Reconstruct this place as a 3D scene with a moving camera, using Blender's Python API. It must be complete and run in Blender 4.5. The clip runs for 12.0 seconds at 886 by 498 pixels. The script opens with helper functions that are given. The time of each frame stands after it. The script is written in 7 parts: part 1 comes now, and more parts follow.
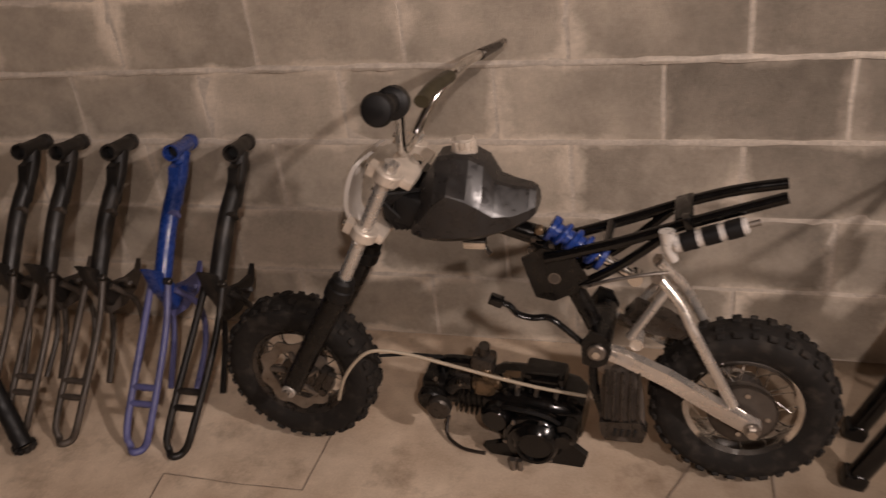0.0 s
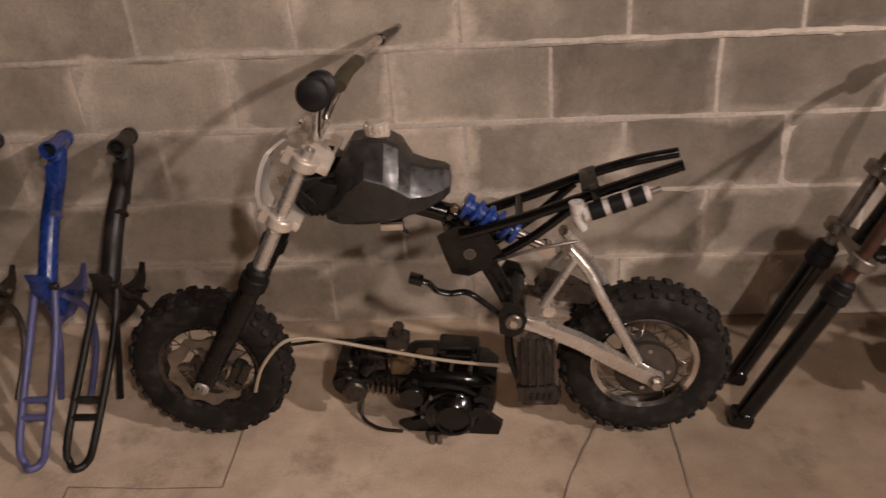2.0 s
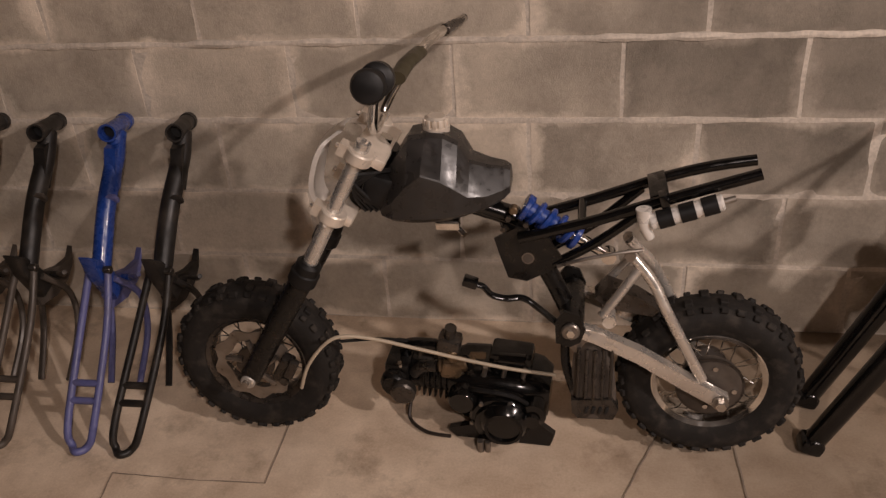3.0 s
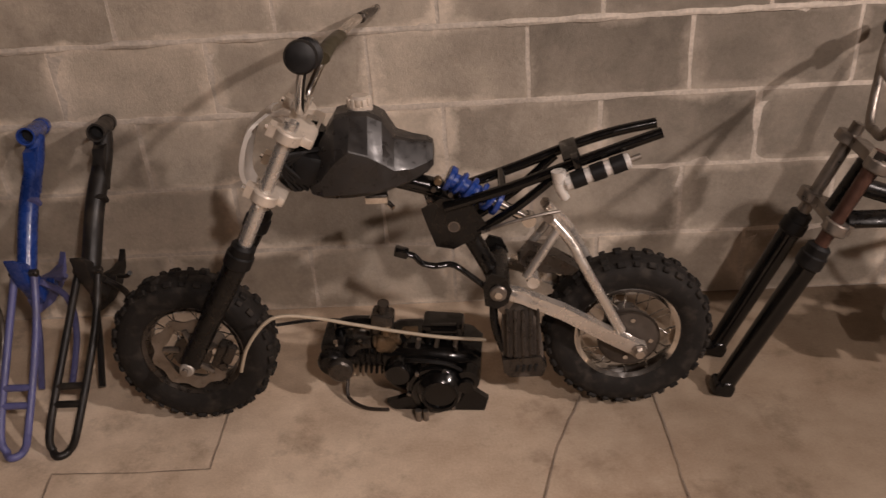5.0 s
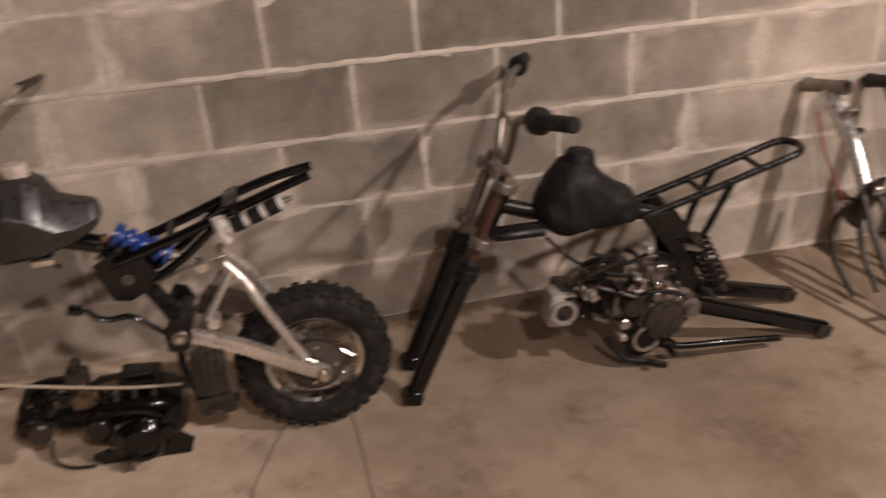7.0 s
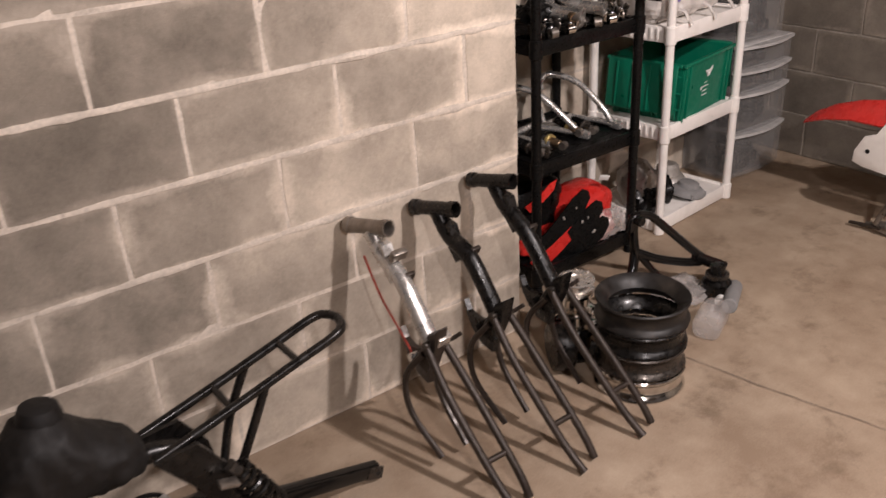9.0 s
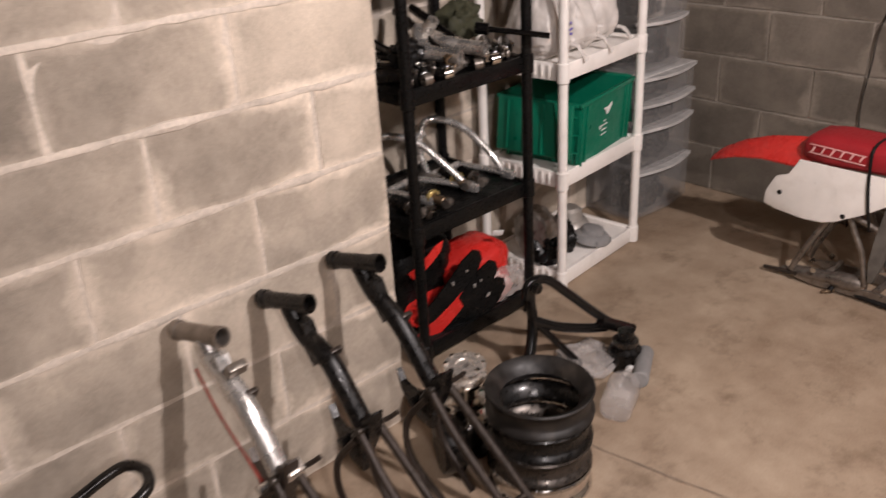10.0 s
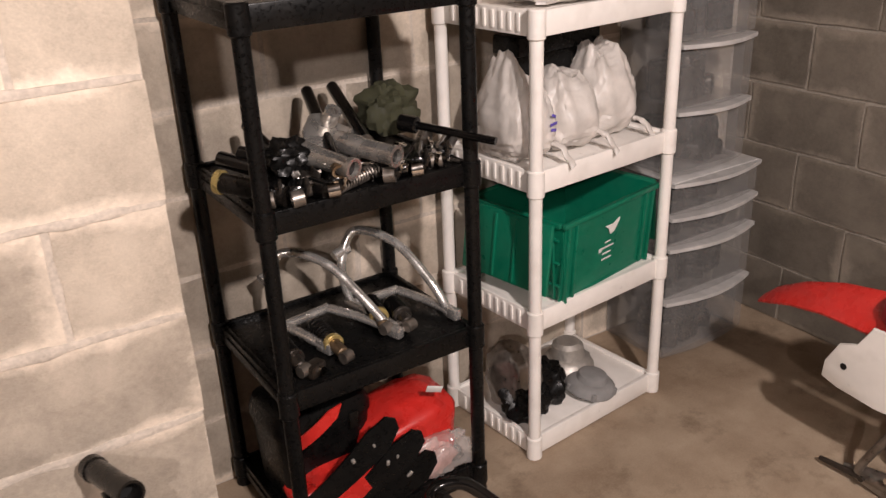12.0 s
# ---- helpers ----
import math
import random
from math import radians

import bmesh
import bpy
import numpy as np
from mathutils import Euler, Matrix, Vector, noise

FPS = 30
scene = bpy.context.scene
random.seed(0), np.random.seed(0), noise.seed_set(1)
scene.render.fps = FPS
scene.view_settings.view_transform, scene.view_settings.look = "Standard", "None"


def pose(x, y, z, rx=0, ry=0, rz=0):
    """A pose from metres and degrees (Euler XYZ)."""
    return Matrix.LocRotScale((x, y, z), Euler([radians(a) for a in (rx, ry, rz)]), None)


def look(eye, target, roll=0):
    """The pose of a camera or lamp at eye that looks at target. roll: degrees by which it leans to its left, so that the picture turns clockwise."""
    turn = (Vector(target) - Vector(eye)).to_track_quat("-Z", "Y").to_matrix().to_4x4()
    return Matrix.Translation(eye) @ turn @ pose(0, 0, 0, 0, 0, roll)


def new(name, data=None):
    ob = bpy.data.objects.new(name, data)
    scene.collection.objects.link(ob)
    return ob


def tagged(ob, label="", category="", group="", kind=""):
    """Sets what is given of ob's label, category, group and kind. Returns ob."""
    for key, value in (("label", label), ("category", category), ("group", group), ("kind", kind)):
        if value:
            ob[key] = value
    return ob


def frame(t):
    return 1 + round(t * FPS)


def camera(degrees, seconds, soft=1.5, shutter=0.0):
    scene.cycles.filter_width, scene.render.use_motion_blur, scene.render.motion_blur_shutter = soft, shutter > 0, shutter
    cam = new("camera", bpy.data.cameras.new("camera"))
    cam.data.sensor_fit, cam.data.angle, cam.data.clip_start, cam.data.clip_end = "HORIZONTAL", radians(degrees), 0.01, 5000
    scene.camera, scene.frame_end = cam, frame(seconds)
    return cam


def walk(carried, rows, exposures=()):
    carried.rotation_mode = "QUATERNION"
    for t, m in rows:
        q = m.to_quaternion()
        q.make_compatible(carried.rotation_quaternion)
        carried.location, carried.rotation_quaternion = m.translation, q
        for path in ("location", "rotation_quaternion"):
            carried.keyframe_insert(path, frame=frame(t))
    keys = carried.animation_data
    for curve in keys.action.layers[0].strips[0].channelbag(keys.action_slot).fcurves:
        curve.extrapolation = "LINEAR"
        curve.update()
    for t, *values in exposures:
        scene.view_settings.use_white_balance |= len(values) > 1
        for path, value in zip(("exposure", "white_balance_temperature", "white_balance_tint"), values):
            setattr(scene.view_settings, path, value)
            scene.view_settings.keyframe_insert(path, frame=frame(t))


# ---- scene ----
cam = camera(54.5, 12.0, soft=1.4, shutter=0.4)
PATH = [
    (0, (0.554, -0.183, 1.424), (0.007, 1.489, 0.474), -6.7),
    (0.5, (0.579, -0.256, 1.453), (0.217, 1.469, 0.509), -8.1),
    (1, (0.569, -0.277, 1.46), (0.355, 1.463, 0.496), -8.3),
    (1.5, (0.48, -0.274, 1.449), (0.395, 1.465, 0.465), -5.4),
    (2, (0.394, -0.253, 1.44), (0.222, 1.469, 0.438), -4.2),
    (2.5, (0.398, -0.174, 1.433), (0.082, 1.516, 0.412), -4.1),
    (4.5, (0.374, -0.248, 1.377), (0.125, 1.486, 0.413), -4.8),
    (5, (0.359, -0.314, 1.374), (0.26, 1.428, 0.396), -4.2),
    (5.5, (0.371, -0.355, 1.388), (0.325, 1.401, 0.432), -2.7),
    (6, (0.447, -0.429, 1.398), (0.367, 1.344, 0.477), -2.2),
    (6.5, (0.576, -0.483, 1.409), (0.591, 1.284, 0.472), -3.0),
    (7, (0.676, -0.491, 1.421), (1.006, 1.253, 0.5), -3.9),
    (7.5, (0.749, -0.379, 1.412), (1.466, 1.267, 0.532), -3.4),
    (9.5, (1.453, 0.058, 1.53), (2.545, 1.484, 0.651), -3.5),
    (10, (1.645, 0.195, 1.514), (2.837, 1.547, 0.647), -3.4),
    (10.5, (1.918, 0.368, 1.508), (3.208, 1.638, 0.659), -2.2),
    (11, (2.132, 0.447, 1.482), (3.411, 1.738, 0.647), -3.0),
    (11.5, (2.378, 0.457, 1.489), (3.471, 1.924, 0.682), -3.0),
    (12, (2.57, 0.469, 1.486), (3.543, 2.02, 0.68), -2.4),
]

walk(cam, [(t, look(eye, target, roll)) for t, eye, target, roll in PATH],
     exposures=[(0.0, -0.36, 6350, 12), (1.5, -0.34, 6330, 12), (2.5, -0.34, 6320, 12), (4.5, -0.30, 6310, 12), (6.0, -0.32, 6320, 12), (7.0, -0.26, 6170, 11), (7.5, -0.20, 6080, 11), (9.5, -0.12, 5800, 9), (11.0, -0.06, 5920, 9), (11.5, 0.0, 5960, 9), (12.0, -0.06, 5980, 9)])

# ---- light ----
world = bpy.data.worlds.new("world")
world.use_nodes = True
world.node_tree.nodes["Background"].inputs[0].default_value = (0.0, 0.0, 0.0, 1)
scene.world = world
# two bare bulbs under the ceiling, behind the walker
for spot, watts in (((3.05, -0.50, 2.47), 345), ((1.20, -1.25, 2.40), 175)):
    bulb_light = bpy.data.lights.new("bulb_light", "POINT")
    bulb_light.energy, bulb_light.shadow_soft_size, bulb_light.color = watts, 0.06, (1.0, 0.835, 0.745)
    new("bulb_light", bulb_light).location = spot

# ---- materials ----
MATS = {}


def nodes_of(name):
    m = bpy.data.materials.new(name)
    m.use_nodes = True
    nt = m.node_tree
    return m, nt, nt.nodes["Principled BSDF"]


def material(name, color, rough=0.5, metal=0.0, vary=0.25, grain=40.0, blotch=6.0, bump=0.15, dirt=None, dirt_amount=0.35,
             rough_vary=0.15, coat=0.0, per_object=0.0, spec=0.5):
    """A surface with two scales of colour and gloss variation, fine relief, and patches of dirt."""
    if name in MATS:
        return MATS[name]
    m, nt, bsdf = nodes_of(name)
    L, N = nt.links.new, nt.nodes.new
    tc = N("ShaderNodeTexCoord")
    info = N("ShaderNodeObjectInfo")
    shift = N("ShaderNodeVectorMath")
    shift.operation = "MULTIPLY_ADD"
    L(info.outputs["Random"], shift.inputs[0])
    shift.inputs[1].default_value = (7, 13, 5)
    L(tc.outputs["Object"], shift.inputs[2])
    fine, big = N("ShaderNodeTexNoise"), N("ShaderNodeTexNoise")
    for n, scale, detail in ((fine, grain, 6), (big, blotch, 4)):
        n.inputs["Scale"].default_value, n.inputs["Detail"].default_value = scale, detail
        L(shift.outputs[0], n.inputs["Vector"])
    ramp = N("ShaderNodeMapRange")
    ramp.inputs[1].default_value, ramp.inputs[2].default_value = 0.3, 0.7
    ramp.inputs[3].default_value, ramp.inputs[4].default_value = 1 - vary, 1 + vary
    add = N("ShaderNodeMath")
    add.operation = "MULTIPLY_ADD"
    add.inputs[1].default_value = 0.5
    half = N("ShaderNodeMath")
    half.operation = "MULTIPLY"
    half.inputs[1].default_value = 0.5
    L(big.outputs["Fac"], half.inputs[0])
    L(fine.outputs["Fac"], add.inputs[0])
    L(half.outputs[0], add.inputs[2])
    L(add.outputs[0], ramp.inputs[0])
    scale = N("ShaderNodeVectorMath")
    scale.operation = "SCALE"
    scale.inputs[0].default_value = color
    L(ramp.outputs[0], scale.inputs["Scale"])
    col = scale.outputs[0]
    if per_object:
        pr = N("ShaderNodeMapRange")
        pr.inputs[3].default_value, pr.inputs[4].default_value = 1 - per_object, 1 + per_object
        L(info.outputs["Random"], pr.inputs[0])
        s2 = N("ShaderNodeVectorMath")
        s2.operation = "SCALE"
        L(col, s2.inputs[0])
        L(pr.outputs[0], s2.inputs["Scale"])
        col = s2.outputs[0]
    if dirt:
        patch = N("ShaderNodeTexNoise")
        patch.inputs["Scale"].default_value, patch.inputs["Detail"].default_value = blotch * 2.3, 8
        L(shift.outputs[0], patch.inputs["Vector"])
        pm = N("ShaderNodeMapRange")
        pm.inputs[1].default_value, pm.inputs[2].default_value = 0.5, 0.72
        pm.inputs[4].default_value = dirt_amount
        L(patch.outputs["Fac"], pm.inputs[0])
        mix = N("ShaderNodeMix")
        mix.data_type = "RGBA"
        L(pm.outputs[0], mix.inputs[0])
        L(col, mix.inputs[6])
        mix.inputs[7].default_value = (*dirt, 1)
        col = mix.outputs[2]
    L(col, bsdf.inputs["Base Color"])
    rr = N("ShaderNodeMapRange")
    rr.inputs[1].default_value, rr.inputs[2].default_value = 0.3, 0.7
    rr.inputs[3].default_value, rr.inputs[4].default_value = max(rough - rough_vary, 0.03), min(rough + rough_vary, 1)
    L(fine.outputs["Fac"], rr.inputs[0])
    L(rr.outputs[0], bsdf.inputs["Roughness"])
    bsdf.inputs["Metallic"].default_value = metal
    bsdf.inputs["Coat Weight"].default_value = coat
    bsdf.inputs["Specular IOR Level"].default_value = spec
    if bump:
        b = N("ShaderNodeBump")
        b.inputs["Strength"].default_value, b.inputs["Distance"].default_value = bump, 0.002
        L(fine.outputs["Fac"], b.inputs["Height"])
        L(b.outputs[0], bsdf.inputs["Normal"])
    MATS[name] = m
    return m


BLOCK_L, BLOCK_H, JOINT = 0.406, 0.203, 0.012


def block_material(name, face, mortar, pale):
    """Grey-brown concrete block: pores, tonal patches, and mortar smeared unevenly over its rim."""
    m, nt, bsdf = nodes_of(name)
    L, N = nt.links.new, nt.nodes.new

    def math_node(op, a, b=None, c=None):
        n = N("ShaderNodeMath")
        n.operation = op
        for i, v in enumerate((a, b, c)):
            if v is None:
                continue
            if isinstance(v, (int, float)):
                n.inputs[i].default_value = v
            else:
                L(v, n.inputs[i])
        return n.outputs[0]

    tc, info, at = N("ShaderNodeTexCoord"), N("ShaderNodeObjectInfo"), N("ShaderNodeAttribute")
    shift = N("ShaderNodeVectorMath")
    shift.operation = "MULTIPLY_ADD"
    L(info.outputs["Random"], shift.inputs[0])
    shift.inputs[1].default_value = (17, 31, 11)
    L(tc.outputs["Object"], shift.inputs[2])

    def tex(scale, detail, rough=0.6):
        n = N("ShaderNodeTexNoise")
        n.inputs["Scale"].default_value, n.inputs["Detail"].default_value, n.inputs["Roughness"].default_value = scale, detail, rough
        L(shift.outputs[0], n.inputs["Vector"])
        return n.outputs["Fac"]

    pores, grain, patch, smear, broad = tex(260, 3), tex(90, 5), tex(7, 5), tex(11, 4, 0.55), tex(5, 2)
    sep = N("ShaderNodeSeparateXYZ")
    L(tc.outputs["Object"], sep.inputs[0])
    ex = math_node("SUBTRACT", BLOCK_L / 2, math_node("ABSOLUTE", sep.outputs[0]))
    ez = math_node("SUBTRACT", BLOCK_H / 2, math_node("ABSOLUTE", sep.outputs[2]))
    edge = math_node("MINIMUM", math_node("MULTIPLY", ex, 0.62), ez)
    spot = N("ShaderNodeNewGeometry")

    def place_tex(scale, detail, rough):
        n = N("ShaderNodeTexNoise")
        n.inputs["Scale"].default_value, n.inputs["Detail"].default_value, n.inputs["Roughness"].default_value = scale, detail, rough
        L(spot.outputs["Position"], n.inputs["Vector"])
        return n.outputs["Fac"]

    spread, ragged = place_tex(4.5, 2, 0.5), place_tex(34, 5, 0.65)
    # the smear reaches 0 to 30 mm in from the rim, in runs of its own
    reach = math_node("MULTIPLY_ADD", math_node("SUBTRACT", spread, 0.5), 0.10, math_node("MULTIPLY_ADD", math_node("SUBTRACT", ragged, 0.5), 0.036, 0.0110))
    k = N("ShaderNodeMapRange")
    k.inputs[1].default_value, k.inputs[2].default_value, k.inputs[4].default_value = -0.010, 0.011, 0.82
    L(math_node("SUBTRACT", reach, edge), k.inputs[0])
    tone = N("ShaderNodeMapRange")
    tone.inputs[1].default_value, tone.inputs[2].default_value = 0.3, 0.7
    tone.inputs[3].default_value, tone.inputs[4].default_value = 0.68, 1.27
    L(math_node("MULTIPLY_ADD", patch, 0.5, math_node("MULTIPLY_ADD", grain, 0.28, math_node("MULTIPLY", pores, 0.22))), tone.inputs[0])
    each = N("ShaderNodeMapRange")
    each.inputs[3].default_value, each.inputs[4].default_value = 0.80, 1.16
    L(info.outputs["Random"], each.inputs[0])
    # stains that run on from block to block, and one broad ragged-rimmed patch of painted shade
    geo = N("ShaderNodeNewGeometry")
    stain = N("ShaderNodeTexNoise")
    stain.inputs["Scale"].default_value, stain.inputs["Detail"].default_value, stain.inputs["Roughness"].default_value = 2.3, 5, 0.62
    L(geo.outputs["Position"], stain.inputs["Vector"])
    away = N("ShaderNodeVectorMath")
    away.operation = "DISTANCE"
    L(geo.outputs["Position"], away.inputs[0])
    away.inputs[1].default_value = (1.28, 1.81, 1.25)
    # light falloff put into the colour: darker mid-wall, lighter towards both ends
    painted_shade = N("ShaderNodeMapRange")
    painted_shade.interpolation_type = "SMOOTHSTEP"
    painted_shade.inputs[1].default_value, painted_shade.inputs[2].default_value = 0.35, 1.60
    painted_shade.inputs[3].default_value, painted_shade.inputs[4].default_value = 0.60, 1.34
    L(math_node("MULTIPLY_ADD", stain.outputs["Fac"], 1.1, math_node("SUBTRACT", away.outputs["Value"], 0.55)), painted_shade.inputs[0])
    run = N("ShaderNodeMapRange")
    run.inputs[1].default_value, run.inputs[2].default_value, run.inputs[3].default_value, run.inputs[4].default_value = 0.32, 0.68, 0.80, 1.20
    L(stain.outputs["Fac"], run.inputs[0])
    shade_stain = math_node("MULTIPLY", painted_shade.outputs[0], run.outputs[0])
    sc = N("ShaderNodeVectorMath")
    sc.operation = "SCALE"
    sc.inputs[0].default_value = face
    L(math_node("MULTIPLY", tone.outputs[0], each.outputs[0]), sc.inputs["Scale"])
    mo = N("ShaderNodeVectorMath")
    mo.operation = "SCALE"
    mo.inputs[0].default_value = mortar
    mt = N("ShaderNodeMapRange")
    mt.inputs[3].default_value, mt.inputs[4].default_value = 0.75, 1.2
    L(grain, mt.inputs[0])
    L(mt.outputs[0], mo.inputs["Scale"])
    mix = N("ShaderNodeMix")
    mix.data_type = "RGBA"
    L(k.outputs[0], mix.inputs[0])
    L(sc.outputs[0], mix.inputs[6])
    L(mo.outputs[0], mix.inputs[7])
    # pale wash and scuffs inside the face
    wash = N("ShaderNodeMapRange")
    wash.inputs[1].default_value, wash.inputs[2].default_value, wash.inputs[4].default_value = 0.46, 0.72, 0.55
    L(smear, wash.inputs[0])
    mix2 = N("ShaderNodeMix")
    mix2.data_type = "RGBA"
    L(wash.outputs[0], mix2.inputs[0])
    L(mix.outputs[2], mix2.inputs[6])
    mix2.inputs[7].default_value = (*pale, 1)
    shade_stain_color = N("ShaderNodeVectorMath")
    shade_stain_color.operation = "SCALE"
    L(mix2.outputs[2], shade_stain_color.inputs[0])
    L(shade_stain, shade_stain_color.inputs["Scale"])
    L(shade_stain_color.outputs[0], bsdf.inputs["Base Color"])
    bsdf.inputs["Roughness"].default_value = 0.92
    bsdf.inputs["Specular IOR Level"].default_value = 0.25
    b = N("ShaderNodeBump")
    b.inputs["Strength"].default_value, b.inputs["Distance"].default_value = 0.55, 0.003
    L(math_node("MULTIPLY_ADD", k.outputs[0], 0.9, math_node("MULTIPLY_ADD", pores, 0.5, math_node("MULTIPLY", grain, 0.6))), b.inputs["Height"])
    L(b.outputs[0], bsdf.inputs["Normal"])
    return m


def floor_material():
    """Trowelled concrete slab, tan-grey, with broad stains, fine grit and rusty spots."""
    m, nt, bsdf = nodes_of("concrete_floor")
    L, N = nt.links.new, nt.nodes.new
    tc = N("ShaderNodeTexCoord")

    def tex(scale, detail, rough=0.6):
        n = N("ShaderNodeTexNoise")
        n.inputs["Scale"].default_value, n.inputs["Detail"].default_value, n.inputs["Roughness"].default_value = scale, detail, rough
        L(tc.outputs["Object"], n.inputs["Vector"])
        return n.outputs["Fac"]

    broad, mid, grit, spots = tex(1.6, 5), tex(9, 6), tex(170, 4), tex(5.5, 8, 0.7)
    r = N("ShaderNodeValToRGB")
    r.color_ramp.elements[0].position, r.color_ramp.elements[1].position = 0.40, 0.62
    r.color_ramp.elements[0].color, r.color_ramp.elements[1].color = (0.31, 0.232, 0.165, 1), (0.52, 0.425, 0.325, 1)
    a = N("ShaderNodeMath")
    a.operation = "MULTIPLY_ADD"
    a.inputs[1].default_value = 0.55
    b2 = N("ShaderNodeMath")
    b2.operation = "MULTIPLY_ADD"
    b2.inputs[1].default_value, = (0.3,)
    c2 = N("ShaderNodeMath")
    c2.operation = "MULTIPLY"
    c2.inputs[1].default_value = 0.15
    L(grit, c2.inputs[0])
    L(mid, b2.inputs[0])
    L(c2.outputs[0], b2.inputs[2])
    L(broad, a.inputs[0])
    L(b2.outputs[0], a.inputs[2])
    L(a.outputs[0], r.inputs[0])
    sp = N("ShaderNodeMapRange")
    sp.inputs[1].default_value, sp.inputs[2].default_value, sp.inputs[4].default_value = 0.53, 0.70, 0.62
    L(spots, sp.inputs[0])
    mix = N("ShaderNodeMix")
    mix.data_type = "RGBA"
    L(sp.outputs[0], mix.inputs[0])
    L(r.outputs[0], mix.inputs[6])
    mix.inputs[7].default_value = (0.14, 0.095, 0.06, 1)
    # paler slab at one end, browner past it, a ragged change between; light falloff painted in too
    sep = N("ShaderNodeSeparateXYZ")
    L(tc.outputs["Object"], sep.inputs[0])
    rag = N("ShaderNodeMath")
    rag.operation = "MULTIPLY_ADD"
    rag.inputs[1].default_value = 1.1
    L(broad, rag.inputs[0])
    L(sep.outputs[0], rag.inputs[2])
    slab_tone_shade = N("ShaderNodeValToRGB")
    ramp = slab_tone_shade.color_ramp
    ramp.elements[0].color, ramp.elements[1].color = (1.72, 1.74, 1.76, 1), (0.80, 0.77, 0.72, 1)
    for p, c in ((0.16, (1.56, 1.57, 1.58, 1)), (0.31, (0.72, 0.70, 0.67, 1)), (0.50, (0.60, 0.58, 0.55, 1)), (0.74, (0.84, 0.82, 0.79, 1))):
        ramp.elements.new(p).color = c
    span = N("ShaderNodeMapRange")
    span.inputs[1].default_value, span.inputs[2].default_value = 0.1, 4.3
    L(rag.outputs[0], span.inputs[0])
    L(span.outputs[0], slab_tone_shade.inputs[0])
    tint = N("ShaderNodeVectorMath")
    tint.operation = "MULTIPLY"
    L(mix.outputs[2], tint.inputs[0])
    L(slab_tone_shade.outputs[0], tint.inputs[1])
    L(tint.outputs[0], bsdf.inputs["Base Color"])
    bsdf.inputs["Roughness"].default_value = 0.72
    bsdf.inputs["Specular IOR Level"].default_value = 0.35
    bp = N("ShaderNodeBump")
    bp.inputs["Strength"].default_value, bp.inputs["Distance"].default_value = 0.35, 0.002
    L(grit, bp.inputs["Height"])
    L(bp.outputs[0], bsdf.inputs["Normal"])
    return m


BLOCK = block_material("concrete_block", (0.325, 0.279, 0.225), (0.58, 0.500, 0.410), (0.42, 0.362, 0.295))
# end wall: block and mortar colours scaled down to paint in its shade
SHADED_BLOCK = block_material("damp_concrete_block", (0.112, 0.096, 0.077), (0.205, 0.176, 0.142), (0.150, 0.129, 0.103))
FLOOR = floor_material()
MORTAR = material("mortar", (0.56, 0.49, 0.415), 0.95, vary=0.3, grain=120, blotch=12, bump=0.8)
SHADED_MORTAR = material("grey_mortar", (0.30, 0.265, 0.22), 0.95, vary=0.3, grain=120, blotch=12, bump=0.8)
# ceiling, west and south walls are out of view, near-black to limit bounced light
UNSEEN_CEILING = material("ceiling_boards", (0.055, 0.039, 0.027), 0.9, vary=0.2, grain=30, blotch=2)
UNSEEN_WALL = material("dim_wall", (0.045, 0.039, 0.034), 0.95, vary=0.3, grain=60, blotch=5, bump=0.5)
CRACK = material("floor_crack", (0.25, 0.195, 0.15), 0.95, vary=0.4)

# ---- mesh helpers ----


def mesh_object(name, bm, mat, smooth=True):
    me = bpy.data.meshes.new(name)
    bmesh.ops.recalc_face_normals(bm, faces=bm.faces[:])
    bm.to_mesh(me)
    bm.free()
    for mm in (mat if isinstance(mat, (list, tuple)) else [mat]):
        me.materials.append(mm)
    if smooth:
        me.shade_smooth()
        me.set_sharp_from_angle(angle=radians(38))
    return new(name, me)


def part(name, bm, mat, parent, label="", smooth=True):
    ob = mesh_object(name, bm, mat, smooth)
    ob.parent = parent
    if label:
        ob["label"] = label
    return ob


def thing(name, at=(0, 0, 0), turn=(0, 0, 0), label="", category="", group="", kind=""):
    ob = new(name)
    ob.empty_display_size = 0.05
    ob.matrix_basis = pose(*at, *turn)
    return tagged(ob, label, category, group, kind)


def V(*a):
    return Vector(a)


def add_box(bm, size, at=(0, 0, 0), turn=(0, 0, 0), bevel=0.0, seg=2):
    r = bmesh.ops.create_cube(bm, size=1.0)
    vs = r["verts"]
    bmesh.ops.transform(bm, matrix=pose(*at, *turn) @ Matrix.Diagonal((*size, 1)), verts=vs)
    if bevel:
        es = {e for v in vs for e in v.link_edges}
        bmesh.ops.bevel(bm, geom=list(es), offset=bevel, segments=seg, profile=0.5, affect="EDGES")


def frame_axes(d):
    d = d.normalized()
    up = V(0, 0, 1) if abs(d.z) < 0.9 else V(1, 0, 0)
    s = d.cross(up).normalized()
    return s, s.cross(d).normalized()


def add_cyl(bm, a, b, r, r2=None, n=16, bevel=0.0):
    """A capped round bar from a to b."""
    a, b = Vector(a), Vector(b)
    r2 = r if r2 is None else r2
    add_lathe(bm, a, b - a, ([(0, 0), (r, 0), (r2, 1), (0, 1)] if not bevel else
              [(0, 0), (r - bevel, 0), (r, bevel / (b - a).length), (r2, 1 - bevel / (b - a).length), (r2 - bevel, 1), (0, 1)]), n)


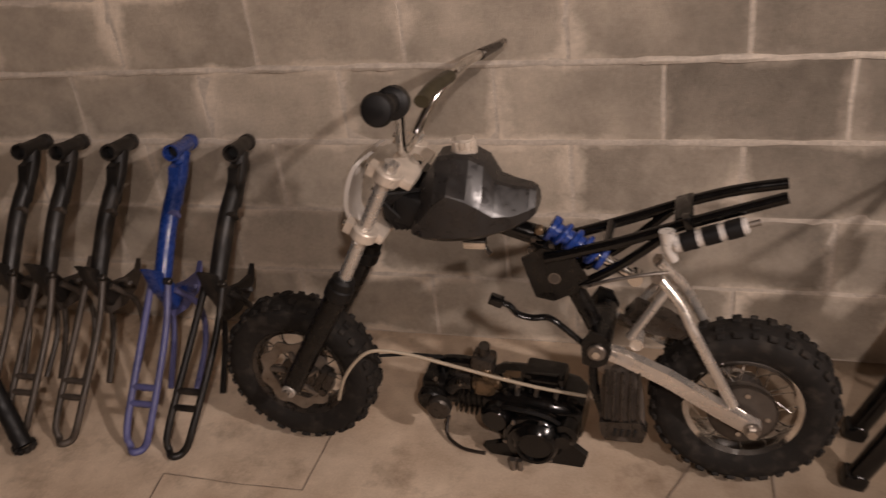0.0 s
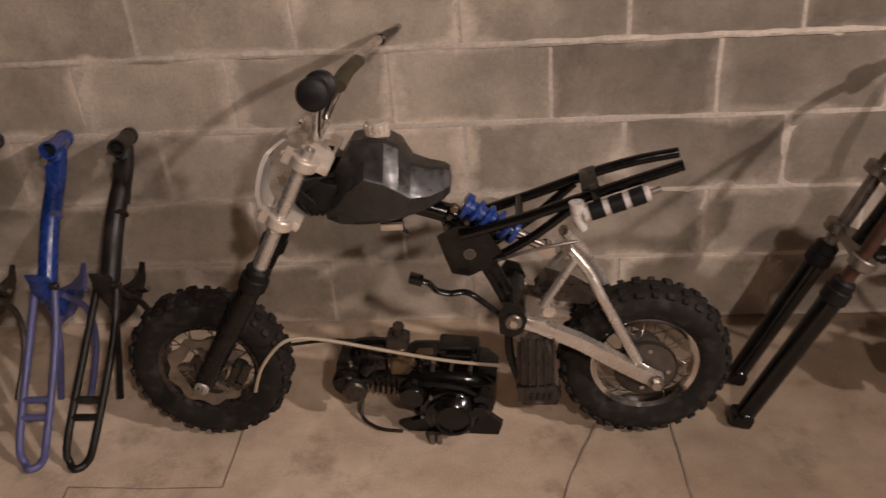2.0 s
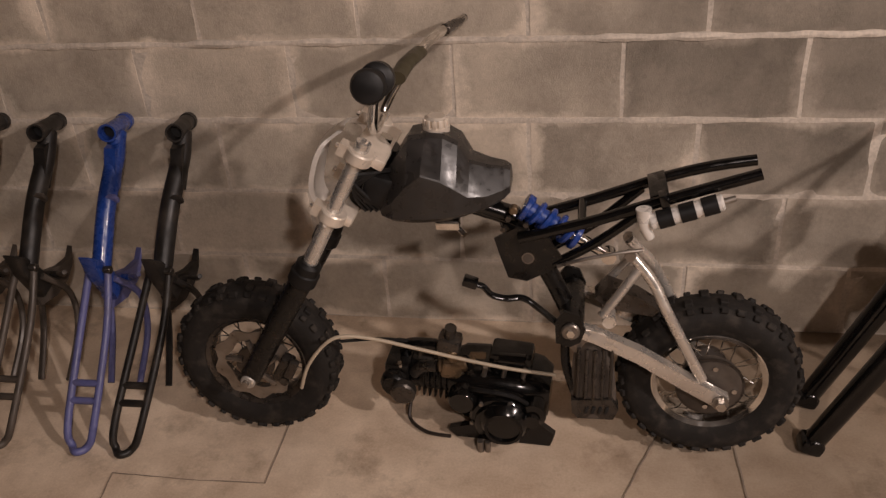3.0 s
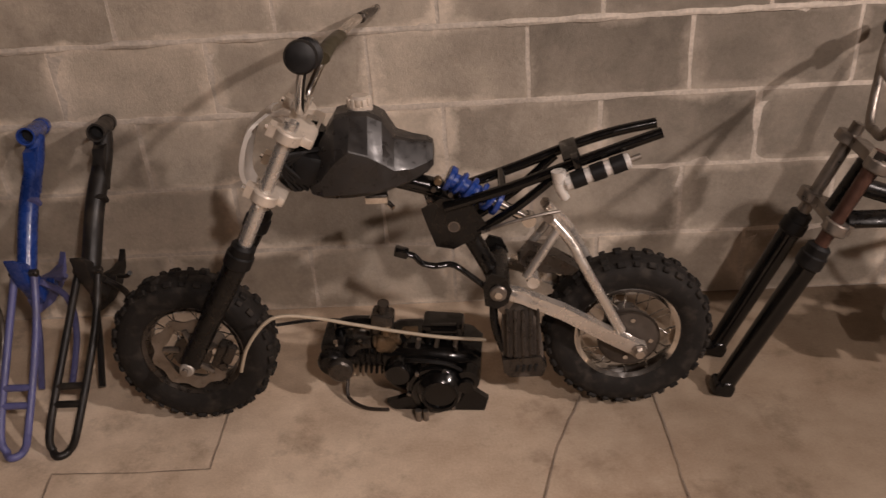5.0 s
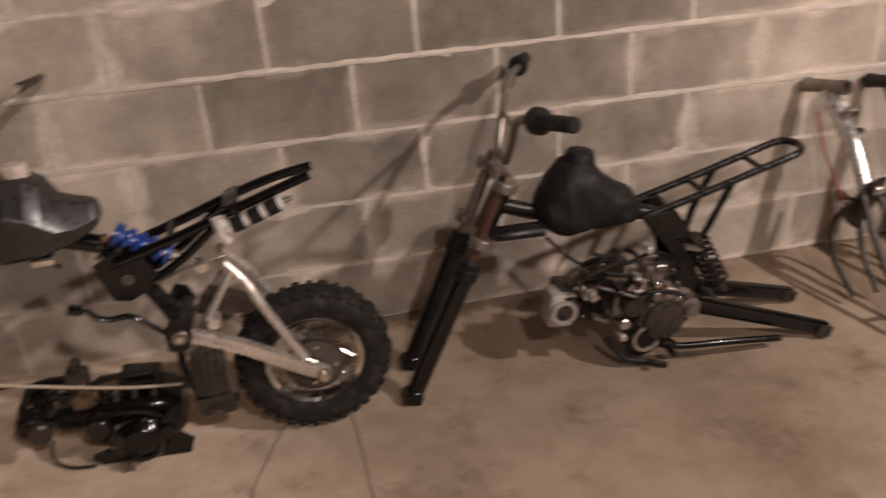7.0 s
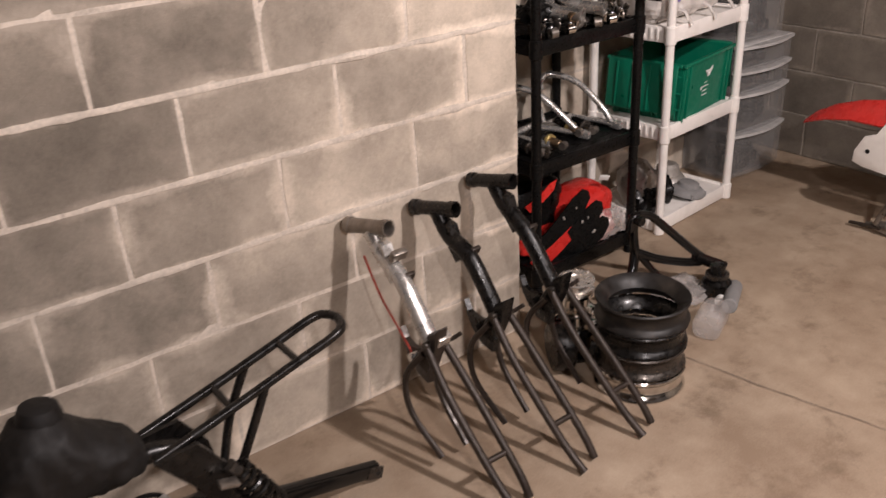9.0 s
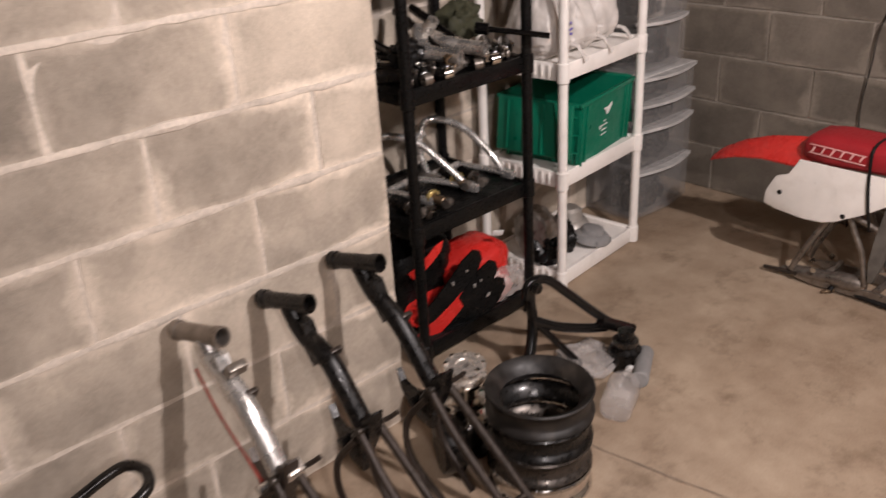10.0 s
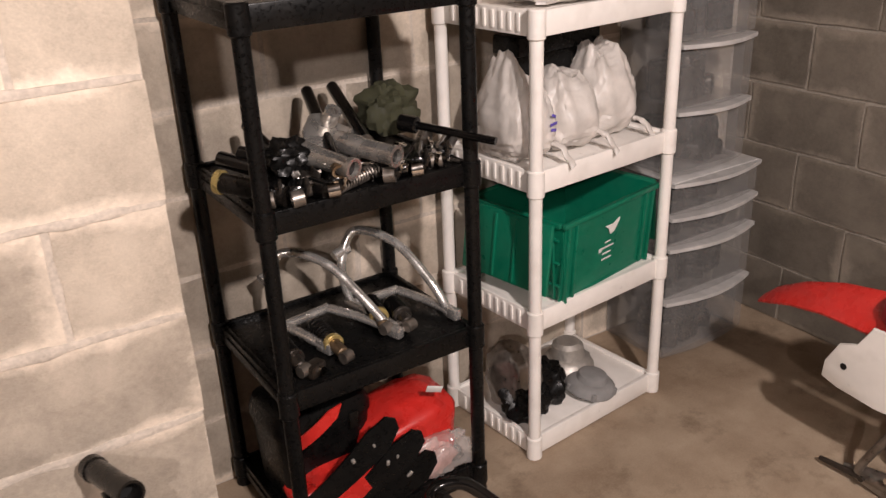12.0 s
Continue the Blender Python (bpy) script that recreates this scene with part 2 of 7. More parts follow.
def add_lathe(bm, origin, axis, profile, n=24):
    """Turns (radius, way along the axis 0..1) round the axis."""
    origin, axis = Vector(origin), Vector(axis)
    s, u = frame_axes(axis)
    rings = []
    for r, k in profile:
        c = origin + axis * k
        if r <= 1e-6:
            rings.append([bm.verts.new(c)])
        else:
            rings.append([bm.verts.new(c + (s * math.cos(t) + u * math.sin(t)) * r) for t in (2 * math.pi * i / n for i in range(n))])
    for p, q in zip(rings, rings[1:]):
        for i in range(n):
            j = (i + 1) % n
            if len(p) == 1 and len(q) == 1:
                continue
            if len(p) == 1:
                bm.faces.new((p[0], q[i], q[j]))
            elif len(q) == 1:
                bm.faces.new((p[i], p[j], q[0]))
            else:
                bm.faces.new((p[i], p[j], q[j], q[i]))


def smooth_path(points, steps=8, closed=False):
    """A Catmull-Rom line through the points."""
    p = [Vector(q) for q in points]
    n, out = len(p), []
    for i in range(n if closed else n - 1):
        if closed:
            a, b, c, d = p[i - 1], p[i], p[(i + 1) % n], p[(i + 2) % n]
        else:
            a, b, c, d = p[max(i - 1, 0)], p[i], p[i + 1], p[min(i + 2, n - 1)]
        for k in range(steps):
            t = k / steps
            out.append(0.5 * (2 * b + (c - a) * t + (2 * a - 5 * b + 4 * c - d) * t * t + (3 * b - a - 3 * c + d) * t ** 3))
    if not closed:
        out.append(p[-1])
    return out


def add_tube(bm, points, r, n=10, closed=False, flat=1.0, steps=8, smooth=True, taper=None):
    """A bent tube along the points; flat squashes it across the second axis."""
    pts = smooth_path(points, steps, closed) if smooth and len(points) > 2 else [Vector(q) for q in points]
    m, rings = len(pts), []
    prev = None
    for i, c in enumerate(pts):
        if closed:
            d = pts[(i + 1) % m] - pts[i - 1]
        else:
            d = pts[min(i + 1, m - 1)] - pts[max(i - 1, 0)]
        d.normalize()
        if prev is None:
            s, u = frame_axes(d)
        else:
            s = (prev - d * prev.dot(d)).normalized()
            u = s.cross(d)
        prev = s
        rr = r if taper is None else r * (taper[0] + (taper[1] - taper[0]) * i / (m - 1))
        rings.append([bm.verts.new(c + (s * math.cos(t) + u * math.sin(t) * flat) * rr) for t in (2 * math.pi * k / n for k in range(n))])
    for i in range(m if closed else m - 1):
        p, q = rings[i], rings[(i + 1) % m]
        for k in range(n):
            j = (k + 1) % n
            bm.faces.new((p[k], p[j], q[j], q[k]))
    if not closed:
        bm.faces.new(rings[0])
        bm.faces.new(rings[-1][::-1])


def add_plate(bm, outline, thick, m=None):
    """A flat plate: an outline in x and z, thickness along y, then moved by m."""
    m = m or Matrix.Identity(4)
    front = [bm.verts.new(m @ V(x, -thick / 2, z)) for x, z in outline]
    back = [bm.verts.new(m @ V(x, thick / 2, z)) for x, z in outline]
    n = len(outline)
    bm.faces.new(front)
    bm.faces.new(back[::-1])
    for i in range(n):
        j = (i + 1) % n
        bm.faces.new((front[j], front[i], back[i], back[j]))


def add_spring(bm, a, b, radius, wire, turns, n=6, per=14):
    a, b = Vector(a), Vector(b)
    s, u = frame_axes(b - a)
    pts = []
    for i in range(int(turns * per) + 1):
        t = i / (turns * per)
        w = 2 * math.pi * turns * t
        pts.append(a.lerp(b, t) + (s * math.cos(w) + u * math.sin(w)) * radius)
    add_tube(bm, pts, wire, n=n, smooth=False)


def add_loft(bm, sections, cap=True):
    """Joins rings of equally many points."""
    rings = [[bm.verts.new(p) for p in s] for s in sections]
    n = len(rings[0])
    for p, q in zip(rings, rings[1:]):
        for k in range(n):
            j = (k + 1) % n
            bm.faces.new((p[k], p[j], q[j], q[k]))
    if cap:
        bm.faces.new(rings[0][::-1])
        bm.faces.new(rings[-1])


def oval(center, ax, bx, ra, rb, n=20, power=2.6):
    """A rounded-box ring round center in the plane of ax and bx."""
    out = []
    c, ax, bx = Vector(center), Vector(ax), Vector(bx)
    for i in range(n):
        t = 2 * math.pi * i / n
        x, y = math.cos(t), math.sin(t)
        out.append(c + ax * (ra * math.copysign(abs(x) ** (2 / power), x)) + bx * (rb * math.copysign(abs(y) ** (2 / power), y)))
    return out


# ---- the room ----
WALL_Y, CORNER_X, RECESS_Y, FAR_X = 1.81, 2.894, 2.385, 4.95
WEST_X, SOUTH_Y, HEIGHT = -2.8, -3.4, 2.64
GRID_X, ODD = -0.140, 0.222  # a head joint of the even courses, and how far the odd ones are shifted


def structure(name, size, at, mat, label, category="wall"):
    bm = bmesh.new()
    add_box(bm, size, at)
    return tagged(mesh_object(name, bm, mat, False), label, category, kind="structure")


bm = bmesh.new()
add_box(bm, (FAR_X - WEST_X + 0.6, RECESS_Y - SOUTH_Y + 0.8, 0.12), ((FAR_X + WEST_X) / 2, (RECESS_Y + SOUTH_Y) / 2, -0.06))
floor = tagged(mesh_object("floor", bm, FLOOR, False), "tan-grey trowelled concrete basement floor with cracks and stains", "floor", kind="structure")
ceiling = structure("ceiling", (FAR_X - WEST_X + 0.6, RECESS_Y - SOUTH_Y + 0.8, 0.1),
                    ((FAR_X + WEST_X) / 2, (RECESS_Y + SOUTH_Y) / 2, HEIGHT + 0.05), UNSEEN_CEILING, "unseen near-black brown basement ceiling, dark to cut bounced light", "ceiling")
wall_north = structure("wall_north", (CORNER_X - WEST_X - 0.006, 0.19, HEIGHT - 0.002), ((CORNER_X + WEST_X) / 2 - 0.003, WALL_Y + 0.0963, HEIGHT / 2), MORTAR,
                       "grey-brown concrete block wall with pale smeared mortar joints")
wall_recess = structure("wall_recess", (FAR_X - CORNER_X + 0.15, 0.19, HEIGHT - 0.002), ((FAR_X + CORNER_X) / 2 + 0.025, RECESS_Y + 0.0963, HEIGHT / 2), MORTAR,
                        "grey-brown concrete block wall set back behind the shelves")
wall_return = structure("wall_return", (0.19, RECESS_Y - WALL_Y - 0.2, HEIGHT - 0.002), (CORNER_X - 0.1, (RECESS_Y + WALL_Y) / 2 + 0.1, HEIGHT / 2), MORTAR,
                        "short block return at the corner of the wall")
wall_east = structure("wall_east", (0.19, RECESS_Y - SOUTH_Y + 0.1, HEIGHT - 0.002), (FAR_X + 0.101, (RECESS_Y + SOUTH_Y) / 2 - 0.05, HEIGHT / 2), SHADED_MORTAR,
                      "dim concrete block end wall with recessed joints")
wall_west = structure("wall_west", (0.19, WALL_Y - SOUTH_Y, HEIGHT), (WEST_X - 0.1, (WALL_Y + SOUTH_Y) / 2, HEIGHT / 2), UNSEEN_WALL, "unseen near-black basement wall, dark to cut bounced light", "wall")
wall_south = structure("wall_south", (FAR_X - WEST_X, 0.19, HEIGHT), ((FAR_X + WEST_X) / 2, SOUTH_Y - 0.1, HEIGHT / 2), UNSEEN_WALL, "unseen near-black basement wall, dark to cut bounced light", "wall")


def block_mesh(seed, length, mat=BLOCK):
    """One rough block: a proud face with a worn, uneven rim, depth along +y."""
    rnd = random.Random(seed)
    l, h, d = length - JOINT, BLOCK_H - JOINT, 0.05
    bm = bmesh.new()
    nx, nz = max(2, round(l / 0.045)), 4
    grid = []
    for i in range(nx + 1):
        row = []
        for k in range(nz + 1):
            x, z = -l / 2 + l * i / nx, -h / 2 + h * k / nz
            rim = i in (0, nx) or k in (0, nz)
            y = 0.0012 + rnd.uniform(-0.0005, 0.0008) if rim else rnd.uniform(-0.0007, 0.0007)
            if rim:
                x += rnd.uniform(-0.0025, 0.002) * (1 if i == 0 else -1 if i == nx else 0)
                z += rnd.uniform(-0.0025, 0.002) * (1 if k == 0 else -1 if k == nz else 0)
            row.append(bm.verts.new((x, y, z)))
        grid.append(row)
    for i in range(nx):
        for k in range(nz):
            bm.faces.new((grid[i][k], grid[i + 1][k], grid[i + 1][k + 1], grid[i][k + 1]))
    rim = [grid[i][0] for i in range(nx)] + [grid[nx][k] for k in range(nz)] + [grid[i][nz] for i in range(nx, 0, -1)] + [grid[0][k] for k in range(nz, 0, -1)]
    back = [bm.verts.new((v.co.x, d, v.co.z)) for v in rim]
    for i in range(len(rim)):
        j = (i + 1) % len(rim)
        bm.faces.new((rim[j], rim[i], back[i], back[j]))
    me = bpy.data.meshes.new("block")
    bm.to_mesh(me)
    bm.free()
    me.materials.append(mat)
    me.shade_smooth()
    me.set_sharp_from_angle(angle=radians(50))
    return me


FULL = {m: [block_mesh(100 + i, BLOCK_L, m) for i in range(5)] for m in (BLOCK, SHADED_BLOCK)}
CUT = {}


def lay_blocks(wall, start, along, out, length, phase, mat=BLOCK, courses=13, odd=BLOCK_L / 2):
    """Running bond from start, along a wall's foot; phase is where the first head joint of the even courses falls."""
    along, out = Vector(along), Vector(out)
    rnd = random.Random(len(wall.name) * 7)
    turn = Matrix((along, -out, V(0, 0, 1))).transposed().to_4x4()
    for c in range(courses):
        x = phase + (odd if c % 2 else 0.0)
        while x > 0:
            x -= BLOCK_L
        while x < length - 0.02:
            a, b = max(x, 0), min(x + BLOCK_L, length)
            if b - a > 0.05:
                w = round(b - a, 2)
                if abs(w - BLOCK_L) < 0.02:
                    me = rnd.choice(FULL[mat])
                else:
                    if (w, mat) not in CUT:
                        CUT[w, mat] = block_mesh(int(w * 1000), w, mat)
                    me = CUT[w, mat]
                ob = new("block", me)
                ob.parent = wall
                p = Vector(start) + along * ((a + b) / 2) + out * (0.0010 + rnd.uniform(-0.0008, 0.0008)) + V(0, 0, BLOCK_H * (c + 0.5))
                ob.matrix_basis = Matrix.Translation(p) @ turn @ pose(0, 0, 0, rnd.uniform(-0.2, 0.2), rnd.uniform(-0.25, 0.25), rnd.uniform(-0.2, 0.2))
            x += BLOCK_L



# ---- materials of the things ----
RUBBER = material("tyre_rubber", (0.0145, 0.0125, 0.011), 0.78, vary=0.4, grain=90, blotch=14, bump=0.5, dirt=(0.068, 0.056, 0.045), dirt_amount=0.5, spec=0.25)
SOFT_BLACK = material("black_rubber", (0.008, 0.0075, 0.0075), 0.5, vary=0.3, bump=0.2, spec=0.3)
BLACK_PAINT = material("black_gloss_paint", (0.0035, 0.0033, 0.0033), 0.16, rough_vary=0.09, vary=0.3, grain=60, bump=0.07, dirt=(0.016, 0.013, 0.011), dirt_amount=0.3)
WORN_BLACK = material("worn_black_paint", (0.0050, 0.0045, 0.0042), 0.30, rough_vary=0.14, vary=0.5, grain=55, blotch=11, bump=0.07, dirt=(0.026, 0.020, 0.015), dirt_amount=0.42, spec=0.36)
DUSTY_BLACK = material("dusty_black_paint", (0.0125, 0.0108, 0.0096), 0.46, rough_vary=0.12, vary=0.5, grain=34, blotch=9, bump=0.10, dirt=(0.055, 0.044, 0.035), dirt_amount=0.5, spec=0.4)
DUSTY_RAIL = material("dusty_brown_rail", (0.075, 0.061, 0.050), 0.48, metal=0.25, vary=0.45, grain=40, blotch=9, bump=0.15, dirt=(0.12, 0.095, 0.075), dirt_amount=0.5)
DULL_STEEL = material("dull_steel", (0.27, 0.24, 0.21), 0.40, metal=0.8, vary=0.35, grain=60, bump=0.10, dirt=(0.10, 0.07, 0.05), dirt_amount=0.5)
DARK_STEEL = material("dark_steel", (0.07, 0.061, 0.053), 0.32, metal=0.7, vary=0.4, grain=60, bump=0.10, dirt=(0.07, 0.048, 0.032), dirt_amount=0.45)
BROWN_STEEL = material("weathered_brown_steel", (0.040, 0.030, 0.024), 0.42, metal=0.35, vary=0.35, grain=60, bump=0.10, dirt=(0.05, 0.04, 0.03), dirt_amount=0.5)
CHROME = material("chrome", (0.72, 0.70, 0.67), 0.12, metal=1.0, vary=0.12, grain=50, bump=0.04, dirt=(0.25, 0.2, 0.15), dirt_amount=0.3, rough_vary=0.08)
ALLOY = material("satin_alloy", (0.68, 0.63, 0.57), 0.27, metal=0.72, vary=0.10, grain=30, bump=0.02, dirt=(0.42, 0.36, 0.30), dirt_amount=0.25)
WHITE_ALLOY = material("bright_brushed_alloy", (0.72, 0.69, 0.65), 0.3, metal=0.3, vary=0.08, grain=60, bump=0.05)
CAST = material("cast_alloy", (0.50, 0.47, 0.43), 0.48, metal=0.65, vary=0.2, grain=120, bump=0.35, dirt=(0.12, 0.09, 0.07), dirt_amount=0.4)
SILVER_PAINT = material("silver_paint", (0.66, 0.64, 0.61), 0.25, metal=0.75, vary=0.12, grain=30, bump=0.02, dirt=(0.30, 0.26, 0.22), dirt_amount=0.25)
CREAM_ALLOY = material("pale_alloy_clamp", (0.70, 0.62, 0.53), 0.4, metal=0.35, vary=0.15, grain=60, bump=0.12, dirt=(0.25, 0.18, 0.12), dirt_amount=0.35)
BLUE = material("blue_paint", (0.013, 0.044, 0.225), 0.28, vary=0.2, grain=60, bump=0.06, dirt=(0.04, 0.04, 0.07), dirt_amount=0.35, coat=0.3)
BLUE_WORN = material("faded_blue_paint", (0.105, 0.11, 0.26), 0.42, vary=0.25, grain=60, bump=0.15, dirt=(0.10, 0.09, 0.12), dirt_amount=0.5)
TANK_GREY = material("grey_black_plastic", (0.023, 0.021, 0.020), 0.34, vary=0.3, grain=45, blotch=9, bump=0.08, dirt=(0.06, 0.052, 0.045), dirt_amount=0.35)
CLOTH_BLACK = material("matt_black_cover", (0.009, 0.008, 0.0075), 0.62, vary=0.4, grain=45, bump=0.9, spec=0.3)
ORANGE_RUST = material("rusty_stanchion", (0.085, 0.042, 0.03), 0.42, metal=0.4, vary=0.4, grain=50, bump=0.3)
WHITE_PLASTIC = material("white_plastic", (0.86, 0.82, 0.77), 0.42, vary=0.05, grain=30, bump=0.05, dirt=(0.5, 0.45, 0.38), dirt_amount=0.25)
BLACK_PLASTIC = material("black_plastic", (0.004, 0.004, 0.004), 0.34, vary=0.25, grain=120, bump=0.03, dirt=(0.018, 0.016, 0.014), dirt_amount=0.3, spec=0.22)
GREEN_PLASTIC = material("green_plastic", (0.006, 0.150, 0.082), 0.42, vary=0.12, grain=40, bump=0.08, dirt=(0.02, 0.11, 0.07), dirt_amount=0.3)
RED_PLASTIC = material("red_plastic", (0.56, 0.024, 0.018), 0.30, vary=0.12, grain=40, bump=0.06, dirt=(0.25, 0.03, 0.025), dirt_amount=0.3)
RED_VINYL = material("dark_red_vinyl", (0.32, 0.012, 0.018), 0.5, vary=0.15, grain=140, bump=0.25)
PALE_PINK = material("faded_pink_film", (0.72, 0.42, 0.38), 0.4, vary=0.2, bump=0.2)
CABLE = material("beige_cable_sheath", (0.42, 0.35, 0.26), 0.5, vary=0.2, bump=0.1)
OLIVE = material("olive_mesh", (0.036, 0.036, 0.016), 0.8, vary=0.4, grain=90, bump=0.6)
PILE_STEEL = material("bare_polished_steel", (0.62, 0.59, 0.55), 0.27, metal=0.85, vary=0.15, grain=40, bump=0.03, dirt=(0.25, 0.21, 0.17), dirt_amount=0.3)
GOLD = material("yellowed_steel", (0.55, 0.42, 0.16), 0.35, metal=0.6, vary=0.2)
BRONZE = material("brown_oil_stained_steel", (0.16, 0.11, 0.065), 0.35, metal=0.6, vary=0.35, bump=0.2)
PRINT = material("pale_print", (0.72, 0.71, 0.68), 0.6, vary=0.15, bump=0.0)
PINK_PRINT = material("pale_red_print", (0.72, 0.40, 0.38), 0.5, vary=0.1, bump=0.0)
BLUE_PRINT = material("violet_print", (0.12, 0.09, 0.45), 0.6, vary=0.1, bump=0.0)
GREY_CLOTH = material("grey_matt", (0.23, 0.225, 0.22), 0.75, vary=0.25, bump=0.3)
RED_WIRE = material("red_wire", (0.45, 0.05, 0.03), 0.5, vary=0.2)
OLIVE_PAD = material("olive_vinyl", (0.040, 0.033, 0.017), 0.45, vary=0.3, bump=0.2)
LENS = material("dark_opening", (0.004, 0.004, 0.004), 0.6, vary=0.1, bump=0.0)


def film_material(name, color, alpha, rough):
    """Milky see-through plastic: part of the light goes straight through."""
    m, nt, bsdf = nodes_of(name)
    L, N = nt.links.new, nt.nodes.new
    tc, tex, mr = N("ShaderNodeTexCoord"), N("ShaderNodeTexNoise"), N("ShaderNodeMapRange")
    tex.inputs["Scale"].default_value, tex.inputs["Detail"].default_value = 14, 5
    L(tc.outputs["Object"], tex.inputs["Vector"])
    L(tex.outputs["Fac"], mr.inputs[0])
    mr.inputs[1].default_value, mr.inputs[2].default_value = 0.3, 0.7
    mr.inputs[3].default_value, mr.inputs[4].default_value = alpha * 0.75, min(alpha * 1.25, 1)
    L(mr.outputs[0], bsdf.inputs["Alpha"])
    bsdf.inputs["Base Color"].default_value = (*color, 1)
    bsdf.inputs["Roughness"].default_value = rough
    b = N("ShaderNodeBump")
    b.inputs["Strength"].default_value, b.inputs["Distance"].default_value = 0.3, 0.004
    L(tex.outputs["Fac"], b.inputs["Height"])
    L(b.outputs[0], bsdf.inputs["Normal"])
    return m


DRAWER_FILM = film_material("milky_drawer_plastic", (0.36, 0.35, 0.34), 0.20, 0.22)
RIM_FILM = film_material("milky_drawer_rim", (0.66, 0.64, 0.62), 0.70, 0.3)
BAG_FILM = film_material("white_carrier_film", (0.68, 0.635, 0.59), 0.86, 0.38)
CLEAR_FILM = film_material("clear_plastic_film", (0.62, 0.58, 0.55), 0.38, 0.15)


# ---- part makers ----
def tube(parent, name, mat, points, r, label="", **k):
    bm = bmesh.new()
    add_tube(bm, points, r, **k)
    return part(name, bm, mat, parent, label)


def bar(parent, name, mat, a, b, r, r2=None, n=16, bevel=0.0, label=""):
    bm = bmesh.new()
    add_cyl(bm, a, b, r, r2, n, bevel)
    return part(name, bm, mat, parent, label)


def block_part(parent, name, mat, size, at, turn=(0, 0, 0), bevel=0.003, label=""):
    bm = bmesh.new()
    add_box(bm, size, at, turn, bevel)
    return part(name, bm, mat, parent, label)


def ring(parent, name, mat, c, axis, r_out, r_in, width, n=32, label=""):
    bm = bmesh.new()
    a = Vector(axis).normalized() * width
    o = Vector(c) - a / 2
    add_lathe(bm, o, a, [(r_in, 0), (r_out, 0), (r_out, 1), (r_in, 1), (r_in, 0)], n)
    return part(name, bm, mat, parent, label)


def bolt(parent, c, axis, r=0.008, h=0.008, mat=None):
    bm = bmesh.new()
    add_cyl(bm, c, Vector(c) + Vector(axis).normalized() * h, r, n=6)
    return part("bolt", bm, mat or CHROME, parent)


# ---- wheels ----
def tread_mesh(sx, sy, sz):
    bm = bmesh.new()
    add_box(bm, (sx, sy, sz), bevel=0.002, seg=1)
    me = bpy.data.meshes.new("tread_block")
    bm.to_mesh(me)
    bm.free()
    me.materials.append(RUBBER)
    return me


TREAD = [tread_mesh(0.014, 0.019, 0.018), tread_mesh(0.014, 0.014, 0.020), tread_mesh(0.013, 0.013, 0.015)]


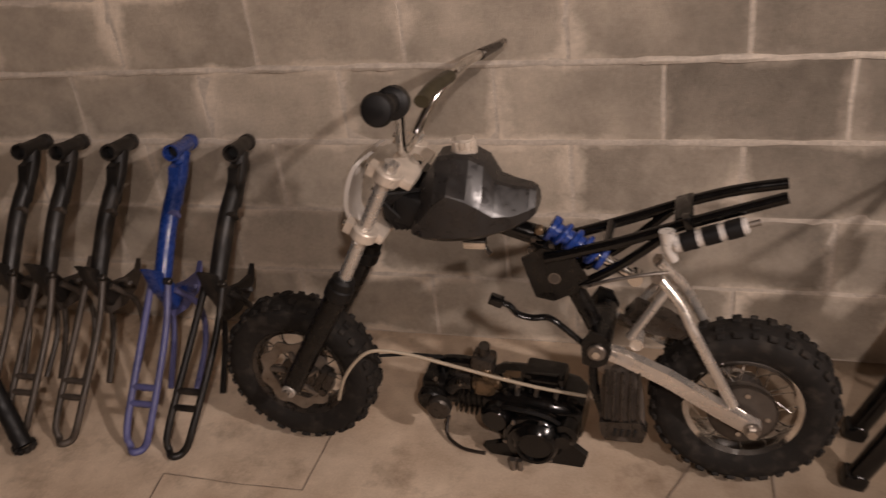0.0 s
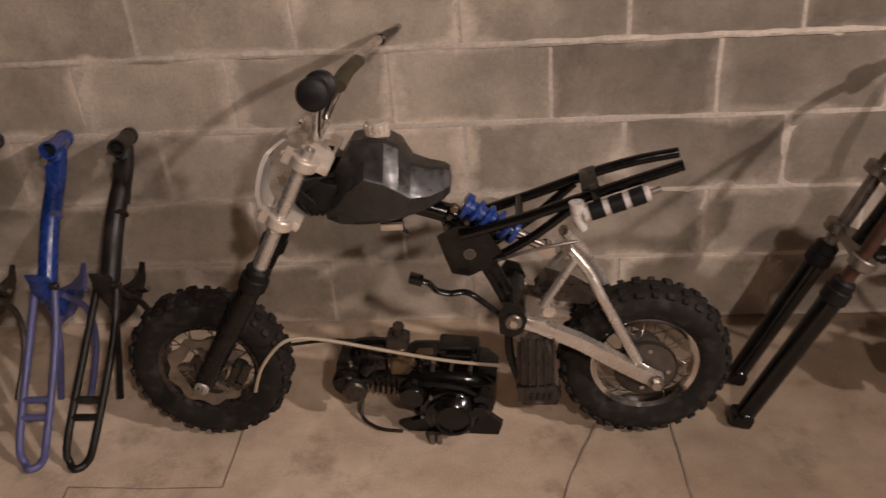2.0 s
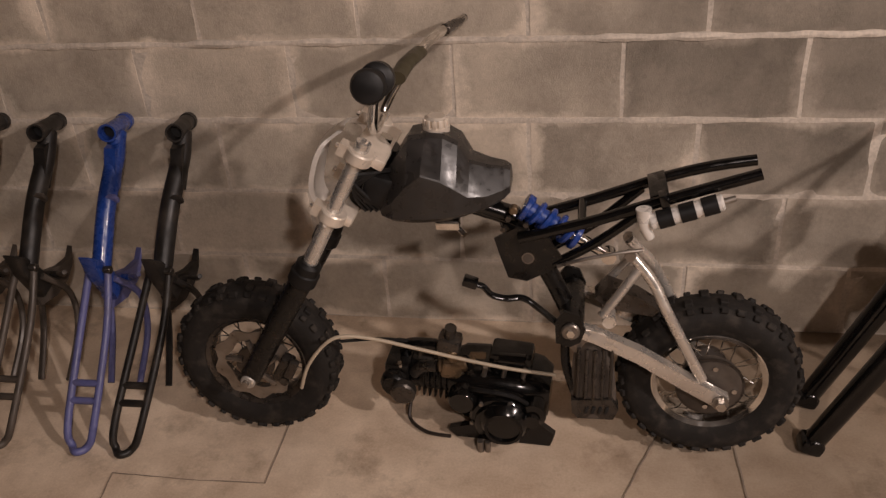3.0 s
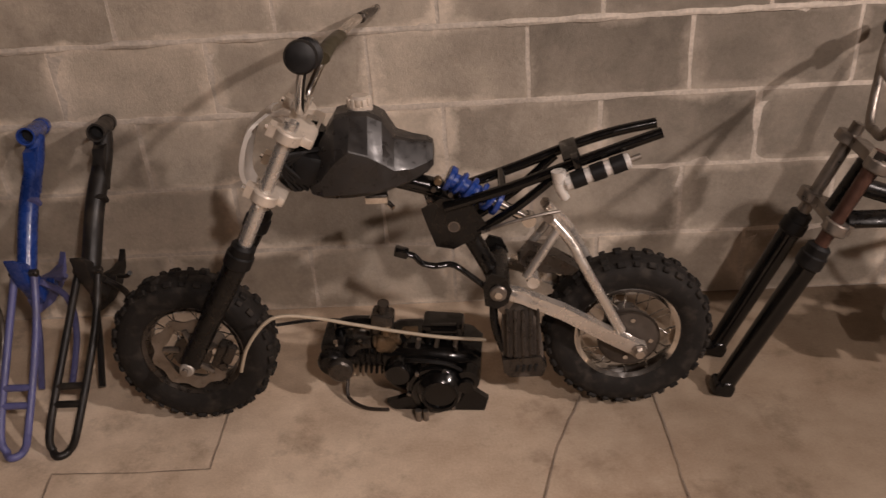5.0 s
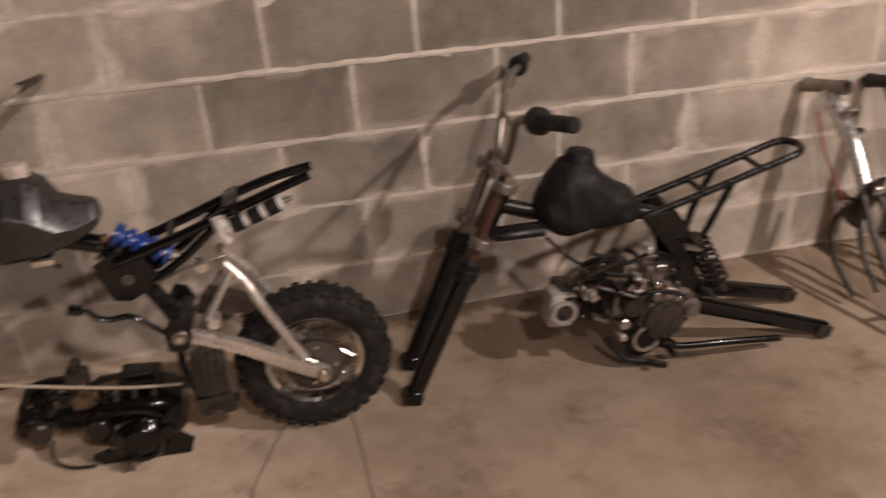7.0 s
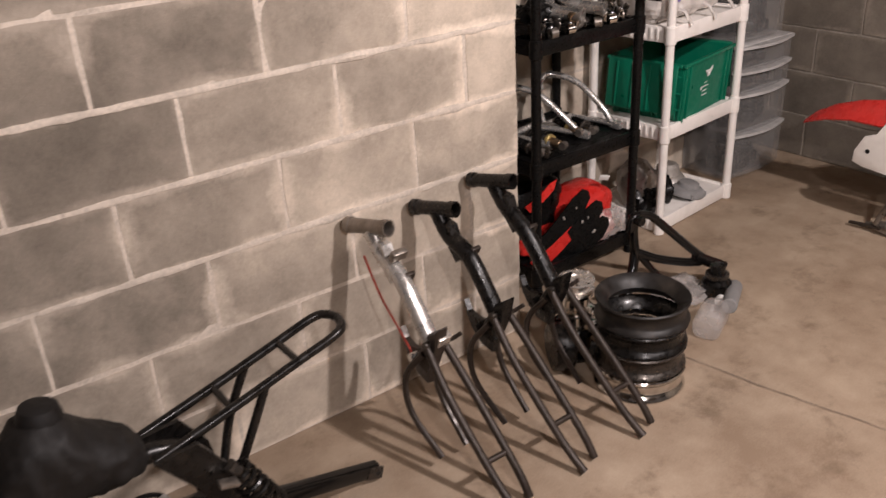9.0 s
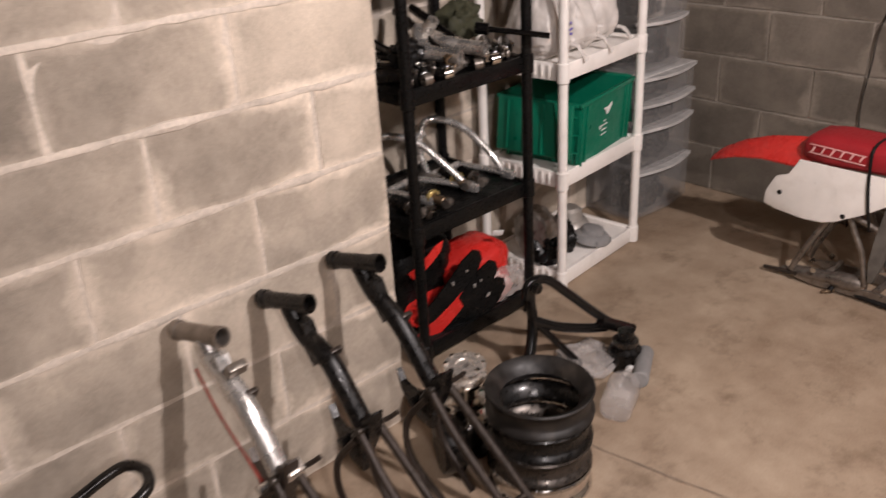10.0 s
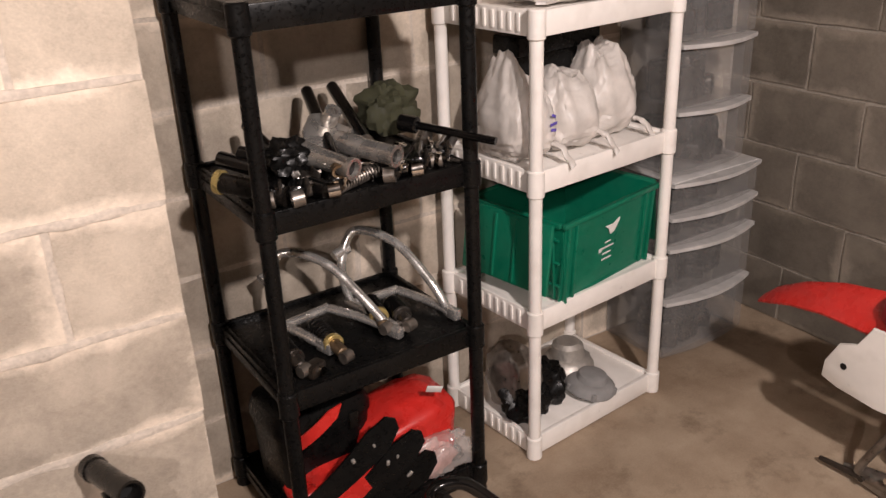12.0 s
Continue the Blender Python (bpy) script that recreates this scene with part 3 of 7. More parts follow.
def wheel(parent, cx, cz, side, disc):
    """A spoked wheel with a knobbly tyre, its axle across y. side: -1 shows the near face."""
    w = new("wheel")
    w.parent = parent
    w.matrix_basis = pose(cx, 0, cz, 0, 9 if disc else 31, 0)
    w["label"] = "front wheel with a worn knobbly tyre" if disc else "rear wheel with a bright rim and knobbly tyre"
    bm = bmesh.new()
    # carcass turned round y
    prof = [(0.121, -0.034), (0.134, -0.042), (0.155, -0.046), (0.172, -0.043), (0.184, -0.034), (0.1905, -0.018), (0.192, 0.0)]
    prof = prof + [(r, -y) for r, y in prof[-2::-1]] + [(0.121, -0.034)]
    rings, n = [], 56
    for i in range(n):
        t = 2 * math.pi * i / n
        rings.append([bm.verts.new((r * math.cos(t), y, r * math.sin(t))) for r, y in prof[:-1]])
    m = len(prof) - 1
    for i in range(n):
        p, q = rings[i], rings[(i + 1) % n]
        for k in range(m):
            bm.faces.new((p[k], p[(k + 1) % m], q[(k + 1) % m], q[k]))
    part("tyre", bm, RUBBER, w)
    count = 34
    for i in range(count):
        for r, y, tilt, me in ((0.1905, -0.013 if i % 2 else 0.013, 0, TREAD[0]), (0.1835, -0.034, -42, TREAD[1 + i % 2]), (0.1835, 0.034, 42, TREAD[1 + i % 2])):
            k = new("tread_block", me)
            k.parent = w
            k.matrix_basis = pose(0, 0, 0, 0, -360 * i / count, 0) @ pose(r, y, 0, 0, 0, tilt)
    bm = bmesh.new()
    prof = [(0.124, -0.034), (0.120, -0.036), (0.110, -0.030), (0.106, -0.014), (0.104, 0), (0.106, 0.014), (0.110, 0.030), (0.120, 0.036), (0.124, 0.034)]
    rings = []
    for i in range(48):
        t = 2 * math.pi * i / 48
        rings.append([bm.verts.new((r * math.cos(t), y, r * math.sin(t))) for r, y in prof])
    for i in range(48):
        p, q = rings[i], rings[(i + 1) % 48]
        for k in range(len(prof) - 1):
            bm.faces.new((p[k], p[k + 1], q[k + 1], q[k]))
    part("rim", bm, DARK_STEEL if disc else CHROME, w)
    bm = bmesh.new()
    add_lathe(bm, (0, -0.055, 0), (0, 0.11, 0), [(0, 0), (0.016, 0), (0.016, 0.08), (0.045, 0.12), (0.046, 0.22), (0.024, 0.30), (0.024, 0.70), (0.046, 0.78), (0.045, 0.88), (0.016, 0.92), (0.016, 1), (0, 1)], 28)
    part("hub", bm, DARK_STEEL if disc else DUSTY_RAIL, w)
    for i in range(24):
        t = 2 * math.pi * i / 24
        s = 1 if i % 2 else -1
        u = t + (0.42 if i % 4 < 2 else -0.42)
        a = V(0.041 * math.cos(u), s * 0.028, 0.041 * math.sin(u))
        b = V(0.107 * math.cos(t), s * 0.006, 0.107 * math.sin(t))
        bar(w, "spoke", CHROME, a, b, 0.0016, n=6)
    if disc:
        bm = bmesh.new()
        outer, inner, n = [], [], 48
        for i in range(n):
            t = 2 * math.pi * i / n
            r = 0.093 + 0.006 * math.cos(9 * t)
            ri = 0.064 + 0.004 * math.cos(6 * t)
            outer.append([bm.verts.new((r * math.cos(t), y, r * math.sin(t))) for y in (-0.044, -0.040)])
            inner.append([bm.verts.new((ri * math.cos(t), y, ri * math.sin(t))) for y in (-0.044, -0.040)])
        for i in range(n):
            j = (i + 1) % n
            bm.faces.new((outer[i][0], outer[j][0], inner[j][0], inner[i][0]))
            bm.faces.new((outer[i][1], inner[i][1], inner[j][1], outer[j][1]))
            bm.faces.new((outer[i][0], outer[i][1], outer[j][1], outer[j][0]))
            bm.faces.new((inner[i][0], inner[j][0], inner[j][1], inner[i][1]))
        part("brake_disc", bm, DULL_STEEL, w, "wavy brown-tinted brake disc")
        for i in range(5):
            bm = bmesh.new()
            t = 2 * math.pi * i / 5 + 0.3
            add_cyl(bm, (0.03 * math.cos(t), -0.043, 0.03 * math.sin(t)), (0.067 * math.cos(t + 0.25), -0.042, 0.067 * math.sin(t + 0.25)), 0.008, n=8)
            part("disc_arm", bm, DULL_STEEL, w)
    else:
        ring(w, "sprocket", DARK_STEEL, (0, -0.047, 0), (0, 1, 0), 0.072, 0.040, 0.004)
        ring(w, "brake_drum", DUSTY_RAIL, (0, -0.038, 0), (0, 1, 0), 0.066, 0.015, 0.026)
        for i in range(4):
            t = math.pi / 2 * i + 0.4
            bolt(w, (0.05 * math.cos(t), -0.050, 0.05 * math.sin(t)), (0, -1, 0), 0.006, 0.005)
    return w


def fork_leg(parent, y, foot, boot, top, low_mat, high_mat, collar=True):
    f, b, t = (V(p[0], y, p[1]) for p in (foot, boot, top))
    leg = bar(parent, "fork_slider", low_mat, f, b, 0.024, 0.026, 20, 0.004)
    bar(leg, "axle_lug", CAST if collar else low_mat, f + V(0, -0.026, 0), f + V(0, 0.026, 0), 0.017, n=16, bevel=0.003)
    bm = bmesh.new()
    d = (t - b).normalized()
    add_lathe(bm, b - d * 0.03, d * 0.06, [(0.026, 0), (0.031, 0.1), (0.031, 0.55), (0.027, 0.6), (0.027, 0.9), (0.020, 1), (0, 1)], 20)
    part("dust_seal", bm, SOFT_BLACK, leg)
    bar(parent, "fork_stanchion", high_mat, b, t + d * 0.02, 0.0155, n=20)


def clamp(parent, name, mat, c, d, half, depth=0.05, thick=0.026):
    """A fork bridge: two split rings joined by a waisted plate, square to the fork's direction d (in x, z)."""
    d = V(d[0], 0, d[1]).normalized()
    turn = math.degrees(math.atan2(d.x, d.z))
    base = Matrix.Translation((c[0], 0, c[1])) @ pose(0, 0, 0, 0, turn, 0)
    bm = bmesh.new()
    for y in (-half, half):
        add_cyl(bm, base @ V(0, y, -thick / 2), base @ V(0, y, thick / 2), 0.029, n=20, bevel=0.003)
        c4 = base @ pose(-0.032, y, 0)
        r = bmesh.ops.create_cube(bm, size=1.0)["verts"]
        bmesh.ops.transform(bm, matrix=c4 @ Matrix.Diagonal((0.02, 0.028, thick, 1)), verts=r)
    r = bmesh.ops.create_cube(bm, size=1.0)["verts"]
    bmesh.ops.transform(bm, matrix=base @ pose(0.018, 0, 0) @ Matrix.Diagonal((depth, half * 2, thick * 0.9, 1)), verts=r)
    bmesh.ops.bevel(bm, geom=list({e for v in r for e in v.link_edges}), offset=0.006, segments=2, profile=0.5, affect="EDGES")
    ob = part(name, bm, mat, parent)
    for y in (-half, half):
        p = base @ V(-0.043, y, 0)
        bolt(ob, p, base.to_3x3() @ V(-1, 0, 0), 0.006, 0.006)
    bm = bmesh.new()
    p = base @ V(0.03, 0, thick / 2)
    add_cyl(bm, p, base @ V(0.03, 0, thick / 2 + 0.01), 0.015, n=6)
    part("stem_nut", bm, CHROME, ob)
    return ob


def engine_block(parent, m, mats, fins=7, fin_size=0.056, hoses=3):
    """A small horizontal four-stroke: crankcase, round side covers, finned barrel and head, carburettor stub, studs."""
    case_mat, fin_mat, cover_mat = mats
    e = new("engine_unit")
    e.parent = parent
    e.matrix_basis = m
    bm = bmesh.new()
    secs = []
    for x, zc, h, w in ((-0.085, 0.012, 0.052, 0.055), (-0.06, 0.008, 0.070, 0.066), (0.0, 0.0, 0.082, 0.072), (0.07, 0.0, 0.080, 0.072), (0.125, 0.006, 0.066, 0.064), (0.15, 0.01, 0.045, 0.05)):
        secs.append(oval((x, 0, zc), (0, 1, 0), (0, 0, 1), w, h, 20, 3.4))
    add_loft(bm, secs)
    part("crankcase", bm, case_mat, e)
    bm = bmesh.new()
    add_lathe(bm, (0.045, -0.065, -0.012), (0, -0.045, 0), [(0.073, 0), (0.073, 0.4), (0.066, 0.62), (0.058, 0.66), (0.056, 0.9), (0.048, 1), (0, 1)], 36)
    part("clutch_cover", bm, cover_mat, e)
    for i in range(6):
        t = i * math.pi / 3 + 0.2
        bolt(e, (0.045 + 0.066 * math.cos(t), -0.092, -0.012 + 0.066 * math.sin(t)), (0, -1, 0), 0.005, 0.006, DULL_STEEL)
    bm = bmesh.new()
    add_lathe(bm, (-0.045, -0.066, 0.030), (0, -0.03, 0), [(0.034, 0), (0.034, 0.7), (0.028, 1), (0, 1)], 24)
    part("cam_cover", bm, cover_mat, e)
    bm = bmesh.new()
    add_lathe(bm, (0.12, -0.06, 0.02), (0, -0.05, 0), [(0.03, 0), (0.03, 0.6), (0.018, 0.7), (0.018, 1), (0, 1)], 20)
    part("sprocket_cover", bm, case_mat, e)
    for i in range(fins):
        add = bmesh.new()
        s = fin_size if i < 5 else fin_size - 0.006
        add_box(add, (0.006, s * 2, s * 1.9), (-0.094 - 0.0135 * i, 0, 0.018), (0, 0, 0), 0.004, 1)
        part("fin", add, fin_mat, e)
    bm = bmesh.new()
    add_cyl(bm, (-0.08, 0, 0.018), (-0.185, 0, 0.018), 0.040, n=20)
    part("barrel", bm, fin_mat, e)
    bm = bmesh.new()
    add_box(bm, (0.062, 0.094, 0.092), (-0.212, 0, 0.018), (0, 0, 0), 0.012, 2)
    part("cylinder_head", bm, fin_mat, e)
    bm = bmesh.new()
    add_lathe(bm, (-0.215, -0.045, 0.018), (0, -0.022, 0), [(0.034, 0), (0.034, 0.6), (0.028, 1), (0, 1)], 24)
    part("head_cover", bm, fin_mat, e, "round side cover of the head")
    bm = bmesh.new()
    add_tube(bm, [(-0.20, 0, 0.06), (-0.195, -0.01, 0.095), (-0.16, -0.02, 0.115), (-0.12, -0.02, 0.118)], 0.014, 12)
    part("intake_pipe", bm, case_mat, e)
    bm = bmesh.new()
    add_box(bm, (0.055, 0.045, 0.06), (-0.09, -0.02, 0.122), (0, 8, 0), 0.01, 2)
    add_cyl(bm, (-0.09, -0.02, 0.145), (-0.085, -0.02, 0.175), 0.014, n=14)
    part("carburettor", bm, DARK_STEEL, e)
    for pts, r in (([(0.10, 0.0, 0.06), (0.14, -0.02, 0.10), (0.17, -0.03, 0.06), (0.19, -0.05, 0.0)], 0.007),
                   ([(0.02, 0.03, 0.07), (0.0, 0.05, 0.12), (-0.06, 0.05, 0.13), (-0.13, 0.03, 0.09)], 0.006),
                   ([(-0.04, -0.07, 0.05), (0.0, -0.09, 0.075), (0.07, -0.09, 0.07), (0.11, -0.08, 0.04)], 0.005))[3 - hoses:]:
        tube(e, "hose", SOFT_BLACK, pts, r, n=8)
    bm = bmesh.new()
    add_box(bm, (0.10, 0.06, 0.045), (0.055, 0.0, 0.098), (0, 0, 0), 0.01, 2)
    add_cyl(bm, (0.03, -0.03, 0.115), (0.09, -0.03, 0.12), 0.014, n=14)
    part("starter_motor", bm, case_mat, e)
    for x, z in ((-0.03, 0.075), (0.09, 0.07), (-0.14, 0.075), (-0.2, 0.07), (0.14, -0.03)):
        bolt(e, (x, -0.05, z), (0, -0.3, 1), 0.006, 0.012)
    return e


# ---- pit bike with both wheels, no seat, no engine ----
pit_bike = thing("pit_bike", (0, 1.355, 0), (-2.0, 0, 0), "stripped small dirt bike with grey-black tank beside the block wall", "dirt bike")
wheel(pit_bike, -0.344, 0.203, -1, True)
wheel(pit_bike, 0.677, 0.203, -1, False)
for y in (-0.09, 0.09):
    fork_leg(pit_bike, y, (-0.335, 0.205), (-0.168, 0.483), (-0.022, 0.757), WORN_BLACK, SILVER_PAINT)
bar(pit_bike, "axle", DULL_STEEL, (-0.338, -0.125, 0.205), (-0.338, 0.125, 0.205), 0.008)
bm = bmesh.new()
add_box(bm, (0.032, 0.034, 0.07), (-0.262, -0.066, 0.215), (0, 28, 0), 0.008)
add_box(bm, (0.022, 0.02, 0.05), (-0.235, -0.092, 0.232), (0, 28, 0), 0.006)
add_cyl(bm, (-0.255, -0.088, 0.2), (-0.255, -0.1, 0.2), 0.010, n=12)
part("brake_caliper", bm, DARK_STEEL, pit_bike)
FORK_D = (0.313, 0.552)
clamp(pit_bike, "lower_clamp", CREAM_ALLOY, (-0.094, 0.618), FORK_D, 0.09)
clamp(pit_bike, "upper_clamp", CREAM_ALLOY, (-0.026, 0.746), FORK_D, 0.09, 0.07)
bar(pit_bike, "steering_head", BLACK_PAINT, (-0.056, 0, 0.602), (0.014, 0, 0.735), 0.031, n=20, bevel=0.004)
bm = bmesh.new()
add_box(bm, (0.075, 0.09, 0.07), (0.0, -0.02, 0.655), (0, 15, 0), 0.012)
part("junction_box", bm, SOFT_BLACK, pit_bike)
for k in range(4):
    bm = bmesh.new()
    add_tube(bm, [(-0.035 + 0.012 * k, -0.05, 0.61), (-0.05, -0.065 - 0.004 * k, 0.66 + 0.01 * k), (0.0, -0.06, 0.70), (0.035, -0.03, 0.69)], 0.0045, 6)
    part("control_cable", bm, SOFT_BLACK, pit_bike)
bars = tube(pit_bike, "handlebar", CHROME, [(0.122, 0.37, 0.892), (0.10, 0.25, 0.90), (0.075, 0.15, 0.895), (0.03, 0.075, 0.845), (-0.004, 0.045, 0.785),
            (-0.004, 0.0, 0.778), (-0.004, -0.045, 0.785), (0.015, -0.095, 0.85), (0.045, -0.17, 0.92), (0.066, -0.25, 0.95), (0.078, -0.35, 0.97)], 0.0105, n=12)
bar(bars, "bar_end", DARK_STEEL, (0.100, 0.24, 0.90), (0.124, 0.38, 0.892), 0.0125, 0.0095, n=16, bevel=0.002)
bar(bars, "grip", SOFT_BLACK, (0.066, -0.25, 0.95), (0.079, -0.36, 0.972), 0.0165, n=16, bevel=0.003)
bm = bmesh.new()
add_lathe(bm, (0.078, -0.352, 0.970), (0.003, -0.03, 0.006), [(0, 0), (0.018, 0), (0.026, 0.25), (0.028, 0.6), (0.024, 0.9), (0.014, 1), (0, 1)], 24)
part("grip_flange", bm, SOFT_BLACK, bars)
bm = bmesh.new()
add_lathe(bm, (0.066, -0.245, 0.948), (0.003, -0.034, 0.006), [(0, 0), (0.024, 0), (0.029, 0.2), (0.029, 0.8), (0.02, 1), (0, 1)], 24)
part("throttle_housing", bm, SOFT_BLACK, bars)
bm = bmesh.new()
add_tube(bm, [(0.062, -0.09, 0.898), (0.067, -0.02, 0.905), (0.078, 0.055, 0.905)], 0.0165, 12, flat=0.8)
part("bar_pad", bm, OLIVE_PAD, bars, "worn olive-brown bar pad")
# number plate seen from its edge
bm = bmesh.new()
line = smooth_path([(-0.082, 0, 0.778), (-0.125, 0, 0.745), (-0.150, 0, 0.69), (-0.160, 0, 0.64), (-0.148, 0, 0.605)], 6)
secs = []
for i, p in enumerate(line):
    k = i / (len(line) - 1)
    w = 0.034 + 0.014 * math.sin(math.pi * min(k * 1.25, 1))
    secs.append([V(p.x + 0.006 * (abs(s) ** 2), s * w, p.z) for s in (-1, -0.6, -0.2, 0.2, 0.6, 1)] + [V(p.x + 0.006 * (abs(s) ** 2) + 0.011, s * w, p.z) for s in (1, 0.6, 0.2, -0.2, -0.6, -1)])
add_loft(bm, secs)
part("number_plate", bm, WHITE_PLASTIC, pit_bike, "white curved front number plate")
tube(pit_bike, "plate_strap", WHITE_PLASTIC, [(-0.135, -0.065, 0.62), (-0.118, -0.085, 0.60), (-0.105, -0.11, 0.605)], 0.005, n=8)
# tank
bm = bmesh.new()
secs = []
for x, z0, z1, w, c in ((-0.010, 0.604, 0.645, 0.035, 0.3), (0.000, 0.598, 0.675, 0.062, 0.28), (0.028, 0.597, 0.718, 0.086, 0.40), (0.060, 0.598, 0.764, 0.096, 0.52), (0.092, 0.600, 0.770, 0.100, 0.64),
                        (0.130, 0.603, 0.768, 0.097, 0.56), (0.158, 0.607, 0.752, 0.090, 0.47), (0.180, 0.612, 0.712, 0.080, 0.44), (0.215, 0.620, 0.700, 0.064, 0.40), (0.246, 0.634, 0.695, 0.048, 0.40), (0.258, 0.644, 0.688, 0.036, 0.4)):
    h = z1 - z0
    half = [(0.5, 0.0), (0.86, 0.015), (1.0, 0.09), (1.0, c - 0.01), (0.985, c + 0.012), (0.50, 0.90), (0.43, 0.965), (0.30, 1.0)]
    ringpts = [V(x, w * k, z0 + h * t) for k, t in half] + [V(x, -w * k, z0 + h * t) for k, t in half[::-1]]
    secs.append(ringpts)
add_loft(bm, secs)
tank = part("fuel_tank", bm, TANK_GREY, pit_bike, "grey-black plastic fuel tank")
tank.data.set_sharp_from_angle(angle=radians(17))
bm = bmesh.new()
add_lathe(bm, (0.112, 0, 0.764), (0.002, 0, 0.034), [(0, 0), (0.027, 0), (0.027, 0.3), (0.022, 0.36), (0.023, 0.75), (0.017, 0.9), (0, 0.9)], 28)
cap = part("filler_cap", bm, CREAM_ALLOY, tank, "pale ribbed filler cap")
for i in range(12):
    t = 2 * math.pi * i / 12
    block_part(cap, "rib", CREAM_ALLOY, (0.006, 0.008, 0.018), (0.112 + 0.023 * math.cos(t), 0.023 * math.sin(t), 0.782), (0, 0, math.degrees(t)), 0.001)
bm = bmesh.new()
add_box(bm, (0.05, 0.03, 0.022), (0.135, -0.06, 0.59), (0, 0, 0), 0.005)
add_cyl(bm, (0.15, -0.06, 0.585), (0.17, -0.075, 0.57), 0.006, n=10)
part("fuel_tap", bm, CHROME, tank)
# frame tubes
frame_unit = new("frame")
frame_unit.parent = pit_bike
tube(frame_unit, "backbone", BLACK_PAINT, [(-0.02, 0, 0.665), (0.08, 0, 0.635), (0.18, 0, 0.605), (0.27, 0, 0.575)], 0.022, n=14)
tube(frame_unit, "seat_tube", WORN_BLACK, [(0.25, 0, 0.572), (0.31, 0, 0.49), (0.365, 0, 0.38), (0.385, 0, 0.32)], 0.020, n=14)
for y in (-0.045, 0.045):
    bm = bmesh.new()
    add_plate(bm, [(0.225, 0.55), (0.27, 0.575), (0.33, 0.562), (0.365, 0.505), (0.335, 0.475), (0.29, 0.452), (0.252, 0.46), (0.236, 0.51)], 0.006, pose(0, y, 0))
    part("gusset_plate", bm, WORN_BLACK, frame_unit)
    bm = bmesh.new()
    add_lathe(bm, (0.293, y - 0.0035, 0.506), (0, 0.007, 0), [(0.009, 0), (0.013, 0), (0.013, 1), (0.009, 1), (0.009, 0)], 20)
    part("plate_hole", bm, DULL_STEEL, frame_unit)
bar(frame_unit, "plate_hole", DUSTY_RAIL, (0.293, -0.049, 0.506), (0.293, -0.0415, 0.506), 0.0105, n=20)
tube(frame_unit, "seat_rail", BLACK_PAINT, [(0.275, -0.05, 0.553), (0.42, -0.05, 0.594), (0.56, -0.05, 0.643), (0.727, -0.05, 0.698)], 0.0115, n=12)
tube(frame_unit, "seat_rail", BLACK_PAINT, [(0.30, 0.05, 0.555), (0.42, 0.055, 0.592), (0.56, 0.06, 0.64), (0.65, 0.06, 0.665), (0.737, 0.06, 0.680)], 0.0115, n=12)
tube(frame_unit, "brace", BLACK_PAINT, [(0.345, -0.04, 0.49), (0.43, -0.045, 0.545), (0.52, -0.05, 0.62)], 0.010, n=10, flat=1.0)
tube(frame_unit, "brace", BLACK_PAINT, [(0.345, 0.04, 0.49), (0.43, 0.045, 0.545), (0.52, 0.055, 0.62)], 0.010, n=10)
block_part(frame_unit, "cross_plate", BLACK_PAINT, (0.036, 0.11, 0.012), (0.545, 0.0, 0.650), (0, -18, 0))
bar(frame_unit, "cross_tube", BLACK_PAINT, (0.40, -0.05, 0.588), (0.40, 0.055, 0.588), 0.009)
for x, z in ((0.255, 0.598), (0.245, 0.574), (0.29, 0.585)):
    bolt(frame_unit, (x, -0.05, z), (0, -1, 0), 0.006, 0.008, DARK_STEEL)
bm = bmesh.new()
add_cyl(bm, (0.265, -0.050, 0.612), (0.265, -0.03, 0.612), 0.009, n=14, bevel=0.002)
part("rubber_mount", bm, BRONZE, frame_unit)
# shock
shock = new("rear_shock")
shock.parent = pit_bike
shock["label"] = "rear shock absorber with a bright blue spring"
SA, SB = V(0.272, -0.025, 0.62), V(0.455, -0.03, 0.508)
bar(shock, "shock_body", CHROME, SA.lerp(SB, 0.05), SB, 0.012, n=14)
bm = bmesh.new()
add_spring(bm, SA.lerp(SB, 0.08), SA.lerp(SB, 0.60), 0.023, 0.0066, 4.5)
add_cyl(bm, SA.lerp(SB, 0.1), SA.lerp(SB, 0.42), 0.018, n=18)
part("spring", bm, BLUE, shock)
for k in (0.06, 0.60):
    bm = bmesh.new()
    c = SA.lerp(SB, k)
    d = (SB - SA).normalized() * 0.012
    add_cyl(bm, c, c + d, 0.029, n=20, bevel=0.002)
    part("spring_seat", bm, BLUE, shock)
bar(shock, "shock_eye", CHROME, SB + V(0, -0.014, 0), SB + V(0, 0.014, 0), 0.015, n=18)
# silencer canister with bands
sil = new("canister")
sil.parent = pit_bike
sil["label"] = "silver canister wrapped with black bands"
CA, CB = V(0.527, -0.075, 0.606), V(0.660, -0.075, 0.652)
bar(sil, "canister_body", WHITE_ALLOY, CA, CB, 0.0165, n=24, bevel=0.004)
for k in (0.22, 0.52, 0.82):
    c, d = CA.lerp(CB, k), (CB - CA).normalized() * 0.0145
    bar(sil, "band", SOFT_BLACK, c - d, c + d, 0.0185, n=24)
d = (CB - CA).normalized()
bar(sil, "nozzle", DULL_STEEL, CB, CB + d * 0.022, 0.006, n=12)
bm = bmesh.new()
add_tube(bm, [(0.515, -0.075, 0.635), (0.518, -0.075, 0.60), (0.530, -0.075, 0.572)], 0.013, 12, taper=(1.2, 0.7))
part("end_cap", bm, WHITE_ALLOY, sil)
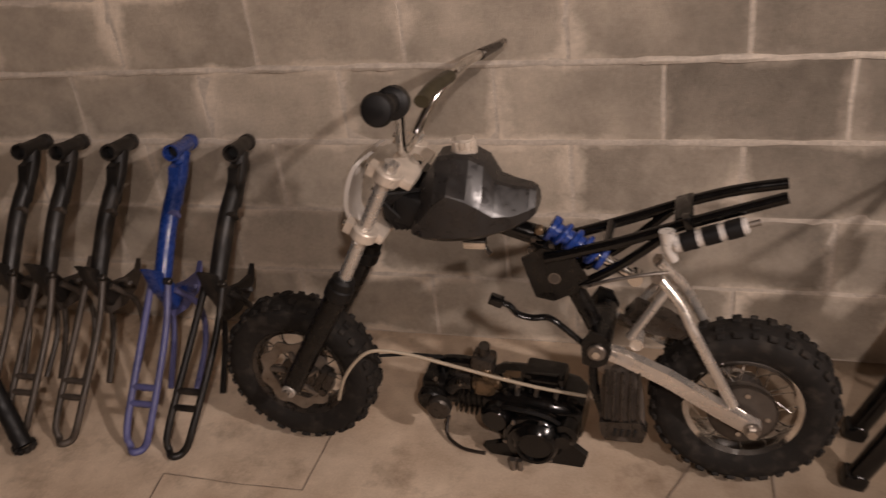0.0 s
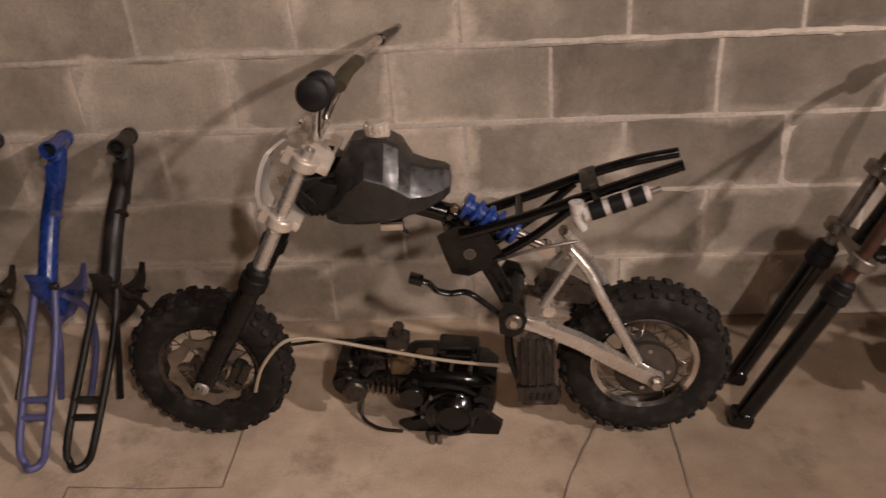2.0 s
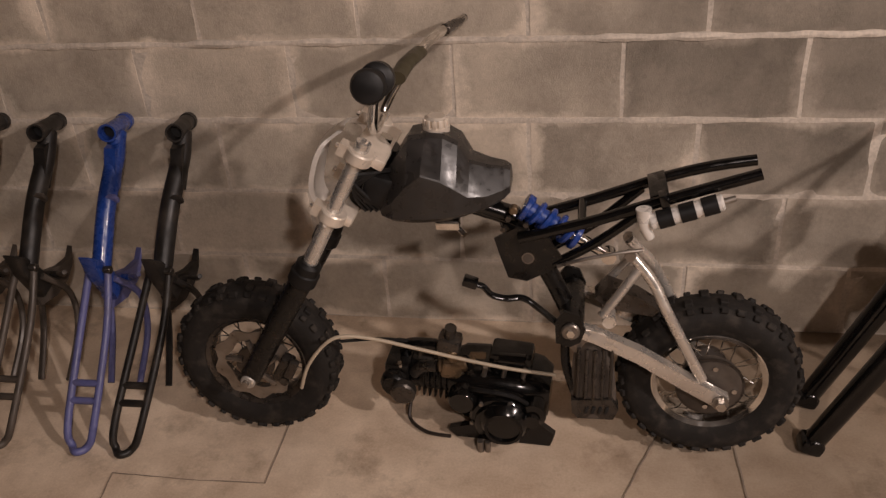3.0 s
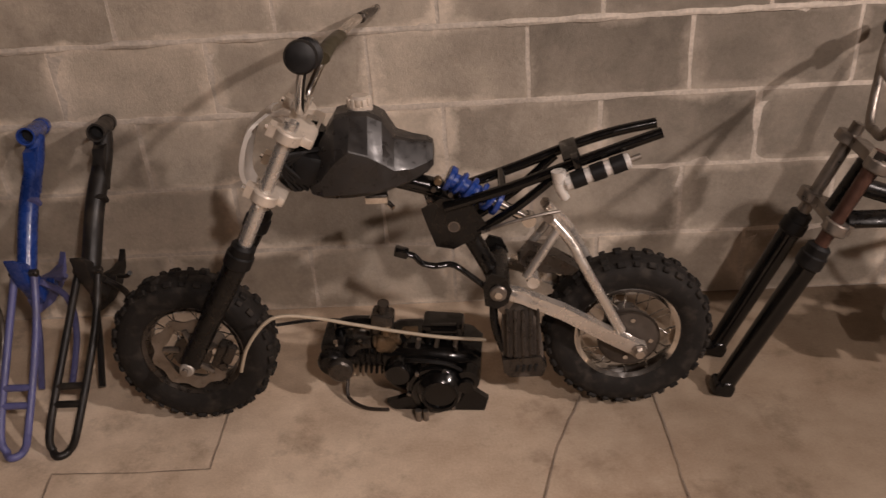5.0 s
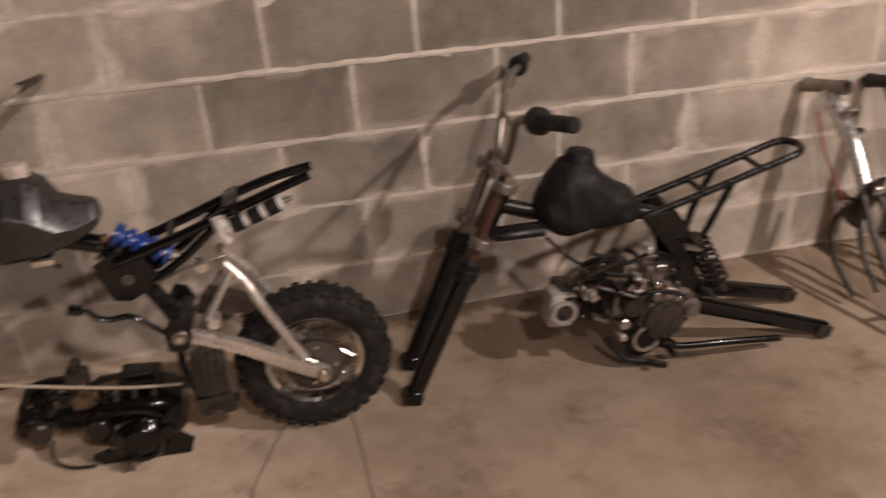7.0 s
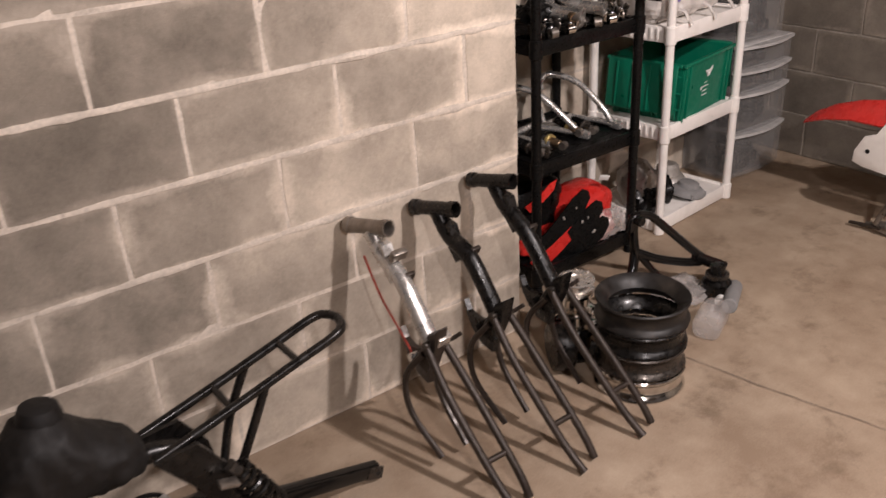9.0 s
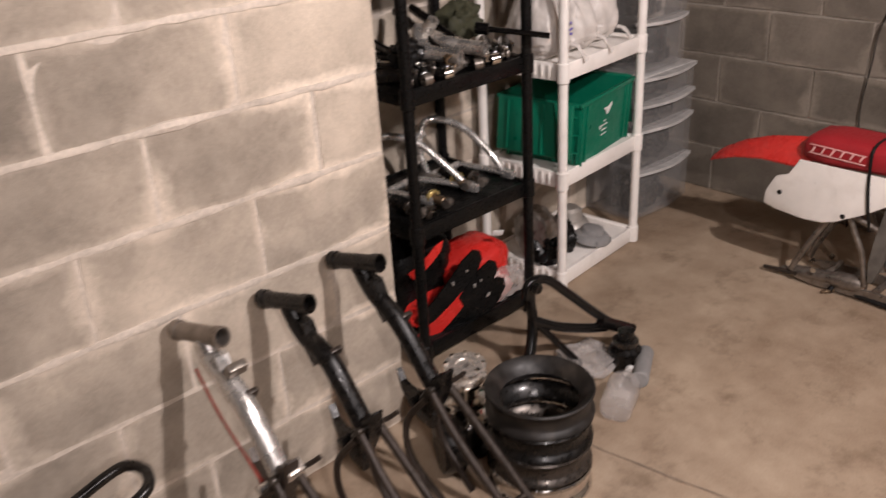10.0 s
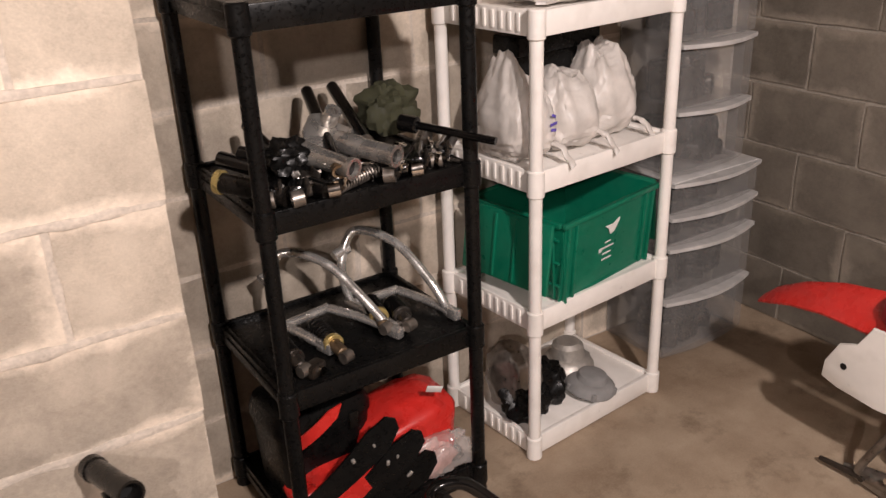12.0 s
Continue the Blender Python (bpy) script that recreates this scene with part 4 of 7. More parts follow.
block_part(sil, "hanger", BLACK_PAINT, (0.016, 0.03, 0.05), (0.556, -0.058, 0.637), (0, -18, 0))
# swingarm
swing = new("swingarm")
swing.parent = pit_bike
swing["label"] = "pale silver swingarm with triangular upper strut"
for y in (-0.075, 0.075):
    bm = bmesh.new()
    add_plate(bm, [(0.374, 0.348), (0.388, 0.374), (0.43, 0.360), (0.53, 0.312), (0.62, 0.255), (0.68, 0.214), (0.712, 0.205), (0.712, 0.182), (0.682, 0.178), (0.62, 0.218), (0.52, 0.283), (0.43, 0.334), (0.39, 0.340)], 0.026, pose(0, y, 0))
    bmesh.ops.bevel(bm, geom=bm.edges[:], offset=0.004, segments=2, profile=0.5, affect="EDGES")
    part("side_beam", bm, ALLOY, swing)
    s = math.copysign(1, y)
    tube(swing, "upper_strut", ALLOY, [(0.497, s * 0.03, 0.513), (0.545, s * 0.045, 0.455), (0.575, s * 0.06, 0.395), (0.655, s * 0.072, 0.238)], 0.0115, n=12)
    tube(swing, "short_strut", ALLOY, [(0.445, s * 0.06, 0.38), (0.515, s * 0.04, 0.482)], 0.010, n=12)
    bolt(swing, (0.497, s * 0.03, 0.513), (0, s, 0), 0.012, 0.016, DULL_STEEL)
    bar(swing, "axle_plate", DULL_STEEL, (0.694, y + s * 0.012, 0.194), (0.694, y + s * 0.020, 0.194), 0.017, n=20)
    bolt(swing, (0.694, y + s * 0.02, 0.194), (0, s, 0), 0.011, 0.013, CHROME)
    bolt(swing, (0.382, y, 0.360), (0, s, 0), 0.013, 0.022, DULL_STEEL)
bar(swing, "pivot_tube", WORN_BLACK, (0.384, -0.086, 0.362), (0.384, 0.086, 0.362), 0.026, n=20, bevel=0.003)
for y in (-0.094, 0.094):
    bm = bmesh.new()
    add_plate(bm, [(0.352, 0.335), (0.350, 0.385), (0.368, 0.412), (0.398, 0.402), (0.412, 0.368), (0.402, 0.338), (0.380, 0.325)], 0.008, pose(0, y, 0))
    part("pivot_bracket", bm, WORN_BLACK, swing)
    s = math.copysign(1, y)
    bar(swing, "pivot_cap", DULL_STEEL, (0.382, y, 0.366), (0.382, y + s * 0.012, 0.366), 0.019, n=20, bevel=0.003)
    bolt(swing, (0.382, y + s * 0.012, 0.366), (0, s, 0), 0.009, 0.006, CHROME)
bar(swing, "cross_tube", ALLOY, (0.46, -0.07, 0.37), (0.46, 0.07, 0.37), 0.014)
bm = bmesh.new()
add_plate(bm, [(0.43, 0.40), (0.455, 0.43), (0.52, 0.405), (0.565, 0.375), (0.55, 0.36), (0.46, 0.375)], 0.05, pose(0, 0.0, 0))
part("chain_guard", bm, DARK_STEEL, swing)
bar(swing, "axle", DULL_STEEL, (0.69, -0.095, 0.197), (0.69, 0.095, 0.197), 0.008)
tube(pit_bike, "link_rod", DULL_STEEL, [(0.352, -0.055, 0.493), (0.41, -0.06, 0.515), (0.475, -0.06, 0.530), (0.52, -0.055, 0.535)], 0.004, n=8)
tube(pit_bike, "rear_brake_pedal", BLACK_PAINT, [(0.178, -0.10, 0.476), (0.205, -0.10, 0.468), (0.222, -0.10, 0.449), (0.25, -0.098, 0.440), (0.285, -0.092, 0.438), (0.315, -0.09, 0.415), (0.36, -0.085, 0.37)], 0.0085, n=10, flat=0.75)
block_part(pit_bike, "pedal_tip", BLACK_PAINT, (0.03, 0.026, 0.018), (0.180, -0.10, 0.478), (0, 20, 0))
bm = bmesh.new()
secs = []
for z, x0, x1, y in ((0.150, 0.388, 0.478, -0.095), (0.20, 0.384, 0.480, -0.088), (0.26, 0.386, 0.474, -0.078), (0.315, 0.392, 0.462, -0.066), (0.335, 0.402, 0.448, -0.060)):
    n = 12
    front = [V(x0 + (x1 - x0) * k / n, y - 0.014 * math.sin(math.pi * k / n), z) for k in range(n + 1)]
    secs.append(front + [p + V(0, 0.012, 0) for p in front[::-1]])
add_loft(bm, secs)
guard = part("engine_guard", bm, DUSTY_RAIL, pit_bike, "dull brown curved guard plate")
for k in range(5):
    x = 0.398 + 0.017 * k
    bar(guard, "guard_rib", DARK_STEEL, (x, -0.104 - 0.008 * math.sin(math.pi * (k + 0.5) / 5), 0.205), (x + 0.002, -0.082 - 0.008 * math.sin(math.pi * (k + 0.5) / 5), 0.315), 0.004, n=8)
tube(pit_bike, "footpeg_bracket", WORN_BLACK, [(0.372, -0.05, 0.35), (0.372, -0.07, 0.27), (0.392, -0.08, 0.20)], 0.010, n=10)
bm = bmesh.new()
add_plate(bm, [(0.385, 0.195), (0.47, 0.20), (0.485, 0.175), (0.475, 0.148), (0.40, 0.148), (0.388, 0.165)], 0.035, pose(0, -0.09, 0))
peg = part("footpeg_plate", bm, DARK_STEEL, pit_bike, "slotted dull footpeg plate")
for k in range(4):
    block_part(peg, "slot", LENS, (0.007, 0.004, 0.018), (0.418 + 0.014 * k, -0.1085, 0.172), (0, 15, 0), 0.001)
bar(pit_bike, "clamp_ring", DULL_STEEL, (0.40, -0.075, 0.315), (0.40, -0.06, 0.315), 0.02, n=18)

# ---- engine on the floor ----
floor_engine = thing("motorcycle_engine", (0.165, 1.425, 0.0), (0, 0, 0), "black oily small motorcycle engine lying on the concrete floor", "engine")
engine_block(floor_engine, pose(0.022, 0, 0.092, 6, 4, -4) @ Matrix.Diagonal((1.0, 1.1, 1.06, 1)), (BLACK_PAINT, WORN_BLACK, BLACK_PAINT), 6, 0.044, 1)
bm = bmesh.new()
add_plate(bm, [(-0.06, 0.0), (0.16, 0.0), (0.17, 0.03), (0.13, 0.06), (0.02, 0.05), (-0.08, 0.02)], 0.02, pose(0.015, -0.085, 0.002, -8, 0, -4))
part("skid_plate", bm, BLACK_PAINT, floor_engine)
bm = bmesh.new()
add_lathe(bm, (-0.17, -0.062, 0.115), (0, -0.022, 0), [(0.030, 0), (0.030, 0.8), (0.025, 1), (0, 1)], 26)
part("head_cap", bm, DARK_STEEL, floor_engine, "dull brown round head cap")
tube(floor_engine, "breather_hose", BROWN_STEEL, [(-0.165, -0.02, 0.05), (-0.165, -0.05, 0.014), (-0.12, -0.085, 0.007), (-0.06, -0.095, 0.006)], 0.0045, n=8)
bm = bmesh.new()
add_cyl(bm, (0.015, -0.13, 0.0), (0.015, -0.13, 0.03), 0.008, n=12)
add_cyl(bm, (0.032, -0.13, 0.0), (0.032, -0.13, 0.028), 0.007, n=12)
part("drain_bolt", bm, DULL_STEEL, floor_engine)
rnd = random.Random(8)
for i in range(9):
    x, y = rnd.uniform(-0.15, 0.16), rnd.uniform(-0.07, 0.02)
    bm = bmesh.new()
    if i % 3:
        add_cyl(bm, (x, y, 0.15), (x + rnd.uniform(-0.03, 0.03), y - 0.01, 0.19), rnd.uniform(0.008, 0.016), n=12, bevel=0.002)
    else:
        add_box(bm, (rnd.uniform(0.03, 0.05), 0.03, 0.03), (x, y, 0.165), (rnd.uniform(-20, 20), rnd.uniform(-20, 20), 0), 0.006)
    part("fitting", bm, rnd.choice((BLACK_PAINT, DARK_STEEL, BRONZE, BRONZE, DULL_STEEL, WORN_BLACK)), floor_engine)

carb = part("carburettor_body", bmesh.new(), BRONZE, floor_engine, "brassy oil-stained carburettor")
bm = bmesh.new()
add_box(bm, (0.05, 0.04, 0.045), (-0.055, -0.045, 0.175), (0, 10, 8), 0.008)
add_cyl(bm, (-0.085, -0.045, 0.175), (-0.02, -0.045, 0.185), 0.017, n=16, bevel=0.003)
add_cyl(bm, (-0.055, -0.045, 0.19), (-0.05, -0.045, 0.225), 0.014, n=14, bevel=0.002)
bm.to_mesh(carb.data)
bm.free()
tube(floor_engine, "intake_stub", DARK_STEEL, [(-0.09, -0.04, 0.17), (-0.125, -0.035, 0.165), (-0.15, -0.03, 0.14)], 0.015, n=12)
bar(floor_engine, "magneto_cover", BLACK_PAINT, (0.07, -0.11, 0.075), (0.07, -0.135, 0.073), 0.058, 0.050, 32, 0.006)
ring(floor_engine, "cover_rim", WORN_BLACK, (0.07, -0.134, 0.073), (0, 1, 0), 0.044, 0.037, 0.008)
for k in range(3):
    x = 0.02 + 0.045 * k
    bar(floor_engine, "stud", DULL_STEEL, (x, -0.06, 0.165), (x + 0.006, -0.064, 0.192), 0.006, n=8)

cable = thing("throttle_cable", label="beige sheathed control cable strung over the floor engine", category="cable")
tube(cable, "sheath", CABLE, [(-0.215, 1.262, 0.19), (-0.19, 1.262, 0.255), (-0.145, 1.268, 0.312), (-0.105, 1.28, 0.325), (-0.04, 1.30, 0.305), (0.05, 1.32, 0.268), (0.15, 1.33, 0.236), (0.25, 1.335, 0.212), (0.35, 1.335, 0.20)], 0.0042, n=10)
cable2 = thing("brake_cable", label="thin black cable hanging behind the front wheel", category="cable")
tube(cable2, "sheath", SOFT_BLACK, [(-0.15, 1.38, 0.235), (-0.05, 1.40, 0.232), (0.05, 1.41, 0.215), (0.12, 1.42, 0.19)], 0.004, n=8)

# ---- second bike: fork, tank, engine, swingarm, no wheels ----
bare_bike = thing("bare_dirt_bike", (0, 1.42, 0), (0, 0, 0), "half-dismantled black dirt bike without wheels propped near the wall", "dirt bike")
fork_leg(bare_bike, -0.06, (0.923, 0.026), (1.085, 0.375), (1.182, 0.60), BLACK_PAINT, ORANGE_RUST, False)
fork_leg(bare_bike, 0.10, (0.945, 0.026), (1.10, 0.375), (1.200, 0.60), BLACK_PAINT, DULL_STEEL, False)
for y, x in ((-0.06, 0.917), (0.10, 0.939)):
    block_part(bare_bike, "fork_foot", BLACK_PAINT, (0.052, 0.05, 0.034), (x, y, 0.018), (0, 22, 0), 0.008)
D2 = (0.26, 0.57)
for c, t in (((1.122, 0.444), 0.028), ((1.186, 0.586), 0.026)):
    bm = bmesh.new()
    base = Matrix.Translation((c[0], 0.02, c[1])) @ pose(0, 0, 0, 0, math.degrees(math.atan2(*D2)), 0)
    for y in (-0.08, 0.08):
        add_cyl(bm, base @ V(0, y, -t / 2), base @ V(0, y, t / 2), 0.028, n=18, bevel=0.003)
    r = bmesh.ops.create_cube(bm, size=1.0)["verts"]
    bmesh.ops.transform(bm, matrix=base @ pose(0.02, 0, 0) @ Matrix.Diagonal((0.045, 0.15, t * 0.9, 1)), verts=r)
    part("fork_clamp", bm, DULL_STEEL, bare_bike)
bar(bare_bike, "fork_cap", CHROME, (1.181, -0.06, 0.598), (1.190, -0.06, 0.618), 0.018, n=6)
bar(bare_bike, "steering_head", WORN_BLACK, (1.15, 0.02, 0.435), (1.215, 0.02, 0.57), 0.028, n=18, bevel=0.003)
bars2 = tube(bare_bike, "handlebar", DULL_STEEL, [(1.362, 0.325, 0.785), (1.325, 0.26, 0.785), (1.275, 0.185, 0.775), (1.235, 0.11, 0.715), (1.208, 0.055, 0.64), (1.205, 0.02, 0.632),
             (1.205, -0.02, 0.636), (1.203, -0.08, 0.70), (1.195, -0.15, 0.775), (1.203, -0.22, 0.805), (1.225, -0.32, 0.83), (1.238, -0.39, 0.845)], 0.0105, n=12)
tube(bars2, "cross_bar", DULL_STEEL, [(1.255, 0.15, 0.75), (1.215, 0.04, 0.745), (1.198, -0.12, 0.755)], 0.007, n=10)
bar(bars2, "grip", SOFT_BLACK, (1.33, 0.27, 0.785), (1.364, 0.33, 0.785), 0.017, n=16, bevel=0.003)
bm = bmesh.new()
add_lathe(bm, (1.318, 0.25, 0.785), (0.016, 0.028, 0.0), [(0, 0), (0.024, 0), (0.028, 0.3), (0.024, 1), (0, 1)], 20)
part("lever_perch", bm, SOFT_BLACK, bars2)
bar(bars2, "grip", SOFT_BLACK, (1.212, -0.265, 0.815), (1.240, -0.40, 0.847), 0.017, n=16, bevel=0.003)
bm = bmesh.new()
add_lathe(bm, (1.208, -0.235, 0.808), (0.008, -0.04, 0.009), [(0, 0), (0.022, 0), (0.030, 0.25), (0.030, 0.8), (0.02, 1), (0, 1)], 22)
part("throttle_housing", bm, SOFT_BLACK, bars2)
# tank
bm = bmesh.new()
secs = []
SHAPE = ((1.282, 0.470, 0.498, 0.022), (1.30, 0.440, 0.526, 0.052), (1.325, 0.418, 0.566, 0.068), (1.355, 0.404, 0.602, 0.074), (1.40, 0.408, 0.614, 0.076), (1.43, 0.420, 0.598, 0.076), (1.46, 0.424, 0.552, 0.078), (1.50, 0.422, 0.524, 0.074), (1.54, 0.424, 0.500, 0.055), (1.558, 0.438, 0.474, 0.028))
for i in range(41):
    k = i / 40 * (len(SHAPE) - 1)
    lo = min(int(k), len(SHAPE) - 2)
    f = k - lo
    x, z0, z1, w = (p + (q - p) * f for p, q in zip(SHAPE[lo], SHAPE[lo + 1]))
    ringv = []
    for p in oval((x, 0, (z0 + z1) / 2), (0, 1, 0), (0, 0, 1), w, (z1 - z0) / 2, 48, 2.3):
        fold = 0.010 * (1 - 2 * abs(noise.noise(V(p.x * 16, p.y * 9, p.z * 22)))) + 0.004 * noise.noise(p * 60)
        out = (p - V(x, 0, (z0 + z1) / 2)).normalized()
        ringv.append(p + out * fold)
    secs.append(ringv)
add_loft(bm, secs)
tank2 = part("fuel_tank", bm, CLOTH_BLACK, bare_bike, "matt black tank in a wrinkled cover")
tank2.data.set_sharp_from_angle(angle=radians(85))
bm = bmesh.new()
add_lathe(bm, (1.40, 0, 0.598), (0.004, 0, 0.032), [(0, 0), (0.042, 0), (0.040, 0.4), (0.034, 0.9), (0.026, 1), (0, 1)], 24)
part("filler_cap", bm, SOFT_BLACK, tank2)
tube(bare_bike, "backbone", WORN_BLACK, [(1.19, 0.02, 0.505), (1.28, 0.01, 0.475), (1.42, 0, 0.44), (1.58, 0, 0.43), (1.66, 0, 0.38), (1.71, 0, 0.25), (1.72, 0, 0.16)], 0.021, n=14)
tube(bare_bike, "side_cover", WORN_BLACK, [(1.16, -0.03, 0.445), (1.22, -0.045, 0.452), (1.29, -0.05, 0.452)], 0.026, n=12, flat=0.7)
for y in (-0.025, 0.075):
    tube(bare_bike, "seat_rail", WORN_BLACK, [(1.57, y, 0.425), (1.74, y, 0.470), (1.89, y, 0.512), (1.99, y, 0.540), (2.02, 0.025 + (y - 0.025) * 0.65, 0.547), (2.03, 0.025, 0.549)], 0.0105, n=10)
    tube(bare_bike, "rail_strut", WORN_BLACK, [(1.72, y * 0.6, 0.28), (1.765, y, 0.38), (1.82, y, 0.492)], 0.010, n=10)
for x, z in ((1.74, 0.470), (1.90, 0.515)):
    bar(bare_bike, "cross_tube", BLACK_PAINT, (x, -0.025, z), (x, 0.075, z), 0.008)
for y in (-0.05, 0.05):
    bm = bmesh.new()
    add_plate(bm, [(1.56, 0.44), (1.65, 0.445), (1.70, 0.37), (1.725, 0.22), (1.70, 0.15), (1.665, 0.20), (1.64, 0.33)], 0.012, pose(0, y, 0))
    part("gusset_plate", bm, WORN_BLACK, bare_bike)
sh = new("rear_shock")
sh.parent = bare_bike
A2, B2 = V(1.70, -0.06, 0.37), V(1.80, -0.06, 0.185)
bar(sh, "shock_body", DARK_STEEL, A2, B2, 0.014, n=12)
bm = bmesh.new()
add_spring(bm, A2.lerp(B2, 0.12), A2.lerp(B2, 0.82), 0.028, 0.0055, 6.5)
part("spring", bm, WORN_BLACK, sh)
arm2 = new("swingarm")
arm2.parent = bare_bike
for y0, xe, ye in ((-0.05, 2.105, -0.11), (0.05, 2.12, 0.09)):
    bm = bmesh.new()
    secs = []
    for k in (0, 0.15, 0.5, 0.85, 1.0):
        p = V(1.68, y0, 0.165).lerp(V(xe, ye, 0.030), k)
        h = 0.026 - 0.006 * k
        secs.append(oval(p, (0, 1, 0), (0.25, 0, 0.97), 0.016, h, 14, 4))
    add_loft(bm, secs)
    part("side_beam", bm, BLACK_PAINT, arm2)
    bm = bmesh.new()
    add_box(bm, (0.045, 0.010, 0.034), (xe - 0.012, ye - 0.016, 0.031), (0, 17, 0), 0.003)
    part("axle_plate", bm, DARK_STEEL, arm2)
    bar(arm2, "axle_hole", LENS, (xe - 0.005, ye - 0.0215, 0.030), (xe - 0.005, ye - 0.018, 0.030), 0.007)
    bar(arm2, "pivot_boss", CAST, (1.69, y0 - 0.03, 0.152), (1.69, y0 + 0.03, 0.152), 0.024, n=18)
bar(arm2, "cross_tube", BLACK_PAINT, (1.80, -0.06, 0.125), (1.80, 0.06, 0.125), 0.016)
tube(bare_bike, "side_stand", WORN_BLACK, [(1.58, -0.09, 0.075), (1.66, -0.11, 0.06), (1.80, -0.125, 0.055), (1.95, -0.13, 0.04)], 0.010, n=10)
engine_block(bare_bike, pose(1.565, -0.005, 0.165, 0, 8, 0), (DULL_STEEL, DARK_STEEL, DARK_STEEL))
bm = bmesh.new()
add_box(bm, (0.07, 0.07, 0.10), (1.335, -0.03, 0.205), (0, 8, 0), 0.008)
flange = part("exhaust_flange", bm, CAST, bare_bike, "square alloy exhaust flange")
ring(flange, "port_rim", CAST, (1.338, -0.070, 0.205), (0, 1, 0), 0.036, 0.025, 0.014, 28)
bar(flange, "port", LENS, (1.338, -0.0715, 0.205), (1.338, -0.055, 0.205), 0.0255, n=24)
bm = bmesh.new()
add_box(bm, (0.035, 0.09, 0.02), (1.61, -0.10, 0.085), (0, 0, 12), 0.006)
add_cyl(bm, (1.61, -0.06, 0.085), (1.61, -0.17, 0.082), 0.010, n=12)
part("footpeg", bm, BLACK_PAINT, bare_bike)
bar(bare_bike, "bush", CHROME, (1.695, -0.10, 0.148), (1.695, -0.07, 0.148), 0.017, n=18)
for pts, r in (([(1.46, -0.07, 0.10), (1.50, -0.09, 0.04), (1.57, -0.10, 0.02), (1.62, -0.12, 0.012)], 0.008),
               ([(1.42, -0.05, 0.36), (1.50, -0.08, 0.33), (1.58, -0.08, 0.35), (1.65, -0.05, 0.30)], 0.006),
               ([(1.30, -0.04, 0.42), (1.36, -0.07, 0.36), (1.45, -0.08, 0.31), (1.55, -0.08, 0.28)], 0.005)):
    tube(bare_bike, "hose", SOFT_BLACK, pts, r, n=8)
rnd = random.Random(12)
for i in range(34):
    x, z = rnd.uniform(1.38, 1.70), rnd.uniform(0.10, 0.37)
    bm = bmesh.new()
    if i % 2:
        add_cyl(bm, (x, -0.06, z), (x + rnd.uniform(-0.01, 0.01), -0.10, z), rnd.uniform(0.005, 0.017), n=14, bevel=0.002)
    elif i % 4 == 2:
        add_tube(bm, [(x, -0.08, z), (x + rnd.uniform(-0.05, 0.05), -0.11, z + rnd.uniform(-0.03, 0.03)), (x + rnd.uniform(-0.07, 0.07), -0.08, z + rnd.uniform(-0.05, 0.05))], rnd.uniform(0.004, 0.009), 8)
    else:
        add_box(bm, (rnd.uniform(0.02, 0.05), 0.03, rnd.uniform(0.008, 0.02)), (x, -0.085, z), (0, rnd.uniform(-30, 30), 0), 0.004)
    part("fitting", bm, rnd.choice((WORN_BLACK, BLACK_PAINT, DARK_STEEL) if i % 4 == 2 else (CHROME, CAST, CHROME, WORN_BLACK, DULL_STEEL, ORANGE_RUST, DARK_STEEL)), bare_bike)
bm = bmesh.new()
add_lathe(bm, (1.56, -0.075, 0.10), (0, -0.03, 0), [(0.062, 0), (0.062, 0.5), (0.05, 0.7), (0.048, 1), (0, 1)], 30)
part("flywheel_cover", bm, WORN_BLACK, bare_bike)
ring(bare_bike, "cover_ring", CHROME, (1.56, -0.104, 0.10), (0, 1, 0), 0.040, 0.030, 0.008)



